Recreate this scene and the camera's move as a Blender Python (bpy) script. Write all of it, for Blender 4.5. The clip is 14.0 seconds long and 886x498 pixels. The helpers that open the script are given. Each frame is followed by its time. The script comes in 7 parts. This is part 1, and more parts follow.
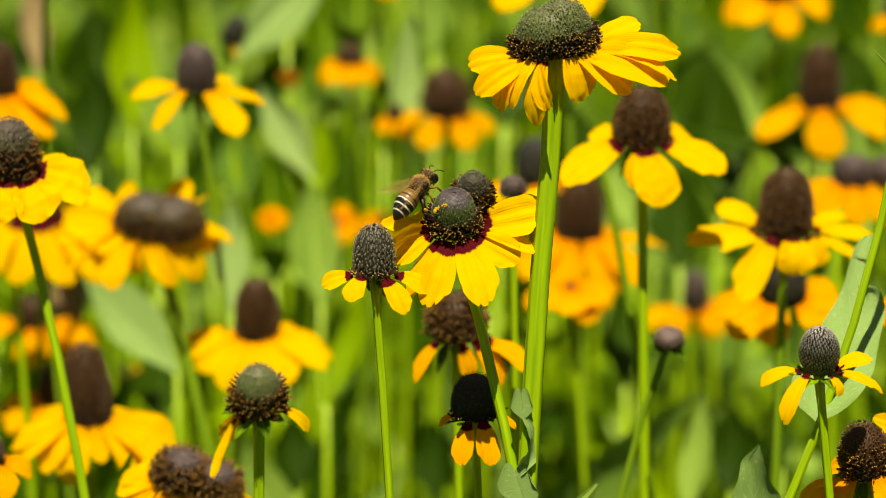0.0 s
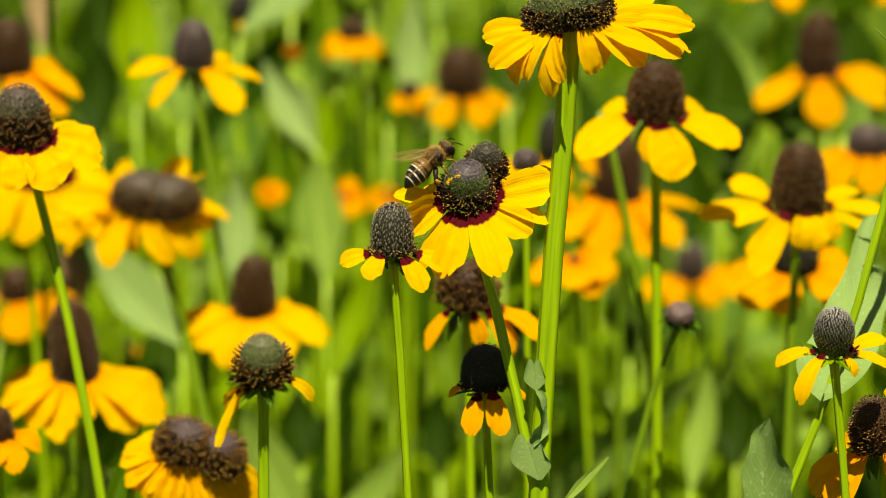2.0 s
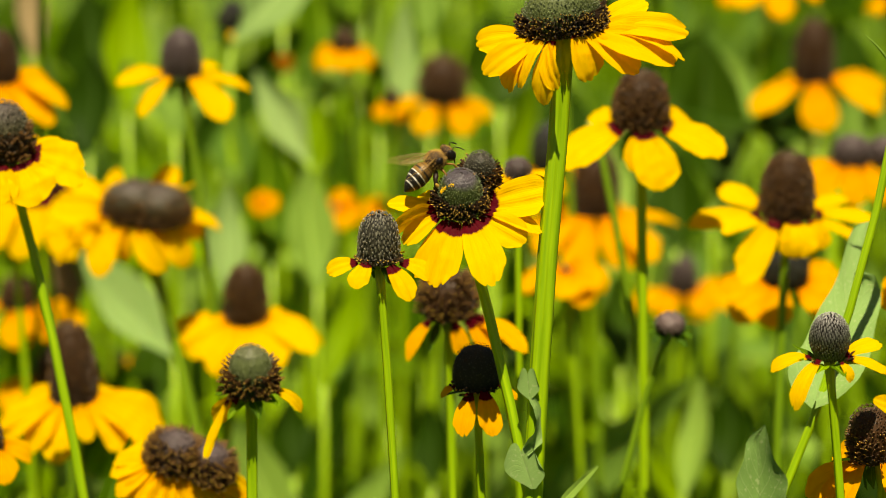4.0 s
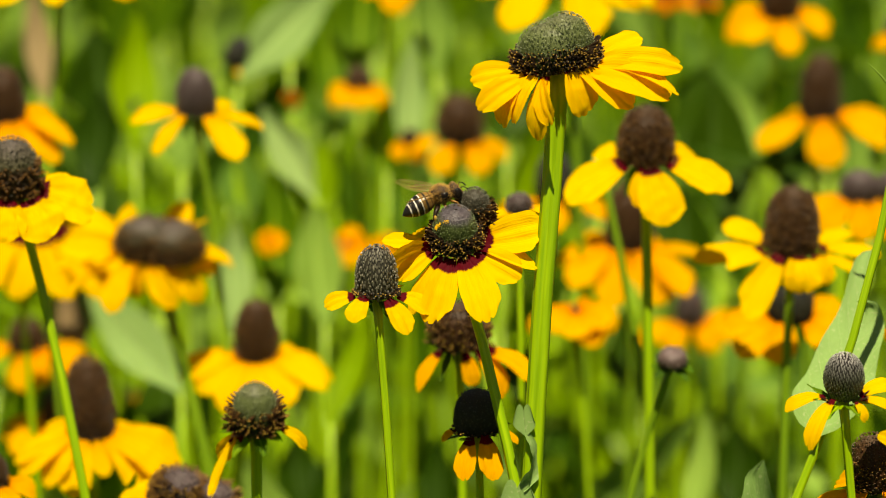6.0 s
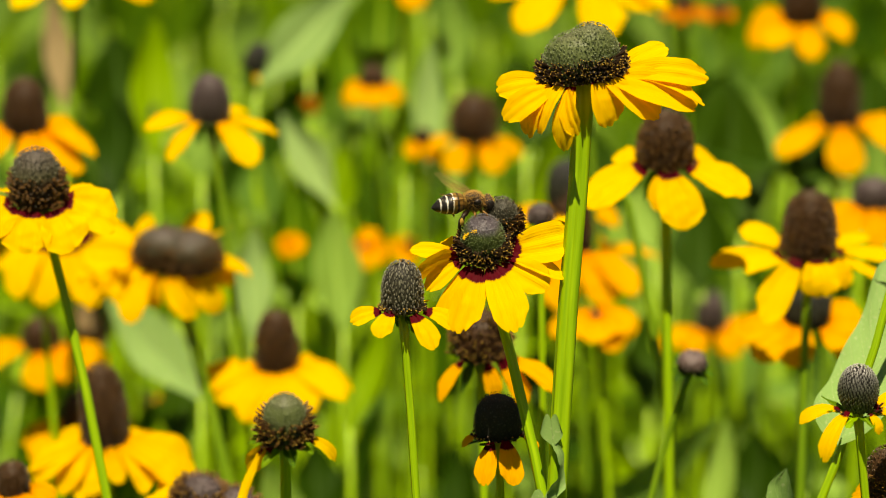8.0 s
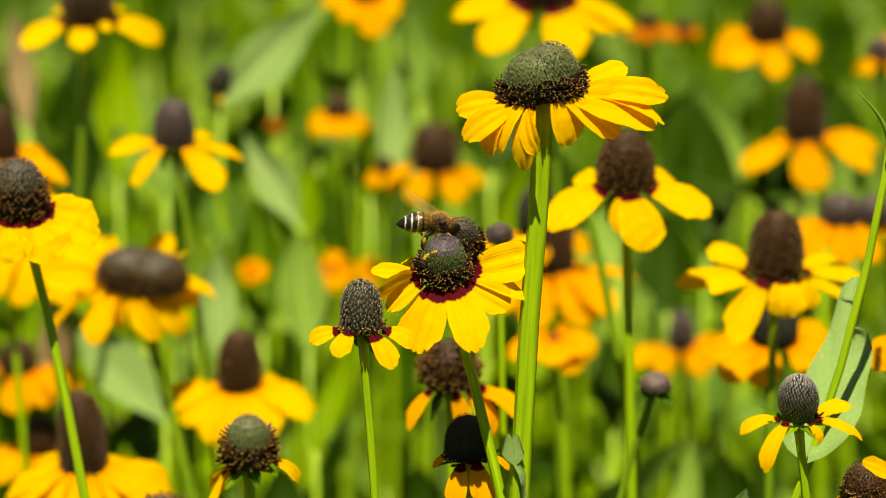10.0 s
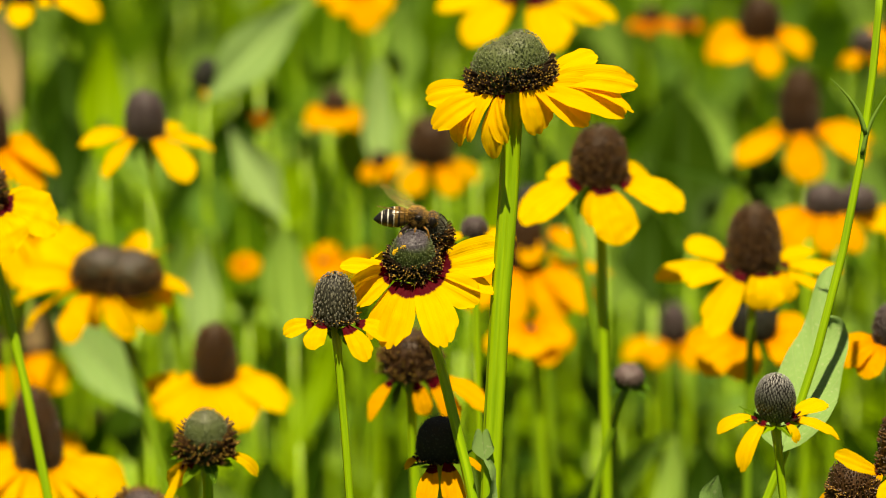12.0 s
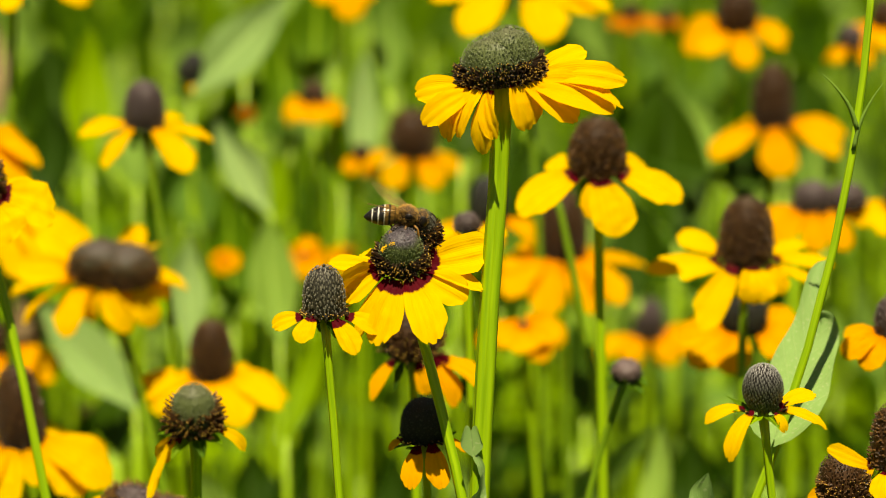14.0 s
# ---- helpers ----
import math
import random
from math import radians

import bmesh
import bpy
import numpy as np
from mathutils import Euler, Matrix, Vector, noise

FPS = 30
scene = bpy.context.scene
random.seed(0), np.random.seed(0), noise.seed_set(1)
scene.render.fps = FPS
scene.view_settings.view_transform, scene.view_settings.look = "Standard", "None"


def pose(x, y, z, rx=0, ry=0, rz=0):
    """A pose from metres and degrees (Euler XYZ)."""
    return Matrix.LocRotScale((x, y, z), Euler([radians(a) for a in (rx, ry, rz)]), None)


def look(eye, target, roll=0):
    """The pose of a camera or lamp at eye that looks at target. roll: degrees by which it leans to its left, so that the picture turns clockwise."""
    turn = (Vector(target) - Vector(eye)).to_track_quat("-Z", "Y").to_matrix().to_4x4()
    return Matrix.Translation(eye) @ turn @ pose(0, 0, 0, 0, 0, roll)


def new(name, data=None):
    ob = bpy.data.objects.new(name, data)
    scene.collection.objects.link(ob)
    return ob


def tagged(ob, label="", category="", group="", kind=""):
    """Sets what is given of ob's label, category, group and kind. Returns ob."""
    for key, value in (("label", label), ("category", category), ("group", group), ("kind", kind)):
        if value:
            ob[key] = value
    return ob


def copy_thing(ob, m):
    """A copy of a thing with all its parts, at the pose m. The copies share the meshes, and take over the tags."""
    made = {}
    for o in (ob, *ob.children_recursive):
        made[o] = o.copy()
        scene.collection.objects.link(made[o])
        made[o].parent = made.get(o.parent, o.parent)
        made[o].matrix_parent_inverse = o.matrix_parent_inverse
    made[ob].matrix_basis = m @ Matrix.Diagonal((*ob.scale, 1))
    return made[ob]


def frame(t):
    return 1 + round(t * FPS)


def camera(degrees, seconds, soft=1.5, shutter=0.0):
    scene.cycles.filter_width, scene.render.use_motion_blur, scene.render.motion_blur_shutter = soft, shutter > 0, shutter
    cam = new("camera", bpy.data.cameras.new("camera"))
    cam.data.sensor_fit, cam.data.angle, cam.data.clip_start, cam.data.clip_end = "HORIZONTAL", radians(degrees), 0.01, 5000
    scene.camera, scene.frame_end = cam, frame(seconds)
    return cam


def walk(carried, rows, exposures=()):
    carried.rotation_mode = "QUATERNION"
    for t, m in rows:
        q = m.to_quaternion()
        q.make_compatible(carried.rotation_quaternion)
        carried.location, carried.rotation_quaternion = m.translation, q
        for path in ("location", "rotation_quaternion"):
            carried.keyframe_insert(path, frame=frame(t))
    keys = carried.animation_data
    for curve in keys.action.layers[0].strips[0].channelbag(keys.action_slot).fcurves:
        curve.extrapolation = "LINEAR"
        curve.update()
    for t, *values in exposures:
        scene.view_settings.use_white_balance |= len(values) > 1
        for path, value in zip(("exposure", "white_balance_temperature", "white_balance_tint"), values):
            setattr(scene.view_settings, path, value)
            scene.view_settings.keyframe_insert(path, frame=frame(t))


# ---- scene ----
cam = camera(16, 14.0, soft=0.88)
cam.data.dof.use_dof = True
cam.data.dof.focus_distance = 0.744
cam.data.dof.aperture_fstop = 10.4
cam.data.dof.aperture_blades = 0
walk(cam, [
    (0, look((0.00081, 0.00001, 0.70003), (-0.00102, 0.73182, 0.56703), 0.224)),
    (0.5, look((-0.0036, 0.00003, 0.70017), (-0.00375, 0.73134, 0.5643), 0.279)),
    (1, look((-0.00477, 0.00005, 0.70027), (-0.00547, 0.73098, 0.56227), 0.234)),
    (1.5, look((-0.00707, 0.00001, 0.70004), (-0.00501, 0.73083, 0.56143), 0.24)),
    (2, look((-0.00357, -0.00004, 0.69978), (-0.00354, 0.73074, 0.56088), 0.18)),
    (2.5, look((-0.00184, -0.00009, 0.69946), (-0.00224, 0.73071, 0.56071), 0.087)),
    (3, look((-0.00338, -0.00009, 0.69947), (-0.00215, 0.73078, 0.5611), 0.155)),
    (5.5, look((0.00126, -0, 0.69998), (0.00008, 0.73223, 0.56936), -0.057)),
    (6, look((0.00067, -0.0001, 0.69944), (-0.00189, 0.7326, 0.57146), -0.015)),
    (6.5, look((-0.00215, -0.00013, 0.69924), (-0.00475, 0.73281, 0.57264), 0.026)),
    (7, look((-0.00451, -0.00006, 0.69963), (-0.00713, 0.7329, 0.57316), 0.018)),
    (7.5, look((-0.00467, 0.00004, 0.70022), (-0.0085, 0.73287, 0.57297), -0.028)),
    (8, look((-0.00116, 0.00011, 0.70063), (-0.00697, 0.7329, 0.57314), -0.059)),
    (8.5, look((0.00052, 0.00006, 0.70034), (-0.00414, 0.7332, 0.57484), -0.155)),
    (9, look((-0.00441, 0.00003, 0.70018), (-0.00185, 0.73375, 0.57794), -0.216)),
    (11.5, look((0.00971, 0.00001, 0.70005), (0.00831, 0.73372, 0.57781), -0.25)),
    (12, look((0.00948, -0.00002, 0.69987), (0.00828, 0.73345, 0.57626), -0.302)),
    (12.5, look((0.00607, 0.00002, 0.7001), (0.00858, 0.73331, 0.57545), -0.138)),
    (13, look((0.00413, 0.0001, 0.70056), (0.00892, 0.73324, 0.57509), -0.027)),
    (13.5, look((0.00405, 0.00011, 0.7006), (0.00971, 0.73315, 0.57455), -0.018)),
    (14, look((0.00441, -0.00001, 0.69993), (0.00997, 0.73322, 0.57495), -0.18)),
], exposures=[(0, 0.40, 8100, 6), (14, 0.40, 8100, 6)])

# World, sun and exposure -------------------------------------------------
SUN_DIR = Vector((-0.02, -0.46, 0.89)).normalized()
world = bpy.data.worlds.new("sky")
scene.world = world
world.use_nodes = True
sky = world.node_tree.nodes.new("ShaderNodeTexSky")
sky.sky_type, sky.sun_disc = "NISHITA", False
sky.sun_elevation, sky.sun_rotation = math.asin(SUN_DIR.z), math.atan2(SUN_DIR.x, SUN_DIR.y)
back = world.node_tree.nodes["Background"]
back.inputs["Strength"].default_value = 0.032
world.node_tree.links.new(sky.outputs[0], back.inputs["Color"])
sun = new("sun", bpy.data.lights.new("sun", "SUN"))
sun.data.energy, sun.data.angle, sun.data.color = 5.6, radians(0.53), (1.0, 0.945, 0.82)
sun.matrix_world = look(SUN_DIR * 5, (0, 0, 0))


# Materials ----------------------------------------------------------------
def shader(name):
    m = bpy.data.materials.new(name)
    m.use_nodes = True
    nt = m.node_tree
    return m, nt, nt.nodes["Principled BSDF"], nt.nodes["Material Output"]


def node(nt, kind, **values):
    n = nt.nodes.new(kind)
    for key, value in values.items():
        n.inputs[key].default_value = value
    return n


def ramp(nt, fac, stops):
    n = nt.nodes.new("ShaderNodeValToRGB")
    el = n.color_ramp.elements
    while len(el) < len(stops):
        el.new(0.5)
    for e, (p, c) in zip(el, stops):
        e.position, e.color = p, (*c, 1)
    nt.links.new(fac, n.inputs["Fac"])
    return n.outputs["Color"]


def mix(nt, fac, a, b, mode="MIX"):
    n = nt.nodes.new("ShaderNodeMix")
    n.data_type, n.blend_type = "RGBA", mode
    for socket, value in ((n.inputs[0], fac), (n.inputs[6], a), (n.inputs[7], b)):
        if isinstance(value, (int, float)):
            socket.default_value = value
        elif isinstance(value, tuple):
            socket.default_value = (*value, 1)
        else:
            nt.links.new(value, socket)
    return n.outputs[2]


def math_node(nt, op, a, b):
    n = nt.nodes.new("ShaderNodeMath")
    n.operation = op
    for socket, value in zip(n.inputs, (a, b)):
        if isinstance(value, (int, float)):
            socket.default_value = value
        else:
            nt.links.new(value, socket)
    return n.outputs[0]


def noise_tex(nt, vector, scale, detail=3.0):
    n = node(nt, "ShaderNodeTexNoise", Scale=scale, Detail=detail)
    if vector is not None:
        nt.links.new(vector, n.inputs["Vector"])
    return n.outputs["Fac"]


def stretched(nt, source, sx, sy, sz=1.0):
    m = node(nt, "ShaderNodeMapping", Scale=(sx, sy, sz))
    nt.links.new(source, m.inputs["Vector"])
    return m.outputs["Vector"]


def bump(nt, height, bsdf, strength, distance):
    b = node(nt, "ShaderNodeBump", Strength=strength, Distance=distance)
    nt.links.new(height, b.inputs["Height"])
    nt.links.new(b.outputs["Normal"], bsdf.inputs["Normal"])
    return b.outputs["Normal"]


def see_through(nt, bsdf, out, colour, amount, normal=None):
    """Lets part of the light through a thin leaf or petal."""
    t = nt.nodes.new("ShaderNodeBsdfTranslucent")
    m = node(nt, "ShaderNodeMixShader", Fac=amount)
    nt.links.new(colour, t.inputs["Color"])
    if normal is not None:
        nt.links.new(normal, t.inputs["Normal"])
    nt.links.new(bsdf.outputs[0], m.inputs[1])
    nt.links.new(t.outputs[0], m.inputs[2])
    nt.links.new(m.outputs[0], out.inputs["Surface"])


def petal_material(name, near, far, mark, tone):
    """Ray petal: grooved along its length, with a maroon mark of that share of its length at the base."""
    m, nt, bsdf, out = shader(name)
    tc = nt.nodes.new("ShaderNodeTexCoord")
    info = nt.nodes.new("ShaderNodeObjectInfo")
    uv = tc.outputs["UV"]
    sep = nt.nodes.new("ShaderNodeSeparateXYZ")
    nt.links.new(uv, sep.inputs[0])
    streak = noise_tex(nt, stretched(nt, uv, 26, 1.6), 1.0)
    blotch = noise_tex(nt, tc.outputs["Object"], 260.0, 2.0)
    # Orange towards the base: partly petal colour, partly shade between petals painted in.
    base = ramp(nt, sep.outputs[1], [(0.0, near), (0.34, tuple(0.28 * a + 0.72 * b for a, b in zip(near, far))), (1.0, far)])
    base = mix(nt, math_node(nt, "MULTIPLY", streak, 0.35), base, tone)
    base = mix(nt, math_node(nt, "MULTIPLY", blotch, 0.22), base, tone)
    base = mix(nt, math_node(nt, "MULTIPLY", info.outputs["Random"], 0.3), base, tone)
    warm = math_node(nt, "ADD", math_node(nt, "MULTIPLY", streak, 0.2), 0.15)
    if mark:
        edge = math_node(nt, "ADD", sep.outputs[1], math_node(nt, "MULTIPLY", math_node(nt, "SUBTRACT", streak, 0.5), 0.07))
        side = math_node(nt, "MULTIPLY", math_node(nt, "ABSOLUTE", math_node(nt, "SUBTRACT", sep.outputs[0], 0.5), 0.0), mark * 0.35)
        mask = ramp(nt, math_node(nt, "ADD", edge, side), [(0.0, (1, 1, 1)), (mark, (1, 1, 1)), (mark + 0.03, (0, 0, 0))])
        base = mix(nt, mask, base, (0.095, 0.001, 0.006))
        warm = math_node(nt, "MULTIPLY", warm, math_node(nt, "SUBTRACT", 1.0, mask))
    nt.links.new(base, bsdf.inputs["Base Color"])
    bsdf.inputs["Roughness"].default_value = 0.55
    bsdf.inputs["Specular IOR Level"].default_value = 0.06
    n = bump(nt, streak, bsdf, 0.3, 0.0006)
    inside = mix(nt, warm, base, (0.88, 0.27, 0.002))
    see_through(nt, bsdf, out, inside, 0.36, n)
    return m


def leaf_material(name, light, dark, rough=0.5, through_light=0.32, grain=(40, 5), rib_gain=1.6):
    m, nt, bsdf, out = shader(name)
    tc = nt.nodes.new("ShaderNodeTexCoord")
    info = nt.nodes.new("ShaderNodeObjectInfo")
    geo = nt.nodes.new("ShaderNodeNewGeometry")
    sep = nt.nodes.new("ShaderNodeSeparateXYZ")
    nt.links.new(tc.outputs["UV"], sep.inputs[0])
    big = noise_tex(nt, tc.outputs["Object"], 45.0 if rib_gain > 1 else 160.0, 3.0)
    fine = noise_tex(nt, stretched(nt, tc.outputs["UV"], *grain), 1.0)
    rand = math_node(nt, "FRACT", math_node(nt, "ADD", info.outputs["Random"], geo.outputs["Random Per Island"]), 0.0)
    rand = ramp(nt, rand, [(0.25, (0, 0, 0)), (0.75, (1, 1, 1))])
    base = mix(nt, math_node(nt, "ADD", math_node(nt, "MULTIPLY", big, 0.35), math_node(nt, "MULTIPLY", rand, 0.65)), light, dark)
    base = mix(nt, math_node(nt, "MULTIPLY", fine, 0.2), base, tuple(0.5 * c for c in dark))
    rib = math_node(nt, "ABSOLUTE", math_node(nt, "SUBTRACT", sep.outputs[0], 0.5), 0.0)
    base = mix(nt, ramp(nt, rib, [(0.0, (0.5, 0.5, 0.5)), (0.05, (0, 0, 0))]), base, tuple(min(1, c * rib_gain + 0.03 * (rib_gain - 0.6)) for c in light))
    relief = fine
    if rib_gain < 1:
        run = math_node(nt, "SUBTRACT", math_node(nt, "MULTIPLY", sep.outputs[1], 8.5), math_node(nt, "MULTIPLY", rib, 5.0))
        wobble = math_node(nt, "ADD", run, math_node(nt, "MULTIPLY", big, 0.5))
        vein = math_node(nt, "ABSOLUTE", math_node(nt, "SUBTRACT", math_node(nt, "FRACT", wobble, 0.0), 0.5), 0.0)
        line = ramp(nt, vein, [(0.0, (1, 1, 1)), (0.07, (0, 0, 0))])
        base = mix(nt, math_node(nt, "MULTIPLY", line, 0.3), base, (0.38, 0.50, 0.20))
        speck = ramp(nt, noise_tex(nt, tc.outputs["Object"], 1100.0, 2.0), [(0.60, (0, 0, 0)), (0.68, (1, 1, 1))])
        base = mix(nt, math_node(nt, "MULTIPLY", speck, 0.35), base, (0.42, 0.46, 0.24))
        relief = math_node(nt, "ADD", fine, math_node(nt, "MULTIPLY", line, -1.5))
    nt.links.new(base, bsdf.inputs["Base Color"])
    bsdf.inputs["Roughness"].default_value = rough
    bsdf.inputs["Specular IOR Level"].default_value = 0.10
    n = bump(nt, relief, bsdf, 0.35, 0.0006 if rib_gain > 1 else 0.0002)
    see_through(nt, bsdf, out, base, through_light, n)
    return m


def stem_material(name, light, dark):
    m, nt, bsdf, out = shader(name)
    tc = nt.nodes.new("ShaderNodeTexCoord")
    ribs = noise_tex(nt, stretched(nt, tc.outputs["UV"], 9, 0.8), 1.0, 4.0)
    big = noise_tex(nt, tc.outputs["Object"], 70.0)
    base = mix(nt, ramp(nt, ribs, [(0.35, (0, 0, 0)), (0.65, (1, 1, 1))]), dark, light)
    base = mix(nt, math_node(nt, "MULTIPLY", big, 0.5), base, dark)
    nt.links.new(base, bsdf.inputs["Base Color"])
    bsdf.inputs["Roughness"].default_value = 0.42
    bump(nt, ribs, bsdf, 0.5, 0.0005)
    return m


def cone_material(name, stops, rough=0.5, pale=0.2, deep=0.4, tip=(0.42, 0.43, 0.36), above=0.0):
    """Seed cone: the colour runs from base to tip, near-black at the feet of the scales, paler at their tips, and
    darkened by each scale's own random value.
    """
    m, nt, bsdf, out = shader(name)
    tc = nt.nodes.new("ShaderNodeTexCoord")
    geo = nt.nodes.new("ShaderNodeNewGeometry")
    sep = nt.nodes.new("ShaderNodeSeparateXYZ")
    nt.links.new(tc.outputs["UV"], sep.inputs[0])
    rough_noise = noise_tex(nt, tc.outputs["Object"], 420.0)
    height = math_node(nt, "ADD", sep.outputs[1], math_node(nt, "MULTIPLY", math_node(nt, "SUBTRACT", rough_noise, 0.5), 0.16))
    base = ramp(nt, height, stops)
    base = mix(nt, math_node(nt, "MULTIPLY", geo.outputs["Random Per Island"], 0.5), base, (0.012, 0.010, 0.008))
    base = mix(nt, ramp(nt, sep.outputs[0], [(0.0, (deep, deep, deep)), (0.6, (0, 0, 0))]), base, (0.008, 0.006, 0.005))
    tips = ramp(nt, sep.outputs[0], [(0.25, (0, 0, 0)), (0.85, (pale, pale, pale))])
    if above:
        tips = math_node(nt, "MULTIPLY", tips, ramp(nt, height, [(above - 0.25, (0.12, 0.12, 0.12)), (above + 0.25, (1, 1, 1))]))
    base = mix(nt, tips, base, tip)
    nt.links.new(base, bsdf.inputs["Base Color"])
    bsdf.inputs["Roughness"].default_value = rough
    bsdf.inputs["Specular IOR Level"].default_value = 0.26
    bump(nt, rough_noise, bsdf, 0.4, 0.0004)
    return m


def plain(name, a, b, scale=300.0, rough=0.6, sheen=0.0, bump_by=0.3):
    m, nt, bsdf, out = shader(name)
    tc = nt.nodes.new("ShaderNodeTexCoord")
    geo = nt.nodes.new("ShaderNodeNewGeometry")
    f = noise_tex(nt, tc.outputs["Object"], scale)
    f2 = math_node(nt, "ADD", math_node(nt, "MULTIPLY", f, 0.6), math_node(nt, "MULTIPLY", geo.outputs["Random Per Island"], 0.4))
    nt.links.new(mix(nt, f2, a, b), bsdf.inputs["Base Color"])
    bsdf.inputs["Roughness"].default_value = rough
    bsdf.inputs["Sheen Weight"].default_value = sheen
    bsdf.inputs["Specular IOR Level"].default_value = 0.3
    bump(nt, f, bsdf, bump_by, 0.3 / scale)
    return m


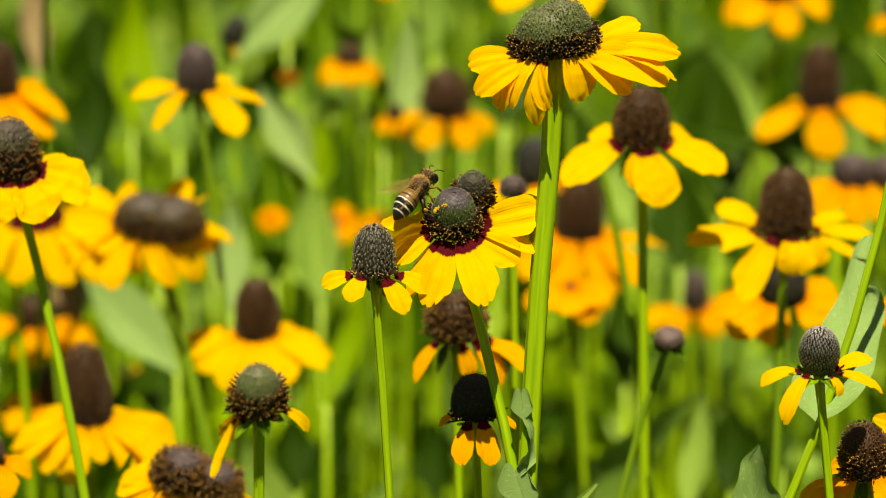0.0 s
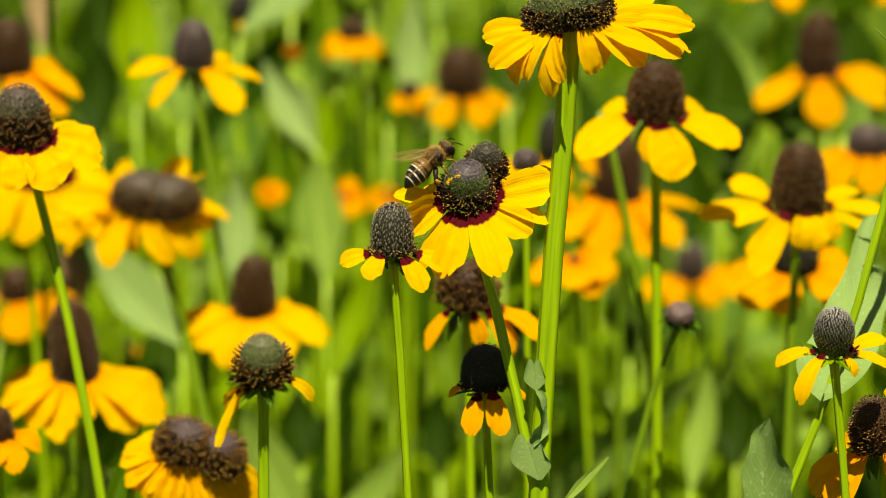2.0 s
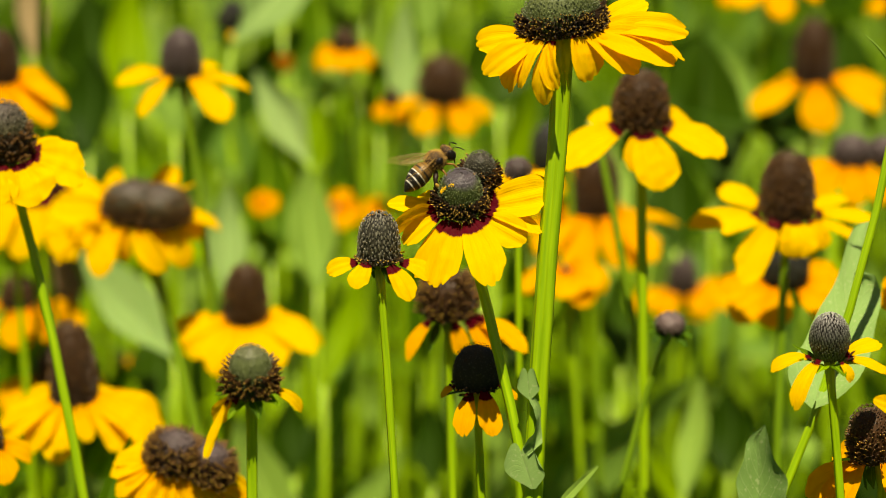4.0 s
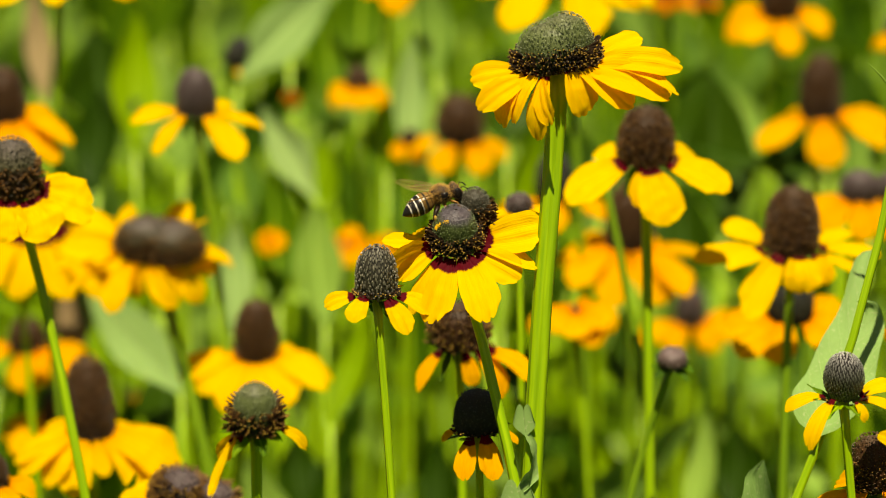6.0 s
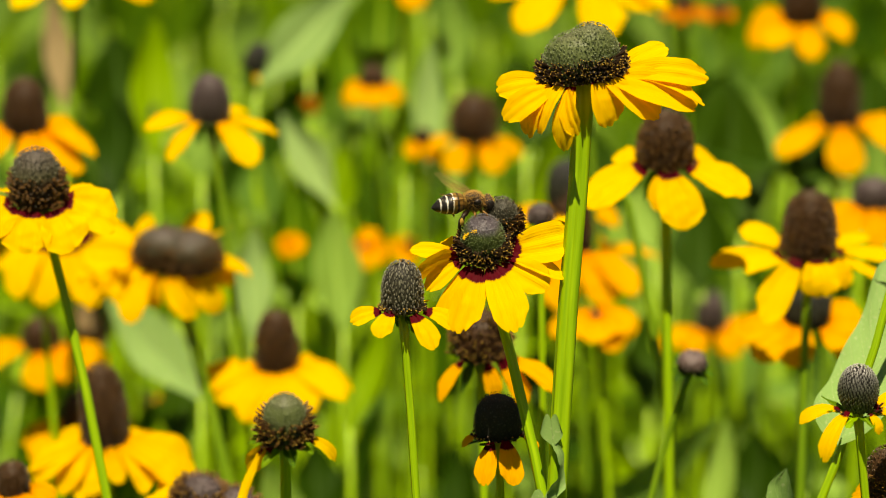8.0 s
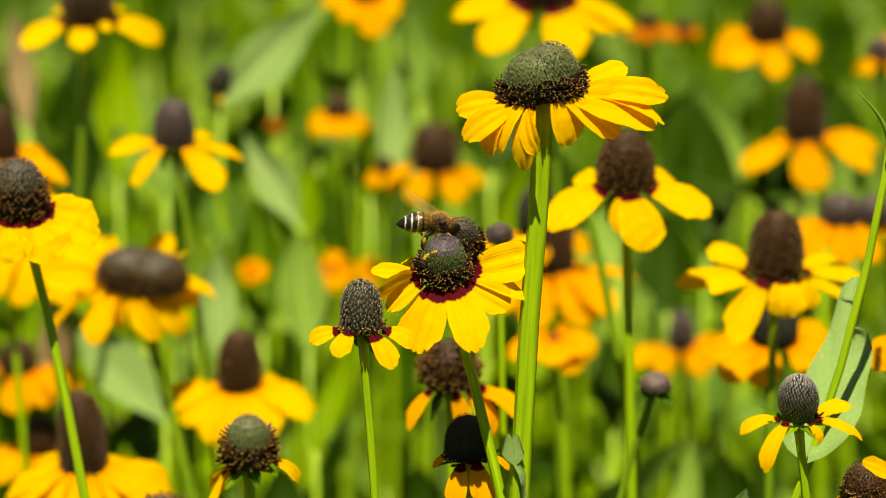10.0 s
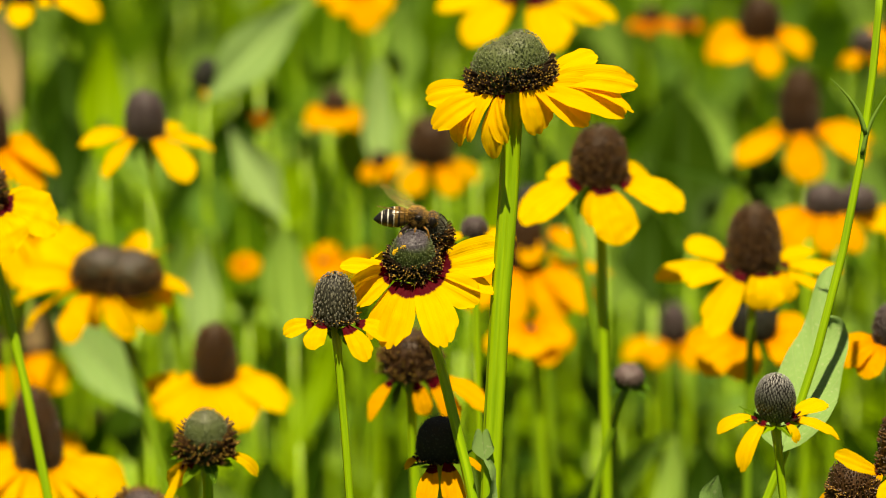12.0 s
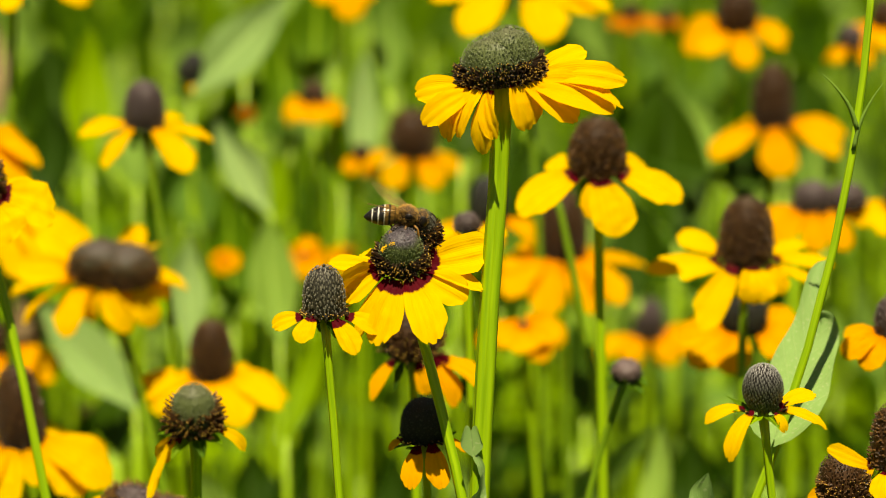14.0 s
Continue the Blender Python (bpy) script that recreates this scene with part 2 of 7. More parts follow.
YELLOW, DEEP = (0.92, 0.62, 0.004), (0.89, 0.45, 0.003)
ORANGE_A, ORANGE_B = (0.92, 0.54, 0.003), (0.85, 0.24, 0.002)
MAT = {
    "yellow": petal_material("petal_yellow", DEEP, YELLOW, 0.0, (0.90, 0.44, 0.003)),
    "yellow_small_mark": petal_material("petal_yellow_small_mark", DEEP, YELLOW, 0.13, (0.90, 0.44, 0.003)),
    "yellow_touch": petal_material("petal_yellow_touch", DEEP, YELLOW, 0.06, (0.90, 0.44, 0.003)),
    "yellow_mark": petal_material("petal_yellow_mark", DEEP, YELLOW, 0.17, (0.90, 0.46, 0.003)),
    "yellow_deep_mark": petal_material("petal_yellow_deep_mark", DEEP, YELLOW, 0.225, (0.90, 0.46, 0.003)),
    # Stronger orange base, with some of the shade near the cone in it.
    "amber": petal_material("petal_amber", (0.88, 0.33, 0.003), (0.92, 0.64, 0.004), 0.0, (0.89, 0.40, 0.003)),
    "rust": petal_material("petal_rust", (0.62, 0.13, 0.004), (0.80, 0.26, 0.004), 0.0, (0.66, 0.15, 0.003)),
    "orange": petal_material("petal_orange", ORANGE_B, ORANGE_A, 0.0, (0.82, 0.27, 0.003)),
    "orange_mark": petal_material("petal_orange_mark", ORANGE_B, ORANGE_A, 0.22, (0.82, 0.27, 0.003)),
    "leaf": leaf_material("leaf_green", (0.065, 0.15, 0.003), (0.018, 0.055, 0.002), 0.5, 0.2),
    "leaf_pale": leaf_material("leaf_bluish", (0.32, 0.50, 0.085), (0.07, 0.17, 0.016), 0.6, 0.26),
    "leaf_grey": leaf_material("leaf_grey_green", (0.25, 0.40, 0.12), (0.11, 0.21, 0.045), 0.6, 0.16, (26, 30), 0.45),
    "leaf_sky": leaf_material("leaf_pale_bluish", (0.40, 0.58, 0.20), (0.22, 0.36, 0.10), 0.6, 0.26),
    # Very dark leaf colour that stands in for shade in the gaps.
    "leaf_gap_shade": leaf_material("leaf_gap_shade_green", (0.032, 0.075, 0.002), (0.014, 0.040, 0.001), 0.5, 0.08),
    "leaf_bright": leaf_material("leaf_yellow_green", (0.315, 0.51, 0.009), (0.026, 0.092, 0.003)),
    "leaf_mid": leaf_material("leaf_mid_green", (0.21, 0.385, 0.005), (0.022, 0.080, 0.002)),
    "leaf_dry": leaf_material("leaf_dry", (0.34, 0.25, 0.12), (0.18, 0.12, 0.06), 0.7, 0.15),
    "leaf_brown": leaf_material("leaf_brown", (0.20, 0.13, 0.05), (0.07, 0.045, 0.018), 0.7, 0.12),
    "stem": stem_material("stem_green", (0.38, 0.58, 0.015), (0.20, 0.36, 0.008)),
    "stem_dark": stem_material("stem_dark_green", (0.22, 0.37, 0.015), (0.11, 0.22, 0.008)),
    "cone_grey": cone_material("cone_grey", [(0.0, (0.03, 0.02, 0.012)), (0.2, (0.075, 0.070, 0.040)), (0.8, (0.10, 0.095, 0.065)), (1.0, (0.08, 0.07, 0.065))], 0.32, pale=0.6, deep=0.55, tip=(0.28, 0.265, 0.205)),
    "cone_green": cone_material("cone_green", [(0.0, (0.03, 0.02, 0.01)), (0.25, (0.11, 0.15, 0.035)), (0.8, (0.20, 0.25, 0.08)), (1.0, (0.22, 0.23, 0.12))], pale=0.35, deep=0.35),
    "cone_bloom": cone_material("cone_green_purple_tip", [(0.0, (0.02, 0.012, 0.006)), (0.3, (0.05, 0.07, 0.012)), (0.45, (0.13, 0.20, 0.03)), (0.74, (0.17, 0.24, 0.06)), (0.86, (0.30, 0.26, 0.30)), (0.97, (0.24, 0.20, 0.24)), (1.0, (0.08, 0.06, 0.08))], pale=0.35, deep=0.6),
    "cone_striped": cone_material("cone_striped", [(0.0, (0.03, 0.02, 0.012)), (0.15, (0.070, 0.085, 0.020)), (0.5, (0.05, 0.060, 0.020)), (0.75, (0.035, 0.038, 0.026)), (0.92, (0.05, 0.045, 0.045)), (1.0, (0.24, 0.21, 0.22))], 0.3, pale=0.72, deep=0.9, tip=(0.70, 0.68, 0.64), above=0.74),
    "cone_tan": cone_material("cone_tan", [(0.0, (0.02, 0.012, 0.006)), (0.45, (0.06, 0.045, 0.015)), (0.75, (0.17, 0.16, 0.10)), (1.0, (0.22, 0.20, 0.15))], pale=0.5, deep=0.7),
    "cone_bud": cone_material("cone_bud", [(0.0, (0.03, 0.02, 0.012)), (0.3, (0.11, 0.07, 0.05)), (0.8, (0.26, 0.18, 0.17)), (1.0, (0.34, 0.25, 0.25))]),
    "cone_purple": cone_material("cone_purple", [(0.0, (0.03, 0.018, 0.012)), (0.3, (0.09, 0.060, 0.054)), (0.8, (0.15, 0.105, 0.105)), (1.0, (0.20, 0.15, 0.155))]),
    "cone_brown": cone_material("cone_brown", [(0.0, (0.03, 0.014, 0.008)), (0.4, (0.090, 0.034, 0.006)), (0.9, (0.098, 0.042, 0.010)), (1.0, (0.14, 0.085, 0.045))], pale=0.1),
    "cone_tip": cone_material("cone_brown_tipped", [(0.0, (0.03, 0.015, 0.008)), (0.5, (0.075, 0.038, 0.014)), (0.64, (0.14, 0.13, 0.06)), (1.0, (0.17, 0.135, 0.12))]),
    # For black cones; for dark_low the shade over its cone is coloured in.
    "cone_black": cone_material("cone_black", stops=[(0.0, (0.010, 0.008, 0.007)), (0.35, (0.055, 0.060, 0.035)), (0.8, (0.060, 0.062, 0.056)), (1.0, (0.095, 0.098, 0.10))], rough=0.9, pale=0.0),
    "floret": plain("floret_dark", (0.046, 0.022, 0.007), (0.009, 0.005, 0.003), 500, 0.6),
    "floret_brown": plain("floret_brown", (0.18, 0.085, 0.020), (0.055, 0.026, 0.007), 500, 0.7),
    "floret_bronze": plain("floret_bronze", (0.11, 0.046, 0.009), (0.022, 0.010, 0.003), 500, 0.55),
    "pollen": plain("pollen", (0.66, 0.42, 0.07), (0.26, 0.14, 0.02), 900, 0.8),
    "pollen_fresh": plain("pollen_fresh", (0.85, 0.55, 0.02), (0.70, 0.38, 0.01), 900, 0.8),
    "soil": plain("soil", (0.045, 0.070, 0.014), (0.018, 0.024, 0.008), 30, 0.95, 0, 0.8),
}


# Building helpers ---------------------------------------------------------
def part(name, bm, material, parent, label=""):
    me = bpy.data.meshes.new(name)
    bm.to_mesh(me)
    bm.free()
    me.materials.append(material)
    for p in me.polygons:
        p.use_smooth = True
    ob = new(name, me)
    ob.parent = parent
    if label:
        ob["label"] = label
    return ob


def mesh_part(name, verts, faces, material, parent, label="", uvs=None, smooth=True, kind=""):
    me = bpy.data.meshes.new(name)
    me.from_pydata(verts, [], faces)
    if uvs is not None:
        layer = me.uv_layers.new(name="uv")
        for loop in me.loops:
            layer.data[loop.index].uv = uvs[loop.vertex_index]
    me.materials.append(material)
    if smooth:
        me.polygons.foreach_set("use_smooth", [True] * len(me.polygons))
    ob = new(name, me)
    ob.parent = parent
    if label:
        ob["label"] = label
    if kind:
        ob["kind"] = kind
    return ob


def tube(points, radii, sides=10, ribs=0.0, flat=1.0):
    """Verts, faces and uvs of a closed, tapered, ribbed tube through the points."""
    verts, faces, uvs = [], [], []
    n = len(points)
    run = 0.0
    for i, p in enumerate(points):
        a, b = points[max(0, i - 1)], points[min(n - 1, i + 1)]
        d = (b - a).normalized()
        u = d.orthogonal() if abs(d.x) > 0.9 else d.cross(Vector((0, 1, 0))).normalized()
        v = d.cross(u)
        if i:
            run += (p - points[i - 1]).length
        for k in range(sides):
            ang = 2 * math.pi * k / sides
            r = radii[i] * (1 - ribs * (0.5 + 0.5 * math.cos(4 * ang + 0.9)) ** 4)
            verts.append(p + (u * math.cos(ang) * flat + v * math.sin(ang)) * r)
            uvs.append((k / sides, run * 40))
    for i in range(n - 1):
        for k in range(sides):
            a, b = i * sides + k, i * sides + (k + 1) % sides
            faces.append((a, b, b + sides, a + sides))
    for base, turn in ((0, True), ((n - 1) * sides, False)):
        ring = list(range(base, base + sides))
        faces.append(tuple(reversed(ring)) if turn else tuple(ring))
    return verts, faces, uvs


def petal_mesh(length, width, lift, curl, rng, cup=0.16, notch=0.5, twist=0.0):
    """A ray petal along +x that starts at angle lift (degrees above level) and bends by curl (degrees, downwards) to its tip.
    Narrow at its base, broadest past the middle, with two grooves along it and small teeth at its rounded end."""
    nu, nv = 12, 18
    verts, faces, uvs = [], [], []
    side_bend, phase = rng.uniform(-0.07, 0.07), rng.uniform(0, 50)
    teeth = [rng.uniform(0.2, 1.0) * notch for _ in range(2)]
    slant = rng.uniform(-0.05, 0.05)
    x = z = 0.0
    for j in range(nv + 1):
        v = j / nv
        ang = radians(lift - curl * v ** 1.2)
        if j:
            x += math.cos(ang) * length / nv
            z += math.sin(ang) * length / nv
        half = width / 2 * (0.30 + 0.70 * math.sin(min(1.0, v / 0.62) * math.pi / 2)) * (1 - 0.26 * max(0.0, (v - 0.72) / 0.28) ** 2)
        end = max(0.0, (v - 0.72) / 0.28)
        tw = radians(twist) * v
        for i in range(nu + 1):
            u = i / nu * 2 - 1
            groove = -0.060 * width * (math.exp(-((abs(u) - 0.333) / 0.17) ** 2) - 0.35) * min(1, v * 3)
            wave = 0.075 * width * noise.noise(Vector((v * 3.2 + phase, u * 0.9, phase))) * abs(u) ** 1.3 + 0.03 * width * noise.noise(Vector((v * 8, u * 4, phase)))
            off = cup * half * u * u * (1 - 0.4 * v) + groove + wave
            pull = length * end * (0.15 * abs(u) ** 2.4 + slant * u + 0.075 * (teeth[0] * math.exp(-((u + 0.333) / 0.09) ** 2) + teeth[1] * math.exp(-((u - 0.333) / 0.09) ** 2)) * end)
            yy, zz = half * u * math.cos(tw) - off * math.sin(tw), half * u * math.sin(tw) + off * math.cos(tw)
            verts.append(Vector((x - math.sin(ang) * zz - pull * math.cos(ang), yy + side_bend * length * v * v, z + math.cos(ang) * zz - pull * math.sin(ang))))
            uvs.append((i / nu, v))
    for j in range(nv):
        for i in range(nu):
            a = j * (nu + 1) + i
            faces.append((a, a + 1, a + nu + 2, a + nu + 1))
    return verts, faces, uvs


def leaf_mesh(length, width, lift, curl, rng, fold=0.25, nv=12, wavy=0.05, clasp=0.5):
    """A clasping leaf along +x: broad at the base, pointed, folded along its midrib."""
    nu = 6
    verts, faces, uvs = [], [], []
    x = z = 0.0
    phase, bend = rng.uniform(0, 6), rng.uniform(-0.12, 0.12)
    for j in range(nv + 1):
        v = j / nv
        ang = radians(lift - curl * v)
        if j:
            x += math.cos(ang) * length / nv
            z += math.sin(ang) * length / nv
        half = width / 2 * (clasp + (1 - clasp) * math.sin(min(1, v / 0.35) * math.pi / 2)) * (1 - max(0, (v - 0.3) / 0.7) ** 1.7) + 0.0002
        for i in range(nu + 1):
            u = i / nu * 2 - 1
            off = fold * abs(u) * half + wavy * width * math.sin(v * 11 + phase + u * 1.5) * abs(u)
            verts.append(Vector((x - math.sin(ang) * off, half * u + bend * length * v * v, z + math.cos(ang) * off)))
            uvs.append((i / nu, v))
    for j in range(nv):
        for i in range(nu):
            a = j * (nu + 1) + i
            faces.append((a, a + 1, a + nu + 2, a + nu + 1))
    return verts, faces, uvs


def moved(data, m):
    verts, faces, uvs = data
    return [m @ v for v in verts], faces, uvs


def joined(pieces):
    verts, faces, uvs = [], [], []
    for v, f, u in pieces:
        k = len(verts)
        verts += v
        uvs += u
        faces += [tuple(i + k for i in face) for face in f]
    return verts, faces, uvs


def cone_mesh(rx, ry, h, scale_size, prickle, jitter=1.0, waist=0.88, power=3.6, stretch=1.0):
    """A domed seed cone on a smooth core, covered with small pointed scales in a spiral."""
    verts, faces, uvs = [], [], []

    def surf(t, a, grow=1.0):
        r = (1 - t ** power) ** 0.5 * (waist + (1 - waist) * math.sin(min(1, t / (0.3 if waist > 0.8 else 0.5)) * math.pi / 2))
        return Vector((rx * r * grow * math.cos(a), ry * r * grow * math.sin(a), h * t * grow))

    rings, sides = 9, 16
    for j in range(rings + 1):
        t = min(0.999, j / rings)
        for k in range(sides):
            verts.append(surf(t, 2 * math.pi * k / sides, 0.97))
            uvs.append((0.0, t))
    for j in range(rings):
        for k in range(sides):
            a, b = j * sides + k, j * sides + (k + 1) % sides
            faces.append((a, b, b + sides, a + sides))
    r_mean = (rx + ry) / 2
    rng = random.Random(int(rx * 1e6 + h * 1e5))
    count = int(min(1700, 5.2 * r_mean * h / scale_size ** 2))
    for i in range(count):
        t = (i + 0.5) / count
        t = 1 - (1 - t) ** 0.92 if t > 0.9 else t
        a = i * 2.399963 + jitter * rng.uniform(-0.5, 0.5) * scale_size / r_mean
        t = min(0.995, max(0.002, t + jitter * rng.uniform(-0.4, 0.4) * scale_size / h))
        p = surf(t, a)
        e = 0.012
        n = (surf(min(0.998, t + e), a) - surf(max(0, t - e), a)).cross(surf(t, a + 0.05) - surf(t, a - 0.05))
        n = -n.normalized() if n.length else Vector((0, 0, 1))
        if n.dot(p - Vector((0, 0, h * 0.3))) < 0:
            n = -n
        side = n.cross(Vector((0, 0, 1)))
        side = side.normalized() if side.length > 1e-6 else Vector((1, 0, 0))
        up = side.cross(n)
        s = scale_size * 0.5 * (1.0 - 0.35 * t) * (1 + jitter * rng.uniform(-0.35, 0.3))
        k = len(verts)
        tip = p + n * prickle * (0.9 + jitter * rng.uniform(-0.6, 0.6)) + up * prickle * (0.65 + jitter * rng.uniform(-0.85, 0.85)) + side * prickle * jitter * rng.uniform(-0.7, 0.7)
        tip += up * s * (stretch - 1) * 0.9
        verts += [p + side * s, p + up * s * stretch, p - side * s, p - up * s * stretch, tip]
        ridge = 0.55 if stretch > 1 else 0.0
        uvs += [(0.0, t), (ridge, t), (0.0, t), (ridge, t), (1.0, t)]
        faces += [(k, k + 1, k + 4), (k + 1, k + 2, k + 4), (k + 2, k + 3, k + 4), (k + 3, k, k + 4)]
    return verts, faces, uvs


def floret_ring(rx, ry, h, low, high, count, length, rng, thick=0.00024):
    """Dark tubular florets standing out from the cone between two heights, and their pollen tips."""
    rods, tips = [], []
    for i in range(count):
        t = rng.uniform(low, high)
        a = rng.uniform(0, 2 * math.pi)
        r = (1 - t ** 2.3) ** 0.5
        p = Vector((rx * r * math.cos(a), ry * r * math.sin(a), h * t))
        d = Vector((math.cos(a), math.sin(a), rng.uniform(0.1, 1.0))).normalized()
        e = p + d * length * rng.uniform(0.6, 1.2)
        rods.append(tube([p, (p + e) / 2, e], [thick, thick * 1.25, thick * 0.9], 4))
        if rng.random() < 0.55:
            tips.append(tube([e - d * thick * 0.6, e + d * thick * 0.9], [thick * 0.95, thick * 0.6], 4))
    return joined(rods), joined(tips)


BLOOMS = []
THINGS = {}


def hy_far(head):
    """Blooms behind the first rows, whose stems lean at random."""
    return head[1] > 0.84


def coneflower(key, head, cone, petals, style, label, nod=0, lean=0, mark="yellow", ring=None, stem=(0.0012, 0.0), twin=None,
               bracts=5, seed=0, fine=True, group="coneflowers", scale_size=0.0008, prickle=0.00035, foot=0.0, dark=False, bract_lift=-55, bract_size=1.0, rim=0.86, face_front=20, jitter=1.0, waist=0.88, stretch=1.0, twin_style="", twin_ring=None):
    """A whole plant: an empty at its root that carries stem, cone, florets, petals and bracts.
    head: the middle of the bloom's base. cone: half width, half depth, height. petals: azimuth (0 right, 270 front), length, width, lift, curl.
    nod: degrees by which the head leans to the front. stem: radius and its run to the side for each metre down."""
    rng = random.Random(seed * 7 + 3)
    radius, slope = stem
    if hy_far(head):
        slope += rng.uniform(-0.14, 0.14)
        radius *= 0.8
    hx, hy, hz = head
    span = 0.16
    root = Vector((hx + slope * span * (1 - math.exp(-hz / span)), hy + foot, 0))
    plant = new("coneflower")
    plant.location = root
    tagged(plant, label, "flower", group)
    top = Vector(head) - root
    face = Matrix.Translation(top) @ pose(0, 0, 0, nod, lean, 0)
    axis = face.to_3x3() @ Vector((0, 0, 1))
    pts, rad = [], []
    for i in range(15):
        s = hz * (i / 14) ** 1.6
        p = top + Vector((slope * span * (1 - math.exp(-s / span)), foot * (s / hz) ** 1.5, -s))
        p -= (axis - Vector((0, 0, 1))) * min(s, 0.02) * math.exp(-s / 0.03)
        pts.append(p)
        rad.append(radius * (1.35 if i == 0 else 1.0 + 0.25 * s / hz))
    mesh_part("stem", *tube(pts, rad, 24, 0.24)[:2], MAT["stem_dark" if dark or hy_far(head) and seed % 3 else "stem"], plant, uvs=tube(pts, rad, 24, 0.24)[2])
    rx, ry, h = cone
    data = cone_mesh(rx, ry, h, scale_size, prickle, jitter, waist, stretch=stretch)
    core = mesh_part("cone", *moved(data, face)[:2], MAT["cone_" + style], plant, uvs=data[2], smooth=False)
    domes = [(face, rx, ry, h)]
    if twin:
        face2 = face @ Matrix.Translation(twin[:3])
        data = cone_mesh(*twin[3:6], scale_size, prickle, jitter, waist)
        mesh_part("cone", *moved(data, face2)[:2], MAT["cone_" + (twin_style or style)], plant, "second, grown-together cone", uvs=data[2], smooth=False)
        domes.append((face2, *twin[3:6]))
    if ring:
        low, high, count, length, tint, *thick = ring
        for n, (m, a, b, c) in enumerate(domes):
            if n and twin_ring:
                low, high, count, length, tint, *thick = twin_ring
            rods, tips = floret_ring(a, b, c, low, high, count, length, rng, *thick)
            mesh_part("floret_ring", *moved(rods, m)[:2], MAT[tint], core, kind="stuff", smooth=False)
            if tint == "floret" or thick:
                mesh_part("pollen_dust", *moved(tips, m)[:2], MAT["pollen"], core, kind="stuff", smooth=False)
    for az, length, width, lift, curl, *roll in petals:
        width *= 1.08
        lift -= 6
        a = radians(az)
        r = rim / math.sqrt((math.cos(a) / rx) ** 2 + (math.sin(a) / ry) ** 2)
        m = face @ Matrix.Translation((r * math.cos(a), r * math.sin(a), 0.0006 + rng.uniform(-0.0006, 0.0004))) @ pose(0, 0, 0, 0, 0, az) @ pose(0, 0, 0, (roll[0] if roll else face_front * math.cos(a)) + rng.uniform(-10, 10), 0, rng.uniform(-5, 5))
        verts, faces, uvs = moved(petal_mesh(length, width, lift, curl, rng, rng.uniform(0.05, 0.22), rng.uniform(0.3, 1.0), rng.uniform(-14, 14)), m)
        mesh_part("petal", verts, faces, MAT[mark], plant, uvs=uvs)
    for i in range(bracts):
        a = 360 * (i + rng.uniform(-0.2, 0.2)) / bracts + 20
        m = face @ pose(0, 0, -0.0010, 0, 0, a) @ Matrix.Translation((rx * 0.45, 0, 0))
        verts, faces, uvs = moved(leaf_mesh(bract_size * rng.uniform(0.8, 1.25) * (rx * 0.5 + 0.004), 0.0028, bract_lift + rng.uniform(-15, 20), rng.uniform(-20, 45), rng, nv=6), m)
        mesh_part("bract", verts, faces, MAT["leaf_bright" if style in ("striped", "green") else "leaf"], plant, uvs=uvs)
    BLOOMS.append((hx, hy, hz, rx))
    THINGS[key] = (plant, root.copy(), hz)
    return plant


def pollen_smear(key, az, low, high):
    """Yellow grains that cling to one side of a cone, as a short arc."""
    plant, root, height = THINGS[key]
    core = next(c for c in plant.children if c.name.startswith("cone"))
    rng = random.Random(4)
    rx, ry, h = 0.00533, 0.00533, 0.01093
    face = Matrix.Translation(Vector((0.0017, 0.7327, 0.572)) - root) @ pose(0, 0, 0, 27, 2, 0)
    grains = []
    for i in range(46):
        f = rng.random()
        t = low + (high - low) * f + rng.uniform(-0.025, 0.025)
        a = radians(az + 34 * f * f + rng.uniform(-5, 5))
        r = (1 - t ** 3.6) ** 0.5 + 0.05
        p = face @ Vector((rx * r * math.cos(a), ry * r * math.sin(a), h * t))
        d = Vector((rng.uniform(-1, 1), -0.4, rng.uniform(-0.4, 1))).normalized() * 0.00016
        grains.append(tube([p - d, p, p + d], [0.00006, 0.00014, 0.00006], 5))
    verts, faces, uvs = joined(grains)
    mesh_part("pollen_smear", verts, faces, MAT["pollen_fresh"], core, "fresh yellow pollen grains", uvs=uvs, smooth=False)


def fan(seed, count, length, width, lift, curl, spread=0.15, start=0):
    """A ring of petals with some irregularity."""
    rng = random.Random(seed)
    k = lambda v: v * rng.uniform(1 - spread, 1 + spread)
    return [(start + 360 * (i + rng.uniform(-0.25, 0.25)) / count, k(length), k(width), lift + rng.uniform(-12, 12), k(curl)) for i in range(count)]


# Ground -------------------------------------------------------------------
def ground():
    n, size = 60, 300.0
    verts, faces = [], []
    for j in range(n + 1):
        for i in range(n + 1):
            u, v = i / n * 2 - 1, j / n * 2 - 1
            x, y = size * u * abs(u) ** 2.2, size * v * abs(v) ** 2.2 + 1.2
            near = max(0.0, 1 - math.hypot(x, y - 1.2) / 8)
            verts.append((x, y, -0.02 + 0.02 * near * noise.noise(Vector((x * 9, y * 9, 0)))))
    for j in range(n):
        for i in range(n):
            a = j * (n + 1) + i
            faces.append((a, a + 1, a + n + 2, a + n + 1))
    ob = mesh_part("ground", verts, faces, MAT["soil"], None)
    tagged(ob, "dark mossy soil under the dense flower field", "ground", kind="structure")


ground()


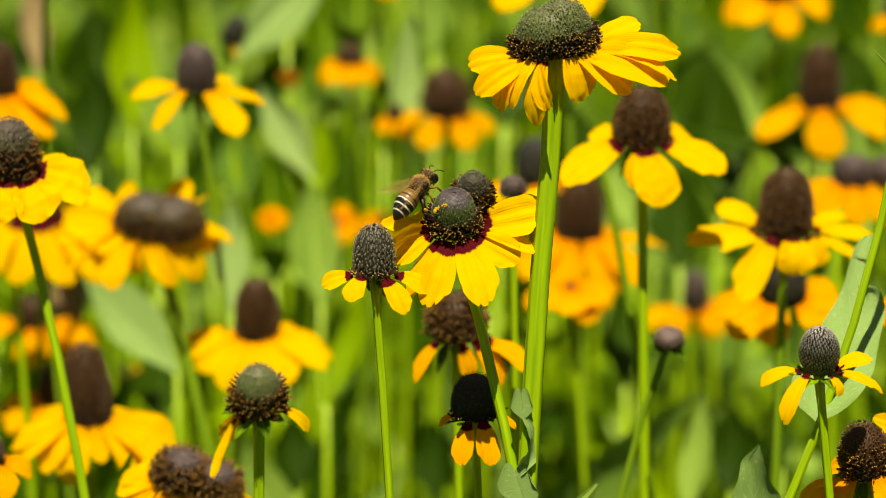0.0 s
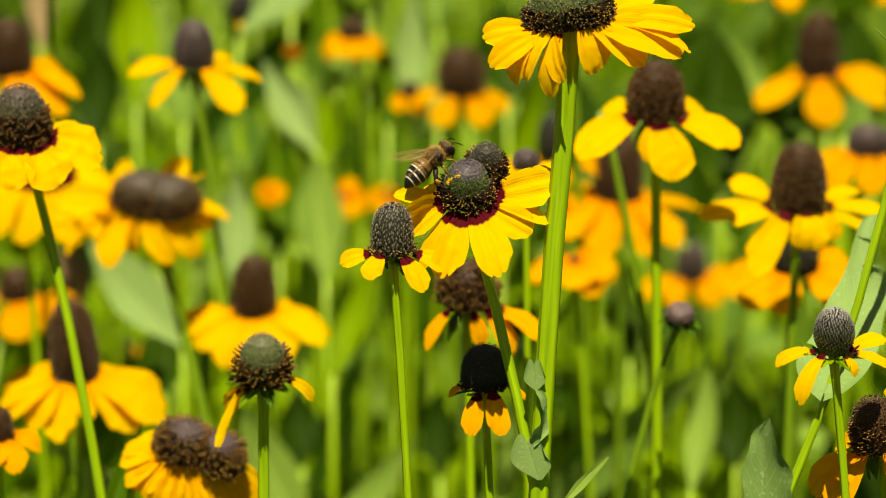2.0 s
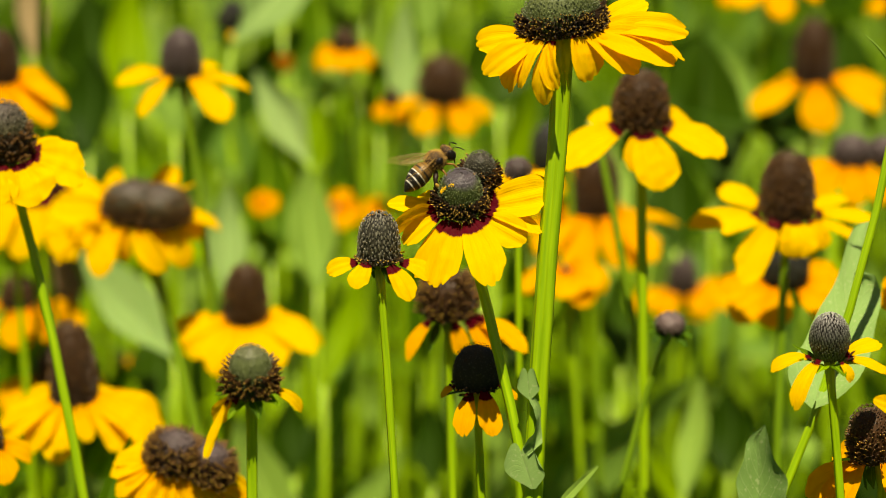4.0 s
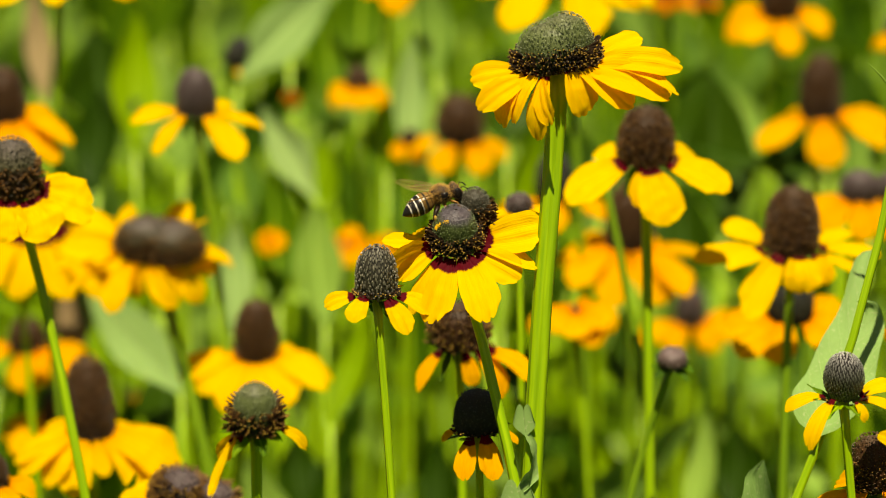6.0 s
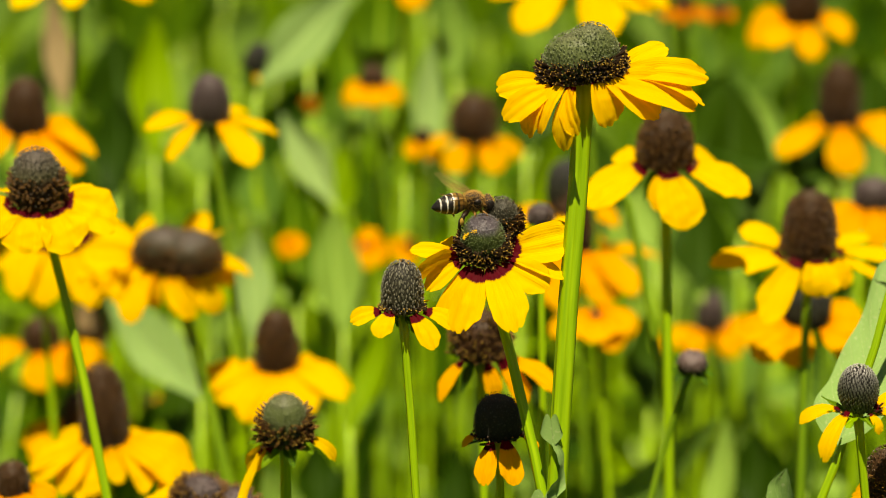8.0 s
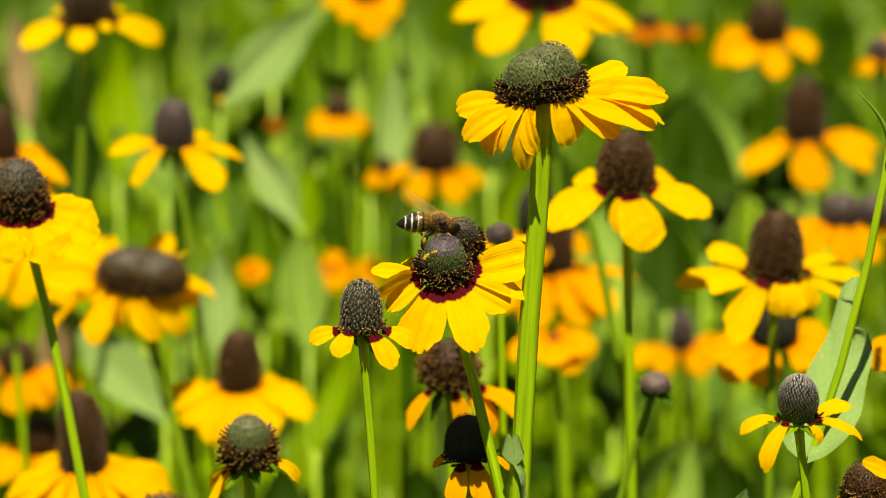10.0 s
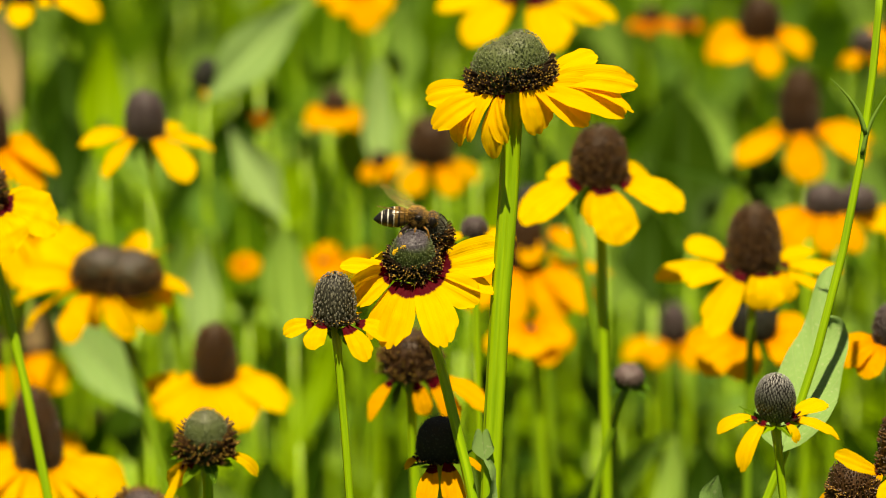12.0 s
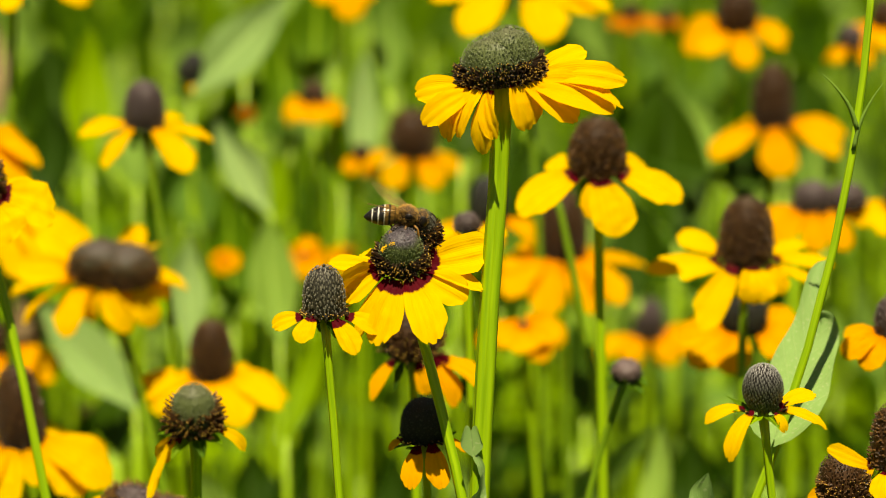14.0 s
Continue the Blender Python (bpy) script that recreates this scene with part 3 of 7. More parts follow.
# Blooms ---------------------------------------------------------------------
coneflower('tall', (0.0254, 0.7312, 0.614), (0.00896, 0.00632, 0.01186), [(189, 0.0120, 0.0066, 15, 45, -45), (212, 0.0148, 0.0060, -3, 58, -40), (229, 0.0136, 0.0056, -22, 66, -25), (205, 0.0140, 0.0062, -20, 72, -10), (247, 0.0158, 0.0050, -40, 60, -8), (237, 0.0124, 0.0048, -36, 60, 20), (295, 0.0118, 0.0082, -44, 58, 8), (314, 0.0164, 0.0066, -34, 46, 28), (331, 0.0215, 0.0108, -6, 52, 42), (352, 0.0212, 0.0064, 12, 40, 36), (344, 0.0216, 0.0036, 0, 38, 0), (18, 0.0140, 0.0070, 27, 20, 30), (150, 0.0115, 0.0062, 6, 60), (120, 0.0112, 0.0062, 8, 60), (85, 0.0112, 0.0062, 10, 55), (50, 0.0112, 0.0062, 12, 50)], 'green', 'tall yellow coneflower with a broad greenish fused cone', mark='yellow_touch', twin=(0.0029, 0.00026, 0, 0.00659, 0.0058, 0.01318), ring=(0, 0.4, 640, 0.00224, 'floret', 0.00017), stem=(0.0024, -0.075), rim=1.0, face_front=22, nod=8, lean=-7, scale_size=0.0006, prickle=0.00028, bracts=0, seed=1)
coneflower('bee_bloom', (0.0017, 0.7327, 0.572), (0.00533, 0.00533, 0.01093), [(262, 0.0168, 0.0072, -17, 28, 0), (292, 0.0180, 0.0088, -8, 28, 5), (331, 0.0128, 0.0074, 3, 34, 28), (10, 0.0172, 0.0092, 26, 14, 42), (2, 0.0160, 0.006, 15, 14, 28), (347, 0.0153, 0.005, 4, 25, 15), (179, 0.0118, 0.0044, 14, 12, -15), (196, 0.0125, 0.0092, -2, 18, 66), (216, 0.0116, 0.0046, -15, 25, -10), (237, 0.0158, 0.0044, -28, 30, 0), (150, 0.0067, 0.004, 8, 30), (110, 0.0067, 0.004, 8, 30), (60, 0.01, 0.0053, 12, 30)], 'bloom', 'yellow coneflower with maroon-marked petals and twin cones', mark='yellow_deep_mark', twin=(0.0044, 0.00613, 0.0007, 0.0041, 0.00373, 0.01167), ring=(0, 0.46, 560, 0.00185, 'floret', 0.00019), stem=(0.0013, 0.3), nod=27, lean=2, rim=1.0, bracts=0, scale_size=0.00045, prickle=0.00028, bract_lift=-60, twin_style='tan', twin_ring=(0.05, 0.66, 330, 0.0019, 'floret_bronze', 0.0002), seed=2)
pollen_smear('bee_bloom', 208, 0.60, 0.88)
coneflower('small_grey', (-0.017, 0.7233, 0.5611), (0.00502, 0.00502, 0.01215), [(194, 0.0080, 0.0044, 0, 40, -30), (241, 0.0074, 0.0048, -24, 35), (302, 0.0098, 0.0060, -31, 30), (350, 0.0092, 0.0048, -2, 45, 25), (60, 0.0053, 0.004, 10, 30), (130, 0.0053, 0.004, 5, 30)], 'grey', 'small yellow coneflower with a grey domed cone', mark='yellow_deep_mark', ring=(0, 0.12, 90, 0.00092, 'floret'), stem=(0.001, 0.08), nod=4, scale_size=0.00078, prickle=0.00026, jitter=0.9, stretch=1.5, bract_lift=-24, bract_size=0.7, rim=1.0, seed=3)
coneflower('grey_right', (0.0883, 0.7108, 0.5411), (0.00483, 0.00483, 0.01096), [(188, 0.0104, 0.0042, 12, 60), (232, 0.0141, 0.0039, -12, 70), (24, 0.0104, 0.0047, 30, 35), (346, 0.012, 0.0047, 8, 50), (305, 0.0055, 0.0026, -20, 70)], 'striped', 'small yellow coneflower with a striped grey cone and few petals', mark='yellow_small_mark', ring=(0, 0.1, 14, 0.00130, 'floret'), stem=(0.001, 0.12), nod=6, scale_size=0.00074, prickle=0.00024, bract_lift=5, bracts=8, jitter=0.3, waist=0.6, stretch=2.0, seed=4)
coneflower('dark_low', (0.0071, 0.7464, 0.5245), (0.00604, 0.00604, 0.01125), [(252, 0.0113, 0.0049, -35, 35), (289, 0.0115, 0.0055, -40, 30), (195, 0.0049, 0.0027, -14, 50), (345, 0.0063, 0.003, -8, 50), (90, 0.0055, 0.0033, 0, 40)], 'black', 'small orange coneflower with a black cone in shade', mark='orange_mark', ring=(0, 0.12, 50, 0.00069, 'floret'), stem=(0.001, 0.05), nod=2, bract_lift=0, scale_size=0.0008, prickle=7e-05, seed=5)
coneflower('ragged', (-0.0446, 0.6926, 0.5372), (0.0052, 0.0052, 0.0118), [(203, 0.0166, 0.0056, -50, 4, 40), (232, 0.0105, 0.0042, -68, 8, -30), (350, 0.0098, 0.0036, -12, 55)], 'green', 'ragged coneflower with a green-topped cone and only three petals', mark='yellow_deep_mark', ring=(0.02, 0.54, 340, 0.0022, 'floret_bronze', 0.00019), stem=(0.0013, -0.01), nod=20, bracts=7, bract_lift=8, scale_size=0.00048, prickle=0.00016, seed=6)
coneflower('low_twin', (-0.0716, 0.7935, 0.4934), (0.00615, 0.00586, 0.01055), [(178, 0.0113, 0.0056, -8, 35), (196, 0.012, 0.0059, -16, 35), (216, 0.0127, 0.0062, -26, 35), (238, 0.0123, 0.0064, -36, 35), (256, 0.0133, 0.0067, -42, 30), (274, 0.0136, 0.0067, -44, 30), (292, 0.0152, 0.0067, -40, 30), (308, 0.0176, 0.0067, -34, 30), (322, 0.0198, 0.0064, -28, 30), (335, 0.0217, 0.0062, -22, 30), (348, 0.0232, 0.0059, -18, 30), (0, 0.0229, 0.0059, -12, 30), (12, 0.0214, 0.0056, -6, 30), (150, 0.0098, 0.0053, 0, 30), (100, 0.0095, 0.0053, 0, 30), (50, 0.0149, 0.0053, 0, 30)], 'purple', 'broad orange coneflower with two fused bald-topped brown cones', mark='amber', twin=(0.00938, 0, -0.00059, 0.00586, 0.00557, 0.01026), ring=(0.02, 0.78, 640, 0.0026, 'floret_brown', 0.00018), stem=(0.0015, 0.05), nod=18, lean=16, seed=7)
coneflower('low_right', (0.1022, 0.73, 0.5134), (0.00593, 0.00593, 0.01347), [(190, 0.0155, 0.0089, -4, 35), (215, 0.0162, 0.0089, -16, 35), (60, 0.0121, 0.0046, 30, 10), (280, 0.0128, 0.0074, -30, 30), (320, 0.0128, 0.0067, -20, 30), (20, 0.0114, 0.0061, 10, 30), (130, 0.0108, 0.0061, 10, 30)], 'brown', 'leaning orange coneflower with a brown spent cone', mark='orange', ring=(0.03, 0.6, 260, 0.0015, 'floret_brown', 0.00019), stem=(0.0013, 0), nod=6, lean=-14, seed=8)
coneflower('yellow_right', (0.0518, 0.8367, 0.5776), (0.00727, 0.00727, 0.01576), [(212, 0.0194, 0.0121, -6, 30), (278, 0.0164, 0.0116, -34, 30), (330, 0.0185, 0.0115, -2, 30), (150, 0.0097, 0.0067, 12, 30), (35, 0.01, 0.0064, 12, 30), (258, 0.0106, 0.0045, -42, 30), (95, 0.0106, 0.0076, 10, 30)], 'brown', 'yellow coneflower with broad petals and a brown cone', mark='yellow_small_mark', ring=(0.03, 0.8, 330, 0.0012, 'floret_brown'), stem=(0.0014, 0.03), nod=12, rim=0.9, seed=9)
coneflower('upright_brown', (0.0925, 0.8483, 0.551), (0.00741, 0.00741, 0.01884), [(150, 0.0136, 0.0083, 30, 10), (188, 0.0201, 0.0071, 5, 15), (205, 0.0131, 0.0077, 0, 10), (240, 0.0201, 0.009, -40, 10), (278, 0.0114, 0.0099, -10, 90), (3, 0.0178, 0.0052, 4, 15), (340, 0.0162, 0.0046, -12, 15), (28, 0.0124, 0.0062, 22, 15), (315, 0.0093, 0.0062, -30, 50)], 'brown', 'yellow coneflower with a tall brown cone and twisted petals', mark='yellow_small_mark', ring=(0.02, 0.85, 200, 0.00108, 'floret_brown'), stem=(0.0015, 0.04), nod=8, rim=1.0, seed=10)
coneflower('shaded_low', (0.0965, 0.8852, 0.5255), (0.00679, 0.00679, 0.01294), [(345, 0.0137, 0.0081, 0, 25), (310, 0.0137, 0.0089, -15, 25), (225, 0.0154, 0.0097, -10, 25), (255, 0.0129, 0.0097, -25, 25), (190, 0.0137, 0.0073, 0, 25), (25, 0.0129, 0.0073, 10, 25), (140, 0.0113, 0.0073, 10, 25)], 'black', 'orange coneflower half shaded by the one above', mark='orange', stem=(0.0013, 0.02), nod=15, seed=11)
coneflower('spent', (0.0006, 0.8064, 0.5315), (0.00709, 0.00709, 0.01255), [(226, 0.013, 0.0041, -30, 35), (345, 0.0177, 0.0089, -12, 25), (320, 0.0148, 0.0059, -35, 40), (285, 0.0089, 0.0044, -45, 40)], 'brown', 'spent coneflower with ragged brown cone and red-marked petals', mark='orange_mark', ring=(0.05, 0.88, 300, 0.0024, 'floret_brown', 0.0002), stem=(0.0012, 0.03), nod=8, seed=12)
coneflower('bud', (0.0581, 0.8089, 0.528), (0.004, 0.004, 0.00415), [], 'bud', 'unopened purple-grey coneflower bud with green bracts', stem=(0.0009, -0.32), nod=22, dark=True, bracts=9, bract_lift=16, bract_size=0.7, seed=13)
coneflower('dark_bud', (0.0177, 0.8156, 0.566), (0.00356, 0.00356, 0.00533), [(5, 0.0081, 0.0053, 5, 25), (330, 0.0067, 0.0044, 0, 30), (200, 0.0059, 0.0044, 0, 30)], 'purple', 'small coneflower with a dark purple cone', stem=(0.0009, 0.02), seed=14)
coneflower('left_dome', (-0.1098, 0.7861, 0.5769), (0.00684, 0.00684, 0.01483), [(352, 0.0152, 0.0124, -2, 34), (308, 0.0122, 0.0118, -18, 34), (262, 0.0115, 0.0118, -22, 34), (220, 0.0124, 0.0108, -16, 32), (182, 0.0142, 0.0088, -5, 30), (25, 0.0122, 0.0084, 5, 30), (75, 0.0103, 0.0074, 8, 30), (130, 0.0103, 0.0074, 8, 30)], 'tip', 'yellow coneflower with maroon base and grey-topped cone', mark='yellow_mark', ring=(0.03, 0.6, 230, 0.00157, 'floret_brown'), stem=(0.0013, 0.26), nod=16, rim=0.93, seed=15)
coneflower('left_under', (-0.1259, 0.9521, 0.5386), (0.00727, 0.00727, 0.00865), [(350, 0.0253, 0.0131, -8, 30), (325, 0.0253, 0.0124, -25, 30), (295, 0.0219, 0.0111, -38, 25), (262, 0.0199, 0.0104, -42, 25), (225, 0.0199, 0.0114, -30, 30), (190, 0.0199, 0.0107, -12, 30), (30, 0.0156, 0.0087, 5, 30)], 'brown', 'yellow coneflower with dark red base beneath a taller bloom', mark='yellow_mark', stem=(0.0014, 0.02), nod=10, seed=16)
coneflower('tall_brown', (-0.1029, 0.863, 0.4954), (0.00683, 0.00683, 0.02349), [(345, 0.0228, 0.0160, -14, 42, 32), (322, 0.0190, 0.0112, -34, 28, 18), (207, 0.0192, 0.0084, -8, 46, -30), (190, 0.0186, 0.0076, 2, 40, -25), (228, 0.0162, 0.0094, -36, 30), (252, 0.0170, 0.0098, -46, 18), (175, 0.0180, 0.0080, 8, 50), (285, 0.0110, 0.0054, -60, 10), (150, 0.0143, 0.0095, 10, 30), (60, 0.0143, 0.0095, 10, 30)], 'brown', 'yellow coneflower with a tall column-like brown cone', mark='amber', ring=(0, 0.9, 180, 0.00079, 'floret_brown'), stem=(0.0016, -0.01), nod=2, lean=-4, seed=17)
coneflower('skirted', (-0.0578, 0.9217, 0.5051), (0.00641, 0.00641, 0.01857), fan(5, 12, 0.0182, 0.0101, -12, 38, 0.15, 0), 'brown', 'yellow coneflower with a full skirt and brown cone', ring=(0, 0.9, 240, 0.0010, 'floret_brown'), mark='amber', stem=(0.0017, -0.22), nod=10, seed=18)
coneflower('fused', (-0.0897, 0.9155, 0.5382), (0.009, 0.007, 0.01167), [(35, 0.0173, 0.006, 27, 24, -35), (7, 0.0192, 0.0076, 7, 45, -2), (347, 0.0151, 0.0072, -11, 39, 29), (320, 0.0174, 0.0089, -22, 43, 7), (296, 0.0113, 0.0072, -31, 52, 30), (278, 0.0166, 0.0075, -22, 33, 35), (256, 0.0117, 0.0051, -40, 59, -5), (233, 0.017, 0.0089, -17, 31, 7), (207, 0.0216, 0.01, 6, 46, 39), (188, 0.0201, 0.0095, 14, 42, 6), (170, 0.0183, 0.0094, 16, 24, -35), (144, 0.0183, 0.006, 30, 22, -28), (116, 0.0161, 0.0072, 22, 23, -36), (64, 0.0152, 0.0067, 41, 15, 40)], 'tip', 'yellow coneflower with two fused purplish domes', mark='amber', twin=(0.00767, -0.001, -0.00033, 0.009, 0.00767, 0.011), ring=(0.02, 0.8, 330, 0.0016, 'floret_brown'), stem=(0.0022, 0.3), nod=24, seed=19)
coneflower('four_petal', (-0.0758, 0.9227, 0.5785), (0.006, 0.006, 0.01433), [(182, 0.015, 0.0073, 6, 25), (228, 0.015, 0.007, -28, 25), (312, 0.0173, 0.0093, -28, 20), (352, 0.0157, 0.007, 2, 28), (40, 0.0083, 0.0057, 22, 20)], 'purple', 'yellow coneflower with four long petals and a purple-grey cone', mark="amber", stem=(0.0012, 0.03), nod=3, seed=20)
coneflower('edge_left', (-0.1355, 0.9499, 0.5726), (0.00687, 0.00687, 0.01717), [(345, 0.0181, 0.0096, -2, 40), (320, 0.0181, 0.0096, -20, 35), (230, 0.0163, 0.0095, -20, 30), (280, 0.0138, 0.0086, -40, 20), (180, 0.0155, 0.0086, 0, 30), (40, 0.0138, 0.0077, 10, 30)], 'brown', 'orange-yellow coneflower with a dark brown cone', mark='orange', stem=(0.0014, 0), nod=6, seed=21)
coneflower('swaying', (0.0421, 0.9901, 0.5275), (0.00793, 0.00793, 0.02198), [(4, 0.0212, 0.0085, 4, 15), (322, 0.0205, 0.0115, -22, 20), (292, 0.0190, 0.0110, -40, 20), (190, 0.0176, 0.0105, -4, 25), (216, 0.0188, 0.0115, -18, 25), (248, 0.0195, 0.0110, -38, 20), (150, 0.0108, 0.0072, 10, 25), (50, 0.0108, 0.0072, 10, 25)], 'brown', 'orange-yellow coneflower with a tall brown cone in the wind', mark='orange', stem=(0.0015, 0.02), nod=4, foot=0.02756, seed=22)
coneflower('black_behind', (0.0326, 0.9909, 0.5414), (0.00612, 0.00612, 0.01511), [(345, 0.0134, 0.008, -10, 25), (200, 0.0134, 0.008, -10, 25), (270, 0.0108, 0.0072, -40, 20)], 'black', 'coneflower with a near-black cone', mark='orange', stem=(0.0013, 0.02), nod=2, seed=23)
coneflower('low_orange', (0.0372, 0.9466, 0.5147), (0.0019, 0.0019, 0.0016), fan(21, 11, 0.0118, 0.0085, -14, 26, 0.25, 0), 'brown', 'low orange coneflower with a small brown cone', mark='orange', stem=(0.0012, 0.02), nod=14, seed=24)
coneflower('half_bloom', (0.0844, 1.0842, 0.4831), (0.00555, 0.00555, 0.01427), [(345, 0.0178, 0.0115, -4, 25), (10, 0.0148, 0.01, 5, 25), (195, 0.0148, 0.01, -8, 25), (240, 0.0109, 0.0089, -30, 25), (300, 0.0109, 0.0089, -35, 25)], 'purple', 'orange coneflower with a tall dusky cone', mark='orange', stem=(0.0014, 0.02), nod=6, seed=25)
coneflower('far_skirt', (-0.0343, 1.1109, 0.564), (0.0048, 0.0048, 0.00802), fan(33, 9, 0.0088, 0.0072, -14, 38, 0.15, 0), 'brown', 'orange coneflower deep in the field', mark='orange', stem=(0.0012, 0.02), nod=8, seed=26)
coneflower('far_pair', (0.0004, 1.0761, 0.5503), (0.00817, 0.00817, 0.01655), [(248, 0.0117, 0.0086, -42, 20), (300, 0.0117, 0.0098, -42, 20), (190, 0.0102, 0.0066, -5, 40), (345, 0.0117, 0.0078, -20, 30)], 'brown', 'orange coneflower with a ragged brown cone', mark='orange', ring=(0.05, 0.9, 90, 0.00194, 'floret_brown'), stem=(0.0013, 0), nod=4, seed=27)
coneflower('far_tall', (0.1225, 1.0406, 0.5619), (0.00696, 0.00696, 0.02161), [(213, 0.0196, 0.0098, -10, 35), (270, 0.0173, 0.0116, -50, 20), (335, 0.0196, 0.0102, -15, 25), (5, 0.0203, 0.0094, 5, 25), (120, 0.0113, 0.0084, 10, 25)], 'brown', 'orange-yellow coneflower with a column-like cone', mark='orange', stem=(0.0014, 0), nod=2, seed=28)
coneflower('far_top', (0.1128, 1.0724, 0.5932), (0.00693, 0.00693, 0.01445), fan(41, 9, 0.0139, 0.0089, -8, 28, 0.15, 0), 'brown', 'orange-yellow coneflower in the back rows', mark='orange', stem=(0.0013, 0.02), nod=14, seed=29)
coneflower('short_twin', (0.1249, 0.9581, 0.548), (0.00626, 0.00626, 0.00904), [(230, 0.0139, 0.0077, -25, 30), (265, 0.013, 0.0077, -40, 25), (310, 0.0139, 0.0077, -30, 30), (200, 0.0121, 0.007, -5, 30), (345, 0.013, 0.007, -10, 30), (20, 0.0104, 0.007, 5, 30)], 'purple', 'yellow coneflower with two fused dark cones', mark='orange', twin=(0.01077, 0.00173, 0.0, 0.00626, 0.0059, 0.008), stem=(0.0012, 0.02), nod=8, seed=30)
coneflower('top_bloom', (0.0339, 0.9858, 0.6154), (0.00883, 0.00883, 0.0159), [(188, 0.022, 0.0102, -4, 18), (232, 0.022, 0.0123, -20, 15), (290, 0.0195, 0.0135, -25, 15), (345, 0.023, 0.0082, -8, 25), (330, 0.0195, 0.0088, -15, 20), (140, 0.0158, 0.0088, 10, 20), (45, 0.0158, 0.0088, 10, 20)], 'tip', 'yellow coneflower with maroon centre and a tall stem', mark='yellow_mark', stem=(0.0014, 0.02), nod=16, seed=31)
coneflower('top_left', (-0.1199, 0.9722, 0.6157), (0.00801, 0.00801, 0.01655), [(222, 0.0174, 0.0094, -12, 15), (270, 0.0105, 0.0076, -20, 15), (348, 0.0183, 0.0087, -6, 40), (310, 0.0052, 0.0036, -10, 20), (130, 0.0122, 0.0069, 10, 20), (60, 0.0122, 0.0069, 10, 20)], 'tip', 'yellow coneflower with maroon centre in the back', mark='yellow_mark', ring=(0.03, 0.5, 90, 0.0014, 'floret_brown'), stem=(0.0014, -0.03), nod=10, seed=32)
coneflower('far_yellow', (-0.0236, 1.1151, 0.6054), (0.0052, 0.0052, 0.00999), [(275, 0.014, 0.0104, -34, 20), (230, 0.0092, 0.008, -20, 20), (330, 0.0092, 0.008, -20, 20), (180, 0.012, 0.008, 0, 20), (30, 0.012, 0.008, 5, 20)], 'brown', 'yellow-orange coneflower far back in the field', mark='orange', stem=(0.0012, 0), nod=12, seed=33)
coneflower('far_dot', (0.0805, 1.1692, 0.5879), (0.00378, 0.00378, 0.00629), fan(43, 7, 0.0062, 0.0052, -10, 35, 0.15, 0), 'brown', 'small orange coneflower far back', mark='rust', stem=(0.001, 0), nod=8, seed=34)
coneflower('far_dot_b', (0.0936, 1.1692, 0.5866), (0.00294, 0.00294, 0.00525), fan(44, 6, 0.0052, 0.0045, -10, 35, 0.15, 0), 'brown', 'small orange coneflower far back', mark='rust', stem=(0.001, 0), nod=8, seed=35)
coneflower('far_a', (-0.0375, 1.1008, 0.5096), (0.00181, 0.00181, 0.002), fan(45, 9, 0.0068, 0.0061, -2, 25, 0.15, 0), 'brown', 'small orange coneflower among the stems', mark='orange', stem=(0.001, 0), nod=48, seed=36)
coneflower('far_b', (-0.0631, 1.073, 0.5152), (0.00137, 0.00137, 0.00176), fan(46, 8, 0.0047, 0.0047, -2, 25, 0.15, 0), 'brown', 'small orange coneflower among the stems', mark='orange', stem=(0.0009, 0), nod=48, seed=37)
coneflower('far_c', (-0.0224, 1.1008, 0.5094), (0.00181, 0.00181, 0.0024), fan(47, 7, 0.0061, 0.0052, -8, 30, 0.15, 0), 'brown', 'small orange coneflower among the stems', mark='orange', stem=(0.001, 0), nod=40, seed=38)
coneflower('far_d', (-0.0172, 1.0839, 0.5478), (0.00314, 0.00314, 0.00589), fan(48, 6, 0.0067, 0.0059, -20, 35, 0.15, 0), 'brown', 'small orange coneflower deep in the field', mark='orange', stem=(0.0009, 0), nod=8, seed=39)
coneflower('left_low', (-0.1389, 1.0173, 0.4902), (0.00633, 0.00633, 0.01116), [(345, 0.0176, 0.0149, -8, 35), (195, 0.0168, 0.0131, -8, 35), (270, 0.0131, 0.0111, -40, 25), (310, 0.0131, 0.0111, -30, 25)], 'brown', 'orange coneflower low among brown stems', mark='orange', stem=(0.0013, 0), nod=6, seed=40)
coneflower('far_e', (-0.1032, 1.0628, 0.4631), (0.00195, 0.00195, 0.00312), fan(49, 7, 0.005, 0.0046, -8, 30, 0.15, 0), 'brown', 'small orange coneflower low in the shade', mark='orange', stem=(0.001, 0), nod=16, seed=41)
coneflower('edge_right', (0.1234, 0.7947, 0.5407), (0.00465, 0.00465, 0.01046), [(200, 0.0109, 0.007, -12, 40), (235, 0.0102, 0.007, -35, 30), (170, 0.0087, 0.0058, 0, 30), (300, 0.0087, 0.0058, -30, 30)], 'purple', 'small orange-yellow coneflower with purple-grey cone', mark='orange', stem=(0.001, 0.02), nod=8, seed=42)
coneflower('back_small', (0.1523, 1.0745, 0.5862), (0.00425, 0.00425, 0.00812), fan(51, 6, 0.007, 0.0051, -20, 40, 0.15, 0), 'purple', 'small orange coneflower with a pale purple cone', mark='orange', stem=(0.0009, 0), nod=6, seed=43)
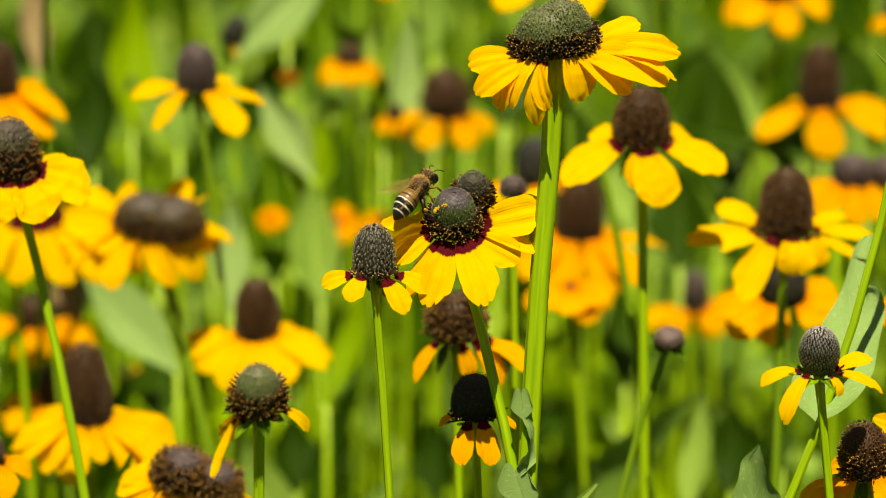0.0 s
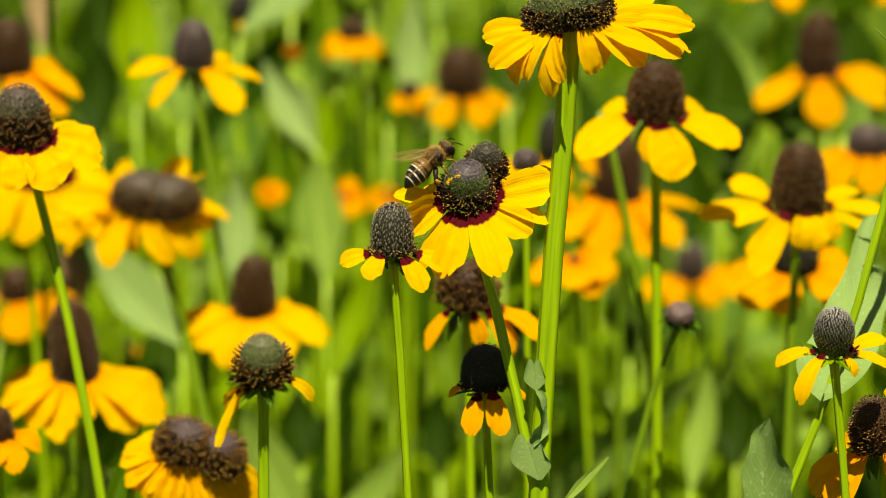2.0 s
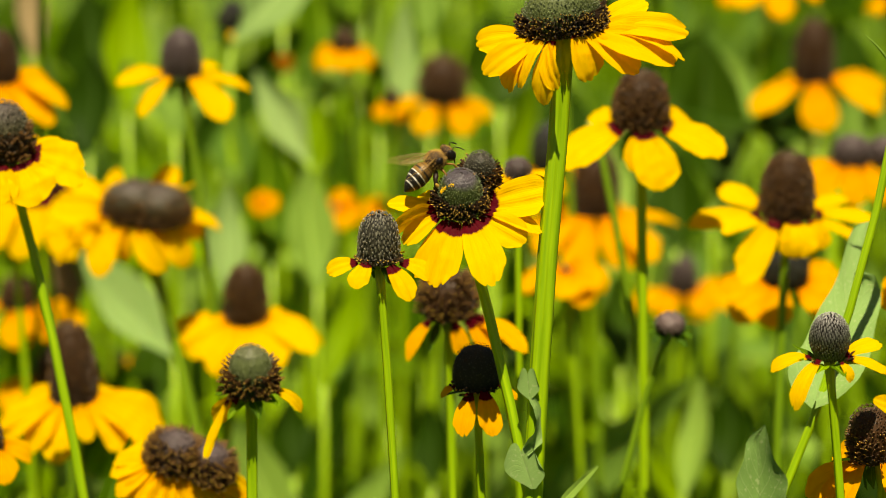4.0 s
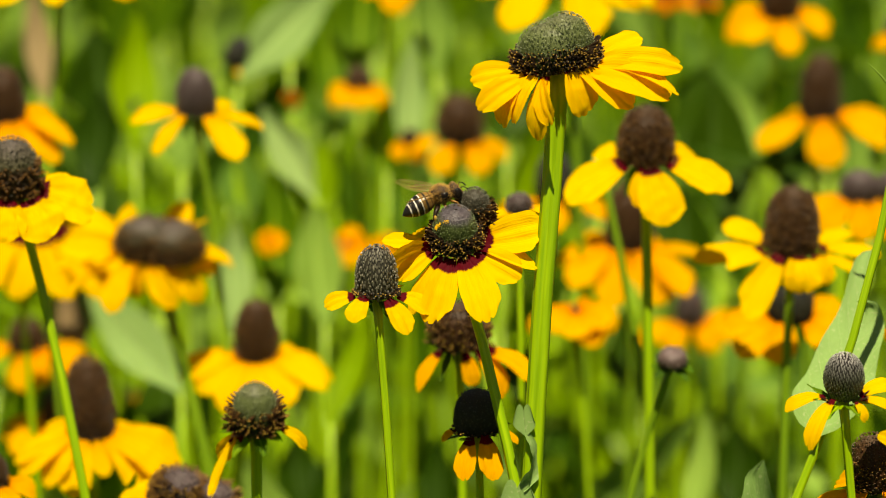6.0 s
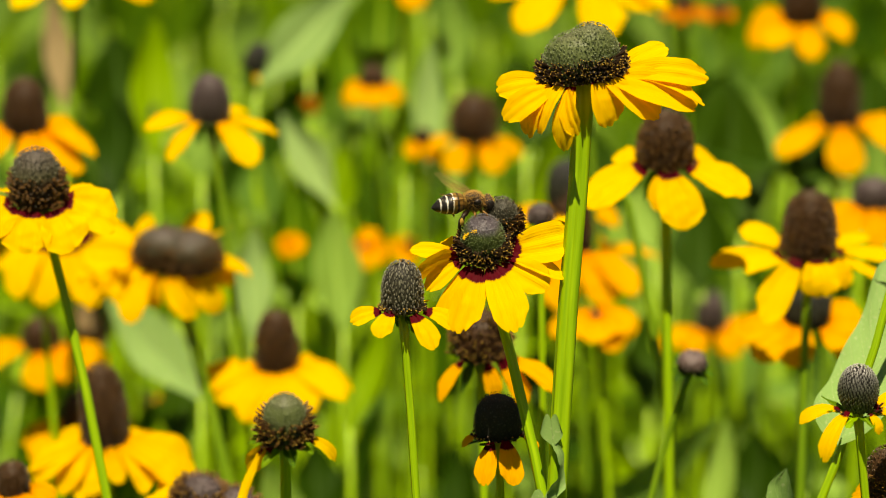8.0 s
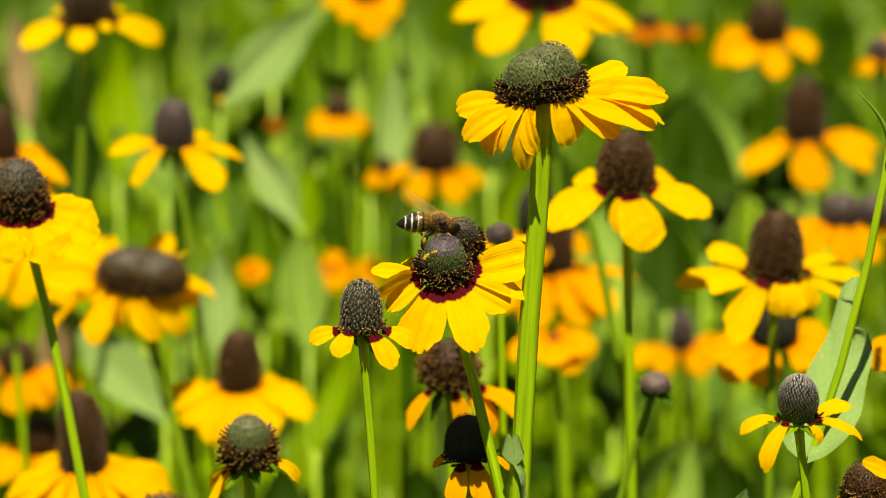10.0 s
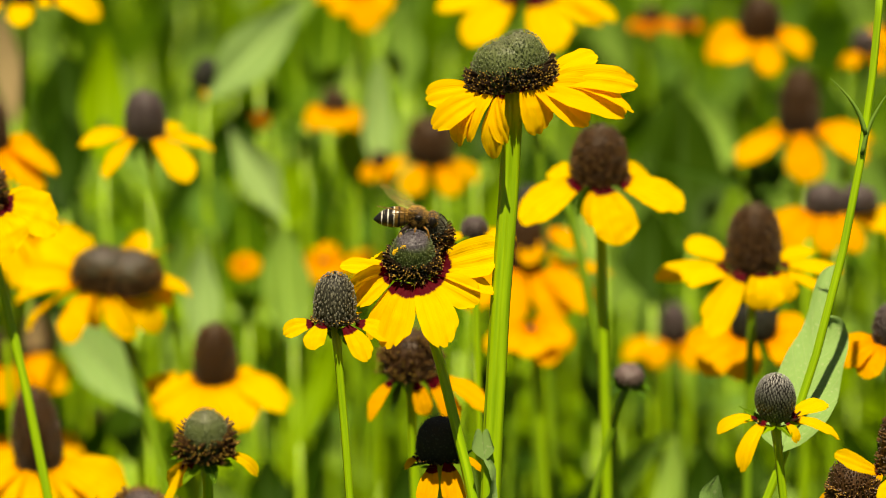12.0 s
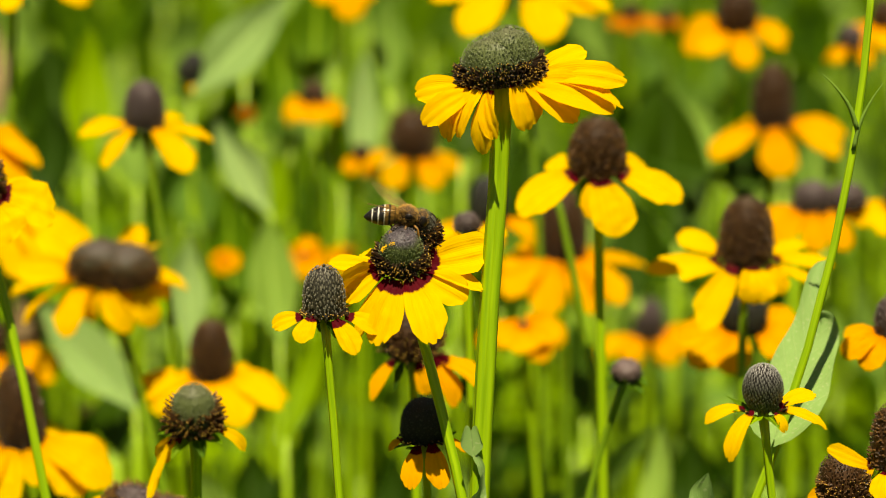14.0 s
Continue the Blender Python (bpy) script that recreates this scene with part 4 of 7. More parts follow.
coneflower('back_edge', (0.1653, 1.0859, 0.5921), (0.00468, 0.00468, 0.00975), fan(52, 7, 0.0121, 0.0085, -10, 30, 0.15, 0), 'brown', 'orange coneflower in the back rows', mark='orange', stem=(0.0009, 0), nod=8, seed=44)
coneflower('edge_mid', (0.1537, 0.9593, 0.5481), (0.00591, 0.00591, 0.01045), fan(53, 9, 0.013, 0.0088, -8, 30, 0.15, 0), 'brown', 'yellow coneflower with a full skirt of petals', stem=(0.0012, 0), nod=10, seed=45)
coneflower('dark_dot', (-0.0741, 1.0579, 0.5776), (0.004, 0.004, 0.01029), [(300, 0.0034, 0.0019, -30, 20)], 'black', 'spent black coneflower cone on a thin stem', stem=(0.0011, 0.12), lean=22, seed=46)
coneflower('rust_dot', (-0.0583, 1.1311, 0.559), (0.00102, 0.00102, 0.00143), fan(55, 5, 0.0052, 0.0042, -62, 20, 0.15, 0), 'brown', 'small rust-orange withered coneflower', mark='rust', stem=(0.0008, 0), nod=25, seed=47)
coneflower('low_left_edge', (-0.1204, 0.8033, 0.4962), (0.00444, 0.00444, 0.00889), fan(56, 8, 0.0092, 0.0065, -8, 35, 0.15, 0), 'brown', 'orange coneflower low in the field', mark='orange', stem=(0.0012, 0), nod=10, seed=48)
coneflower('behind_tall_brown', (-0.1237, 0.9685, 0.4745), (0.00534, 0.00534, 0.01246), fan(57, 8, 0.0151, 0.0096, -8, 35, 0.15, 0), 'brown', 'orange coneflower behind the column-like one', mark='orange', stem=(0.0015, 0), nod=8, seed=49)
coneflower('edge_low', (0.1132, 0.71, 0.5272), (0.00471, 0.00471, 0.01569), [(183, 0.0141, 0.0044, 42, 10, -50), (250, 0.0078, 0.0058, -20, 40), (300, 0.0092, 0.0059, -20, 30), (350, 0.0118, 0.0052, 0, 30), (90, 0.0078, 0.0052, 10, 30), (30, 0.0105, 0.0052, 10, 30)], 'brown', 'yellow coneflower with red base and tall brown cone', mark='yellow_small_mark', ring=(0.02, 0.85, 220, 0.00092, 'floret_brown'), stem=(0.001, 0.02), nod=4, seed=50)


# Leafy plants and grass ----------------------------------------------------
def leafy_plant(seed, height, material, leaf_length, leaf_width, count):
    """A stem with clasping leaves, at its root."""
    rng = random.Random(seed)
    plant = new("leafy_plant")
    bend = Vector((rng.uniform(-0.08, 0.08), rng.uniform(-0.05, 0.05), 0))
    at = lambda s: bend * s * s * height / 0.5 + Vector((0, 0, height * s))
    pts = [at(i / 10) for i in range(11)]
    verts, faces, uvs = tube(pts, [0.0022 - 0.0012 * i / 10 for i in range(11)], 8, 0.08)
    mesh_part("stem", verts, faces, MAT["stem"], plant, uvs=uvs)
    for i in range(count):
        s = 0.12 + 0.86 * (i + rng.uniform(0, 0.6)) / count
        size = (1.15 - 0.55 * s) * rng.uniform(0.75, 1.25)
        data = leaf_mesh(leaf_length * size, leaf_width * size, rng.uniform(20, 72), rng.uniform(15, 110), rng)
        m = Matrix.Translation(at(s)) @ pose(0, 0, 0, rng.uniform(-12, 12), 0, i * 137.5 + rng.uniform(-30, 30))
        verts, faces, uvs = moved(data, m)
        mesh_part("leaf", verts, faces, MAT[material], plant, uvs=uvs)
    return plant


EYE_Z = 0.70


def clear_height(x, y, tall, margin=0.03):
    """How tall foliage may be at this place without hiding the blooms behind it from someone standing before the field."""
    for hx, hy, hz, r in BLOOMS:
        if hy > y + 0.02:
            k = y / hy
            if abs(x - hx * k) < margin + r:
                tall = min(tall, EYE_Z + (hz - 0.022 - EYE_Z) * k)
    return tall


def foliage():
    rng = random.Random(11)
    kinds = [("leaf", 0.090, 0.028, 9, "green leafy stem among the flowers"), ("leaf_pale", 0.105, 0.036, 8, "bluish-green stem with broad clasping leaves"),
             ("leaf_bright", 0.095, 0.024, 10, "yellow-green leafy stem standing in full sun"), ("leaf", 0.13, 0.020, 9, "slender dark green leafy stem with narrow leaves"),
             ("leaf_pale", 0.12, 0.032, 9, "pale bluish leafy stem of a flower"), ("leaf_bright", 0.08, 0.030, 11, "bright green leafy stem with short leaves")]
    kinds += [("leaf_bright", 0.050, 0.016, 20, "yellow-green bushy stem with many small leaves"), ("leaf", 0.055, 0.018, 18, "dark green bushy stem with many small leaves"),
              ("leaf_pale", 0.058, 0.020, 17, "pale green bushy stem with many small leaves")]
    made = {}
    for i in range(400):
        y = rng.uniform(1.12, 1.7) if i < 200 else rng.uniform(1.4, 2.1) if i < 285 else rng.uniform(0.35, 0.80) if i < 320 else rng.uniform(0.98, 1.16)
        half = 0.16 * y + 0.10
        x = rng.uniform(-half, half)
        patch = noise.noise(Vector((x * 7, y * 3.5, 3.1)))
        if y > 0.84 and patch < -0.12:
            continue
        tall = rng.uniform(0.28, 0.50) if y < 1.15 else rng.uniform(0.38, 0.56)
        if i >= 320:
            tall = rng.uniform(0.38, 0.48)
        if y < 0.82:
            tall = rng.uniform(0.2, 0.36)
        tall = clear_height(x, y, tall)
        if tall < 0.15:
            continue
        tone = noise.noise(Vector((x * 9, y * 4, 8.7))) + rng.uniform(-0.25, 0.25) - 0.9 * x
        k = rng.choice((0, 3, 7, 7)) if tone < -0.05 else rng.choice((2, 5, 6, 6)) if tone < 0.22 else rng.choice((1, 4, 8, 8))
        k = rng.choice((6, 7, 8)) if i >= 320 else k
        mat, ll, lw, n, label = kinds[k]
        m = Matrix.Translation((x, y, -0.01)) @ pose(0, 0, 0, 0, 0, rng.uniform(0, 360)) @ Matrix.Diagonal((1, 1, tall / 0.5, 1))
        if k not in made:
            made[k] = tagged(leafy_plant(60 + k, 0.5, mat, ll, lw, n), label, "plant", "leafy stems")
            made[k].matrix_basis = m
        else:
            copy_thing(made[k], m).scale = (1, 1, tall / 0.5)


def grass():
    rng = random.Random(5)
    verts, faces, uvs = [], [], []
    for i in range(2600):
        y = rng.uniform(1.1, 2.4) if i < 2100 else rng.uniform(0.3, 0.84)
        half = 0.16 * y + 0.12
        x = rng.uniform(-half, half)
        if y > 0.84 and noise.noise(Vector((x * 11, y * 4, 5.3))) < 0.02:
            continue
        tall = min(clear_height(x, y, rng.uniform(0.25, 0.5) if y < 1.6 else rng.uniform(0.3, 0.57), 0.012), 0.3 if y < 0.84 else 1)
        if tall < 0.1:
            continue
        a, bend, w = rng.uniform(0, 6.28), rng.uniform(0.0, 0.30), rng.uniform(0.0010, 0.0045)
        dx, dy = math.cos(a), math.sin(a)
        k = len(verts)
        for j in range(5):
            s = j / 4
            half_w = w * (1 - 0.9 * s ** 2)
            cx, cy, cz = x + dx * bend * s * s, y + dy * bend * s * s, -0.02 + tall * s
            verts += [(cx - dy * half_w, cy + dx * half_w, cz), (cx, cy, cz + 0.3 * half_w), (cx + dy * half_w, cy - dx * half_w, cz)]
            uvs += [(0, s), (0.5, s), (1, s)]
        for j in range(4):
            b = k + 3 * j
            faces += [(b, b + 1, b + 4, b + 3), (b + 1, b + 2, b + 5, b + 4)]
    ob = mesh_part("grass", verts, faces, MAT["leaf_bright"], None, uvs=uvs)
    tagged(ob, "tangle of green grass blades and thin stems", "grass", kind="stuff")


def stalk(head, slope, radius, nodes):
    """A bare tall stalk with a few thread-like leaves."""
    plant = tagged(new("flower_stalk"), "tall green flower stalk with thin curling leaves", "plant")
    hx, hy, hz = head
    bend = lambda s: slope[0] * s + slope[1] * s * s if s < 0.14 else slope[0] * 0.14 + slope[1] * 0.0196 + (slope[0] + 0.28 * slope[1]) * 0.12 * (1 - math.exp((0.14 - s) / 0.12))
    root = Vector((hx - bend(hz), hy, 0))
    plant.location = root
    at = lambda s: Vector(head) - root - Vector((bend(s), 0, s))
    pts = [at(hz * (1 - (i / 20)) ** 1.4) for i in range(21)]
    verts, faces, uvs = tube(pts, [radius * (1.35 - 0.6 * i / 20) for i in range(21)], 24, 0.2)
    mesh_part("stem", verts, faces, MAT["stem"], plant, uvs=uvs)
    for s, side, length, rise, hook in nodes:
        p = at(s)
        pts = [p + Vector((side * length * (0.25 * k + 0.75 * k * k) * (1 - rise), -0.001 * k, length * (k * rise + 0.1 * k) - hook * length * k ** 4)) for k in [i / 9 for i in range(10)]]
        verts, faces, uvs = tube(pts, [0.0016 * (1.1 - k / 9) for k in range(10)], 6, 0.0, 0.45)
        mesh_part("leaf", verts, faces, MAT["leaf_pale"], plant, uvs=uvs)
    THINGS["stalk"] = (plant, root.copy(), hz)
    return plant


stalk((0.111, 0.7445, 0.6391), (0.03, 1.3), 0.00125, [(0.0385, -1, 0.020, 0.565, 0.0), (0.0435, 1, 0.021, 0.67, 0.0)])


def leaf_stem(key, base, tip, width, material, label, turn=0.0, cut=0.0, form="plain"):
    """A single stem with one broad upright leaf from base to tip. turn: degrees by which its face turns to the side; cut: the torn-off share."""
    rng = random.Random(int(abs(tip[0] * 9e4) + tip[2] * 1e4))
    base, tip = Vector(base), Vector(tip)
    root = Vector((base.x, base.y + 0.01, 0))
    plant = tagged(new("leaf_stem"), label, "plant", "single leaves")
    plant.location = root
    low = base - root
    pts = [low * Vector((s, s, s)) for s in (0, 0.35, 0.7, 0.9, 1.0)]
    verts, faces, uvs = tube(pts, [0.0018, 0.0016, 0.0014, 0.0012, 0.001], 8, 0.08)
    if form != "clasping":
        mesh_part("stem", verts, faces, MAT["stem"], plant, uvs=uvs)
    along = (tip - base)
    length = along.length
    ex = along.normalized()
    ez = (Matrix.Rotation(radians(turn), 3, ex) @ Vector((0, -1, 0.15))).normalized()
    ey = ez.cross(ex).normalized()
    ez = ex.cross(ey)
    m = Matrix((ex, ey, ez)).transposed().to_4x4()
    m.translation = low
    nu, nv = 12, 40
    verts, uvs, faces = [], [], []
    phase = rng.uniform(0, 6)
    tears = [rng.uniform(0.0, 1.0) for _ in range(nu + 1)]
    for j in range(nv + 1):
        v = j / nv
        half = width / 2 * (0.10 + 0.90 * math.sin(min(1, v / 0.48) * math.pi / 2) ** 1.3)
        half *= (1 - max(0, (v - 0.42) / 0.58) ** 1.7) if not cut else (1 - 0.5 * v ** 2.5)
        if form == "clasping":
            half = width / 2 * (math.sqrt(max(0.0, 1 - (1 - min(1, v / 0.18)) ** 2)) - 0.62 * max(0, (v - 0.18) / 0.82) ** 1.5) * (math.sqrt(max(0, 1 - ((v - 0.9) / 0.1) ** 2)) if v > 0.9 else 1)
        half += 0.0003
        bow = length * 0.10 * math.sin(v * math.pi * 0.8)
        for i in range(nu + 1):
            u = i / nu * 2 - 1
            vv = v - (cut * tears[i] * max(0, v - 0.6) / 0.4 if cut else 0)
            off = (0.08 if form == "clasping" else 0.30) * abs(u) * half + 0.035 * width * math.sin(v * 10 + phase + u) * abs(u) - bow + 0.004 * width * math.sin(u * 9 + v * 5)
            side = half * u
            if form == "clasping":
                vv = v - 0.04 * u * u * max(0, 1 - v / 0.22)
                off += 0.55 * half * abs(u) ** 2 * max(0, 1 - v / 0.30) + 0.06 * width * math.sin(v * 16) * abs(u) ** 3
                side += 0.10 * width * max(0, v - 0.75) / 0.25
                short = min(1.0, max(0.0, (-u - 0.02) / 0.16))
                vv -= v ** 4 * (0.27 + 0.03 * tears[i]) * short * short * (3 - 2 * short)
                off += 0.03 * width * noise.noise(Vector((u * 2.2, v * 7, phase)))
            if form == "curled":
                side *= (0.62 if u > 0 else 1.0) * (1 + 0.10 * math.sin(v * 23) * abs(u))
                off += (0.45 * half * u * u if u < 0 else 0.12 * half * u) * (0.4 + 0.6 * v)
                hook = max(0, v - 0.86) / 0.14
                side -= 0.16 * width * hook
                vv -= 0.035 * hook * hook
                off += 0.06 * width * hook
            verts.append(m @ Vector((length * vv, side, off)))
            uvs.append((i / nu, v))
    for j in range(nv):
        for i in range(nu):
            a = j * (nu + 1) + i
            faces.append((a, a + 1, a + nu + 2, a + nu + 1))
    mesh_part("leaf", verts, faces, MAT[material], plant, uvs=uvs)
    if form == "clasping":
        host, host_root, _ = THINGS["stalk"]
        leaf = plant.children[0]
        leaf.parent = host
        leaf.location = root - host_root
        leaf["label"] = label
        bpy.data.objects.remove(plant)
        return host
    if key:
        THINGS["leaf_" + key] = (plant, root.copy(), base.z)
    return plant


leaf_stem('LEAF', (0.0892, 0.7415, 0.5254), (0.1069, 0.7724, 0.5654), 0.0169, 'leaf_grey', 'broad torn grey-green leaf clasping a stalk', -24, 0.05, 'clasping')
leaf_stem('LF', (0.0709, 0.697, 0.4943), (0.0688, 0.703, 0.5285), 0.0153, 'leaf_grey', 'pointed grey-green leaf with a curled edge', -18, 0, 'curled')
leaf_stem('', (-0.0932, 0.7986, 0.4699), (-0.0825, 0.8037, 0.4989), 0.005, 'leaf', 'narrow upright green leaf blade', 10, 0)
leaf_stem('', (0.0247, 0.7202, 0.5013), (0.0358, 0.7222, 0.5125), 0.0019, 'leaf_pale', 'thin curved grass blade with dry tip', 10, 0)
leaf_stem('', (-0.088, 1.0018, 0.477), (-0.1193, 1.0082, 0.5132), 0.0175, 'leaf_grey', 'large bluish-green leaf leaning between stems', 15, 0)
leaf_stem('', (-0.0753, 1.0962, 0.5684), (-0.0408, 1.1022, 0.6035), 0.0188, 'leaf_sky', 'large pale green leaf at the back of the field', 0, 0)
leaf_stem('', (-0.0151, 1.0948, 0.5387), (-0.0138, 1.1028, 0.5836), 0.0109, 'leaf_sky', 'upright bluish leaf at the back of the field', 10, 0)
leaf_stem('', (-0.0474, 1.083, 0.5285), (-0.0672, 1.0885, 0.5595), 0.0147, 'leaf_sky', 'bluish leaf leaning among thin stems', -20, 0)
leaf_stem('', (-0.073, 1.0378, 0.4894), (-0.0727, 1.0445, 0.5268), 0.0132, 'leaf_sky', 'bluish upright leaf among thin stems', 20, 0)
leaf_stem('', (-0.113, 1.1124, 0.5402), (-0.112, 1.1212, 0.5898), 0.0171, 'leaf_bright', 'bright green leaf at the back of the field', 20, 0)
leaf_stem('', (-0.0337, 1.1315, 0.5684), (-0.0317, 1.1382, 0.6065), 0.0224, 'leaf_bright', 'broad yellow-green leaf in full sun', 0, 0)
leaf_stem('', (0.0759, 0.9756, 0.4358), (0.0807, 0.9824, 0.4748), 0.0108, 'leaf_pale', 'pale green upright leaf among the stems', -35, 0)
leaf_stem('', (-0.1248, 1.0271, 0.4819), (-0.129, 1.0319, 0.5088), 0.0113, 'leaf_dry', 'withered brown leaf on a dry stem', 0, 0)
leaf_stem('', (-0.1471, 1.131, 0.5561), (-0.1528, 1.1385, 0.5982), 0.0102, 'leaf_dry', 'withered brown leaf at the back', 0, 0)
leaf_stem('', (-0.0399, 1.016, 0.4634), (-0.0287, 1.0225, 0.5002), 0.0112, 'leaf_bright', 'bright green leaf leaning among stems', -30, 0)
leaf_stem('', (0.1454, 1.0825, 0.5167), (0.1434, 1.0901, 0.5593), 0.0178, 'leaf_pale', 'pale leaf behind the blooms', 10, 0)
leaf_stem('', (0.1283, 1.0301, 0.5425), (0.075, 1.0325, 0.555), 0.003, 'leaf', 'thin arching stem across the field', 0, 0)
leaf_stem('', (0.0126, 1.0276, 0.4916), (0.0088, 1.0319, 0.5156), 0.0094, 'leaf_bright', 'green leaf between two flower stems', 0, 0)
# Dark leaves put where there is only shade between the plants.
leaf_stem('', (0.0964, 1.1112, 0.5125), (0.0958, 1.1207, 0.5662), 0.0309, 'leaf_gap_shade', 'dark leaf standing in for shade between stems', 25, 0)
leaf_stem('', (0.0888, 1.13, 0.5301), (0.0916, 1.1368, 0.5684), 0.0244, 'leaf_gap_shade', 'dark leaf standing in for shade between stems', -30, 0)
leaf_stem('', (0.0443, 1.0825, 0.5172), (0.0437, 1.089, 0.5539), 0.0234, 'leaf_gap_shade', 'dark leaf standing in for shade between stems', 20, 0)
leaf_stem('', (0.0809, 1.0817, 0.4974), (0.0797, 1.0877, 0.5314), 0.0234, 'leaf_gap_shade', 'dark leaf standing in for shade between stems', -25, 0)
leaf_stem('', (-0.1214, 1.1126, 0.546), (-0.1266, 1.1193, 0.5837), 0.0307, 'leaf_gap_shade', 'dark leaf standing in for shade between stems', 30, 0)
leaf_stem('', (-0.125, 1.0944, 0.5286), (-0.1261, 1.1009, 0.5657), 0.0203, 'leaf_gap_shade', 'dark leaf standing in for shade between stems', -30, 0)
leaf_stem('', (0.0195, 1.1125, 0.5426), (0.0173, 1.1184, 0.5763), 0.0274, 'leaf_gap_shade', 'dark leaf standing in for shade between stems', 25, 0)
leaf_stem('', (-0.0515, 1.0506, 0.4237), (-0.0532, 1.0553, 0.4504), 0.0184, 'leaf_gap_shade', 'dark leaf standing in for shade between stems', 30, 0)
leaf_stem('', (0.0978, 1.0506, 0.4244), (0.0969, 1.0559, 0.4549), 0.0184, 'leaf_gap_shade', 'dark leaf standing in for shade between stems', -35, 0)
leaf_stem('', (0.1142, 1.051, 0.4324), (0.1146, 1.0554, 0.4572), 0.0114, 'leaf_gap_shade', 'dark leaf standing in for shade between stems', 25, 0)
leaf_stem('', (0.0248, 1.0524, 0.4613), (0.0234, 1.0565, 0.4842), 0.016, 'leaf_gap_shade', 'dark leaf standing in for shade between stems', -25, 0)
leaf_stem('', (-0.0934, 1.0499, 0.4097), (-0.0965, 1.0545, 0.4356), 0.0184, 'leaf_gap_shade', 'dark leaf standing in for shade between stems', 30, 0)
leaf_stem('', (-0.099, 1.0518, 0.4492), (-0.0981, 1.0562, 0.4738), 0.0207, 'leaf_gap_shade', 'dark leaf standing in for shade between stems', -20, 0)
leaf_stem('', (0.0605, 1.0524, 0.4615), (0.0595, 1.0581, 0.4939), 0.0137, 'leaf_gap_shade', 'dark leaf standing in for shade between stems', 25, 0)
leaf_stem('', (-0.004, 1.0504, 0.42), (-0.0061, 1.0555, 0.4487), 0.0137, 'leaf_gap_shade', 'dark leaf standing in for shade between stems', -30, 0)
leaf_stem('', (0.1428, 1.1304, 0.5406), (0.1448, 1.1361, 0.5728), 0.0278, 'leaf_gap_shade', 'dark leaf standing in for shade between stems', 30, 0)
leaf_stem('', (0.1204, 1.1118, 0.5269), (0.1193, 1.1164, 0.5526), 0.0206, 'leaf_gap_shade', 'dark leaf standing in for shade between stems', -20, 0)
leaf_stem('', (0.0688, 1.0503, 0.4183), (0.0677, 1.0544, 0.4413), 0.0137, 'leaf_gap_shade', 'dark leaf standing in for shade between stems', 30, 0)
# Leaves in brighter and paler colours for this part of the field.
leaf_stem('', (-0.0604, 1.0814, 0.492), (-0.0622, 1.0892, 0.5367), 0.0197, 'leaf_bright', 'bright yellow-green leaf between the blooms', 10, 0)
leaf_stem('', (-0.044, 1.07, 0.4862), (-0.0479, 1.0774, 0.5285), 0.0176, 'leaf_pale', 'pale green leaf between the blooms', 15, 0)
leaf_stem('', (-0.0509, 1.094, 0.5179), (-0.0448, 1.0991, 0.5472), 0.0159, 'leaf_bright', 'bright yellow-green leaf between the blooms', -10, 0)
leaf_stem('', (-0.0728, 1.094, 0.518), (-0.0757, 1.0984, 0.5434), 0.0159, 'leaf_pale', 'pale green leaf between the blooms', 0, 0)
leaf_stem('', (-0.0961, 1.1121, 0.5334), (-0.1, 1.1174, 0.5632), 0.0182, 'leaf_pale', 'pale green leaf between the blooms', 10, 0)
leaf_stem('', (-0.0055, 1.112, 0.5311), (-0.0073, 1.1176, 0.5628), 0.0161, 'leaf_pale', 'pale green leaf between the blooms', 10, 0)
leaf_stem('', (-0.0424, 1.131, 0.5552), (-0.0463, 1.1374, 0.5914), 0.0163, 'leaf_bright', 'bright yellow-green leaf between the blooms', 10, 0)
leaf_stem('', (-0.0056, 1.1314, 0.5652), (-0.0075, 1.1374, 0.5994), 0.0142, 'leaf_pale', 'pale green leaf between the blooms', -10, 0)
leaf_stem('', (-0.0585, 1.1316, 0.5716), (-0.0539, 1.1376, 0.6056), 0.0142, 'leaf_bright', 'bright yellow-green leaf between the blooms', 15, 0)
leaf_stem('', (-0.0234, 1.118, 0.5323), (-0.0248, 1.1229, 0.5602), 0.0122, 'leaf_bright', 'bright yellow-green leaf between the blooms', -15, 0)
leaf_stem('', (-0.1397, 1.1299, 0.4659), (-0.1368, 1.1399, 0.4819), 0.0087, 'leaf_brown', 'withered brown leaf between green stems', 10, 0)
leaf_stem('', (-0.1091, 1.1299, 0.4331), (-0.1176, 1.1399, 0.4564), 0.0124, 'leaf_brown', 'withered brown leaf low in the shade', -15, 0)
leaf_stem('', (-0.1248, 1.1299, 0.4288), (-0.1213, 1.1399, 0.4500), 0.0091, 'leaf_brown', 'withered brown leaf low in the shade', 20, 0)
leaf_stem('', (-0.0997, 1.1299, 0.4352), (-0.1035, 1.1399, 0.4500), 0.0062, 'leaf_brown', 'dry curled leaf on a dead stem', 0, 0)
leaf_stem('', (0.0629, 1.0601, 0.5145), (0.0551, 1.0701, 0.5373), 0.0091, 'leaf_pale', 'pale green leaf behind a yellow bloom', -10, 0)


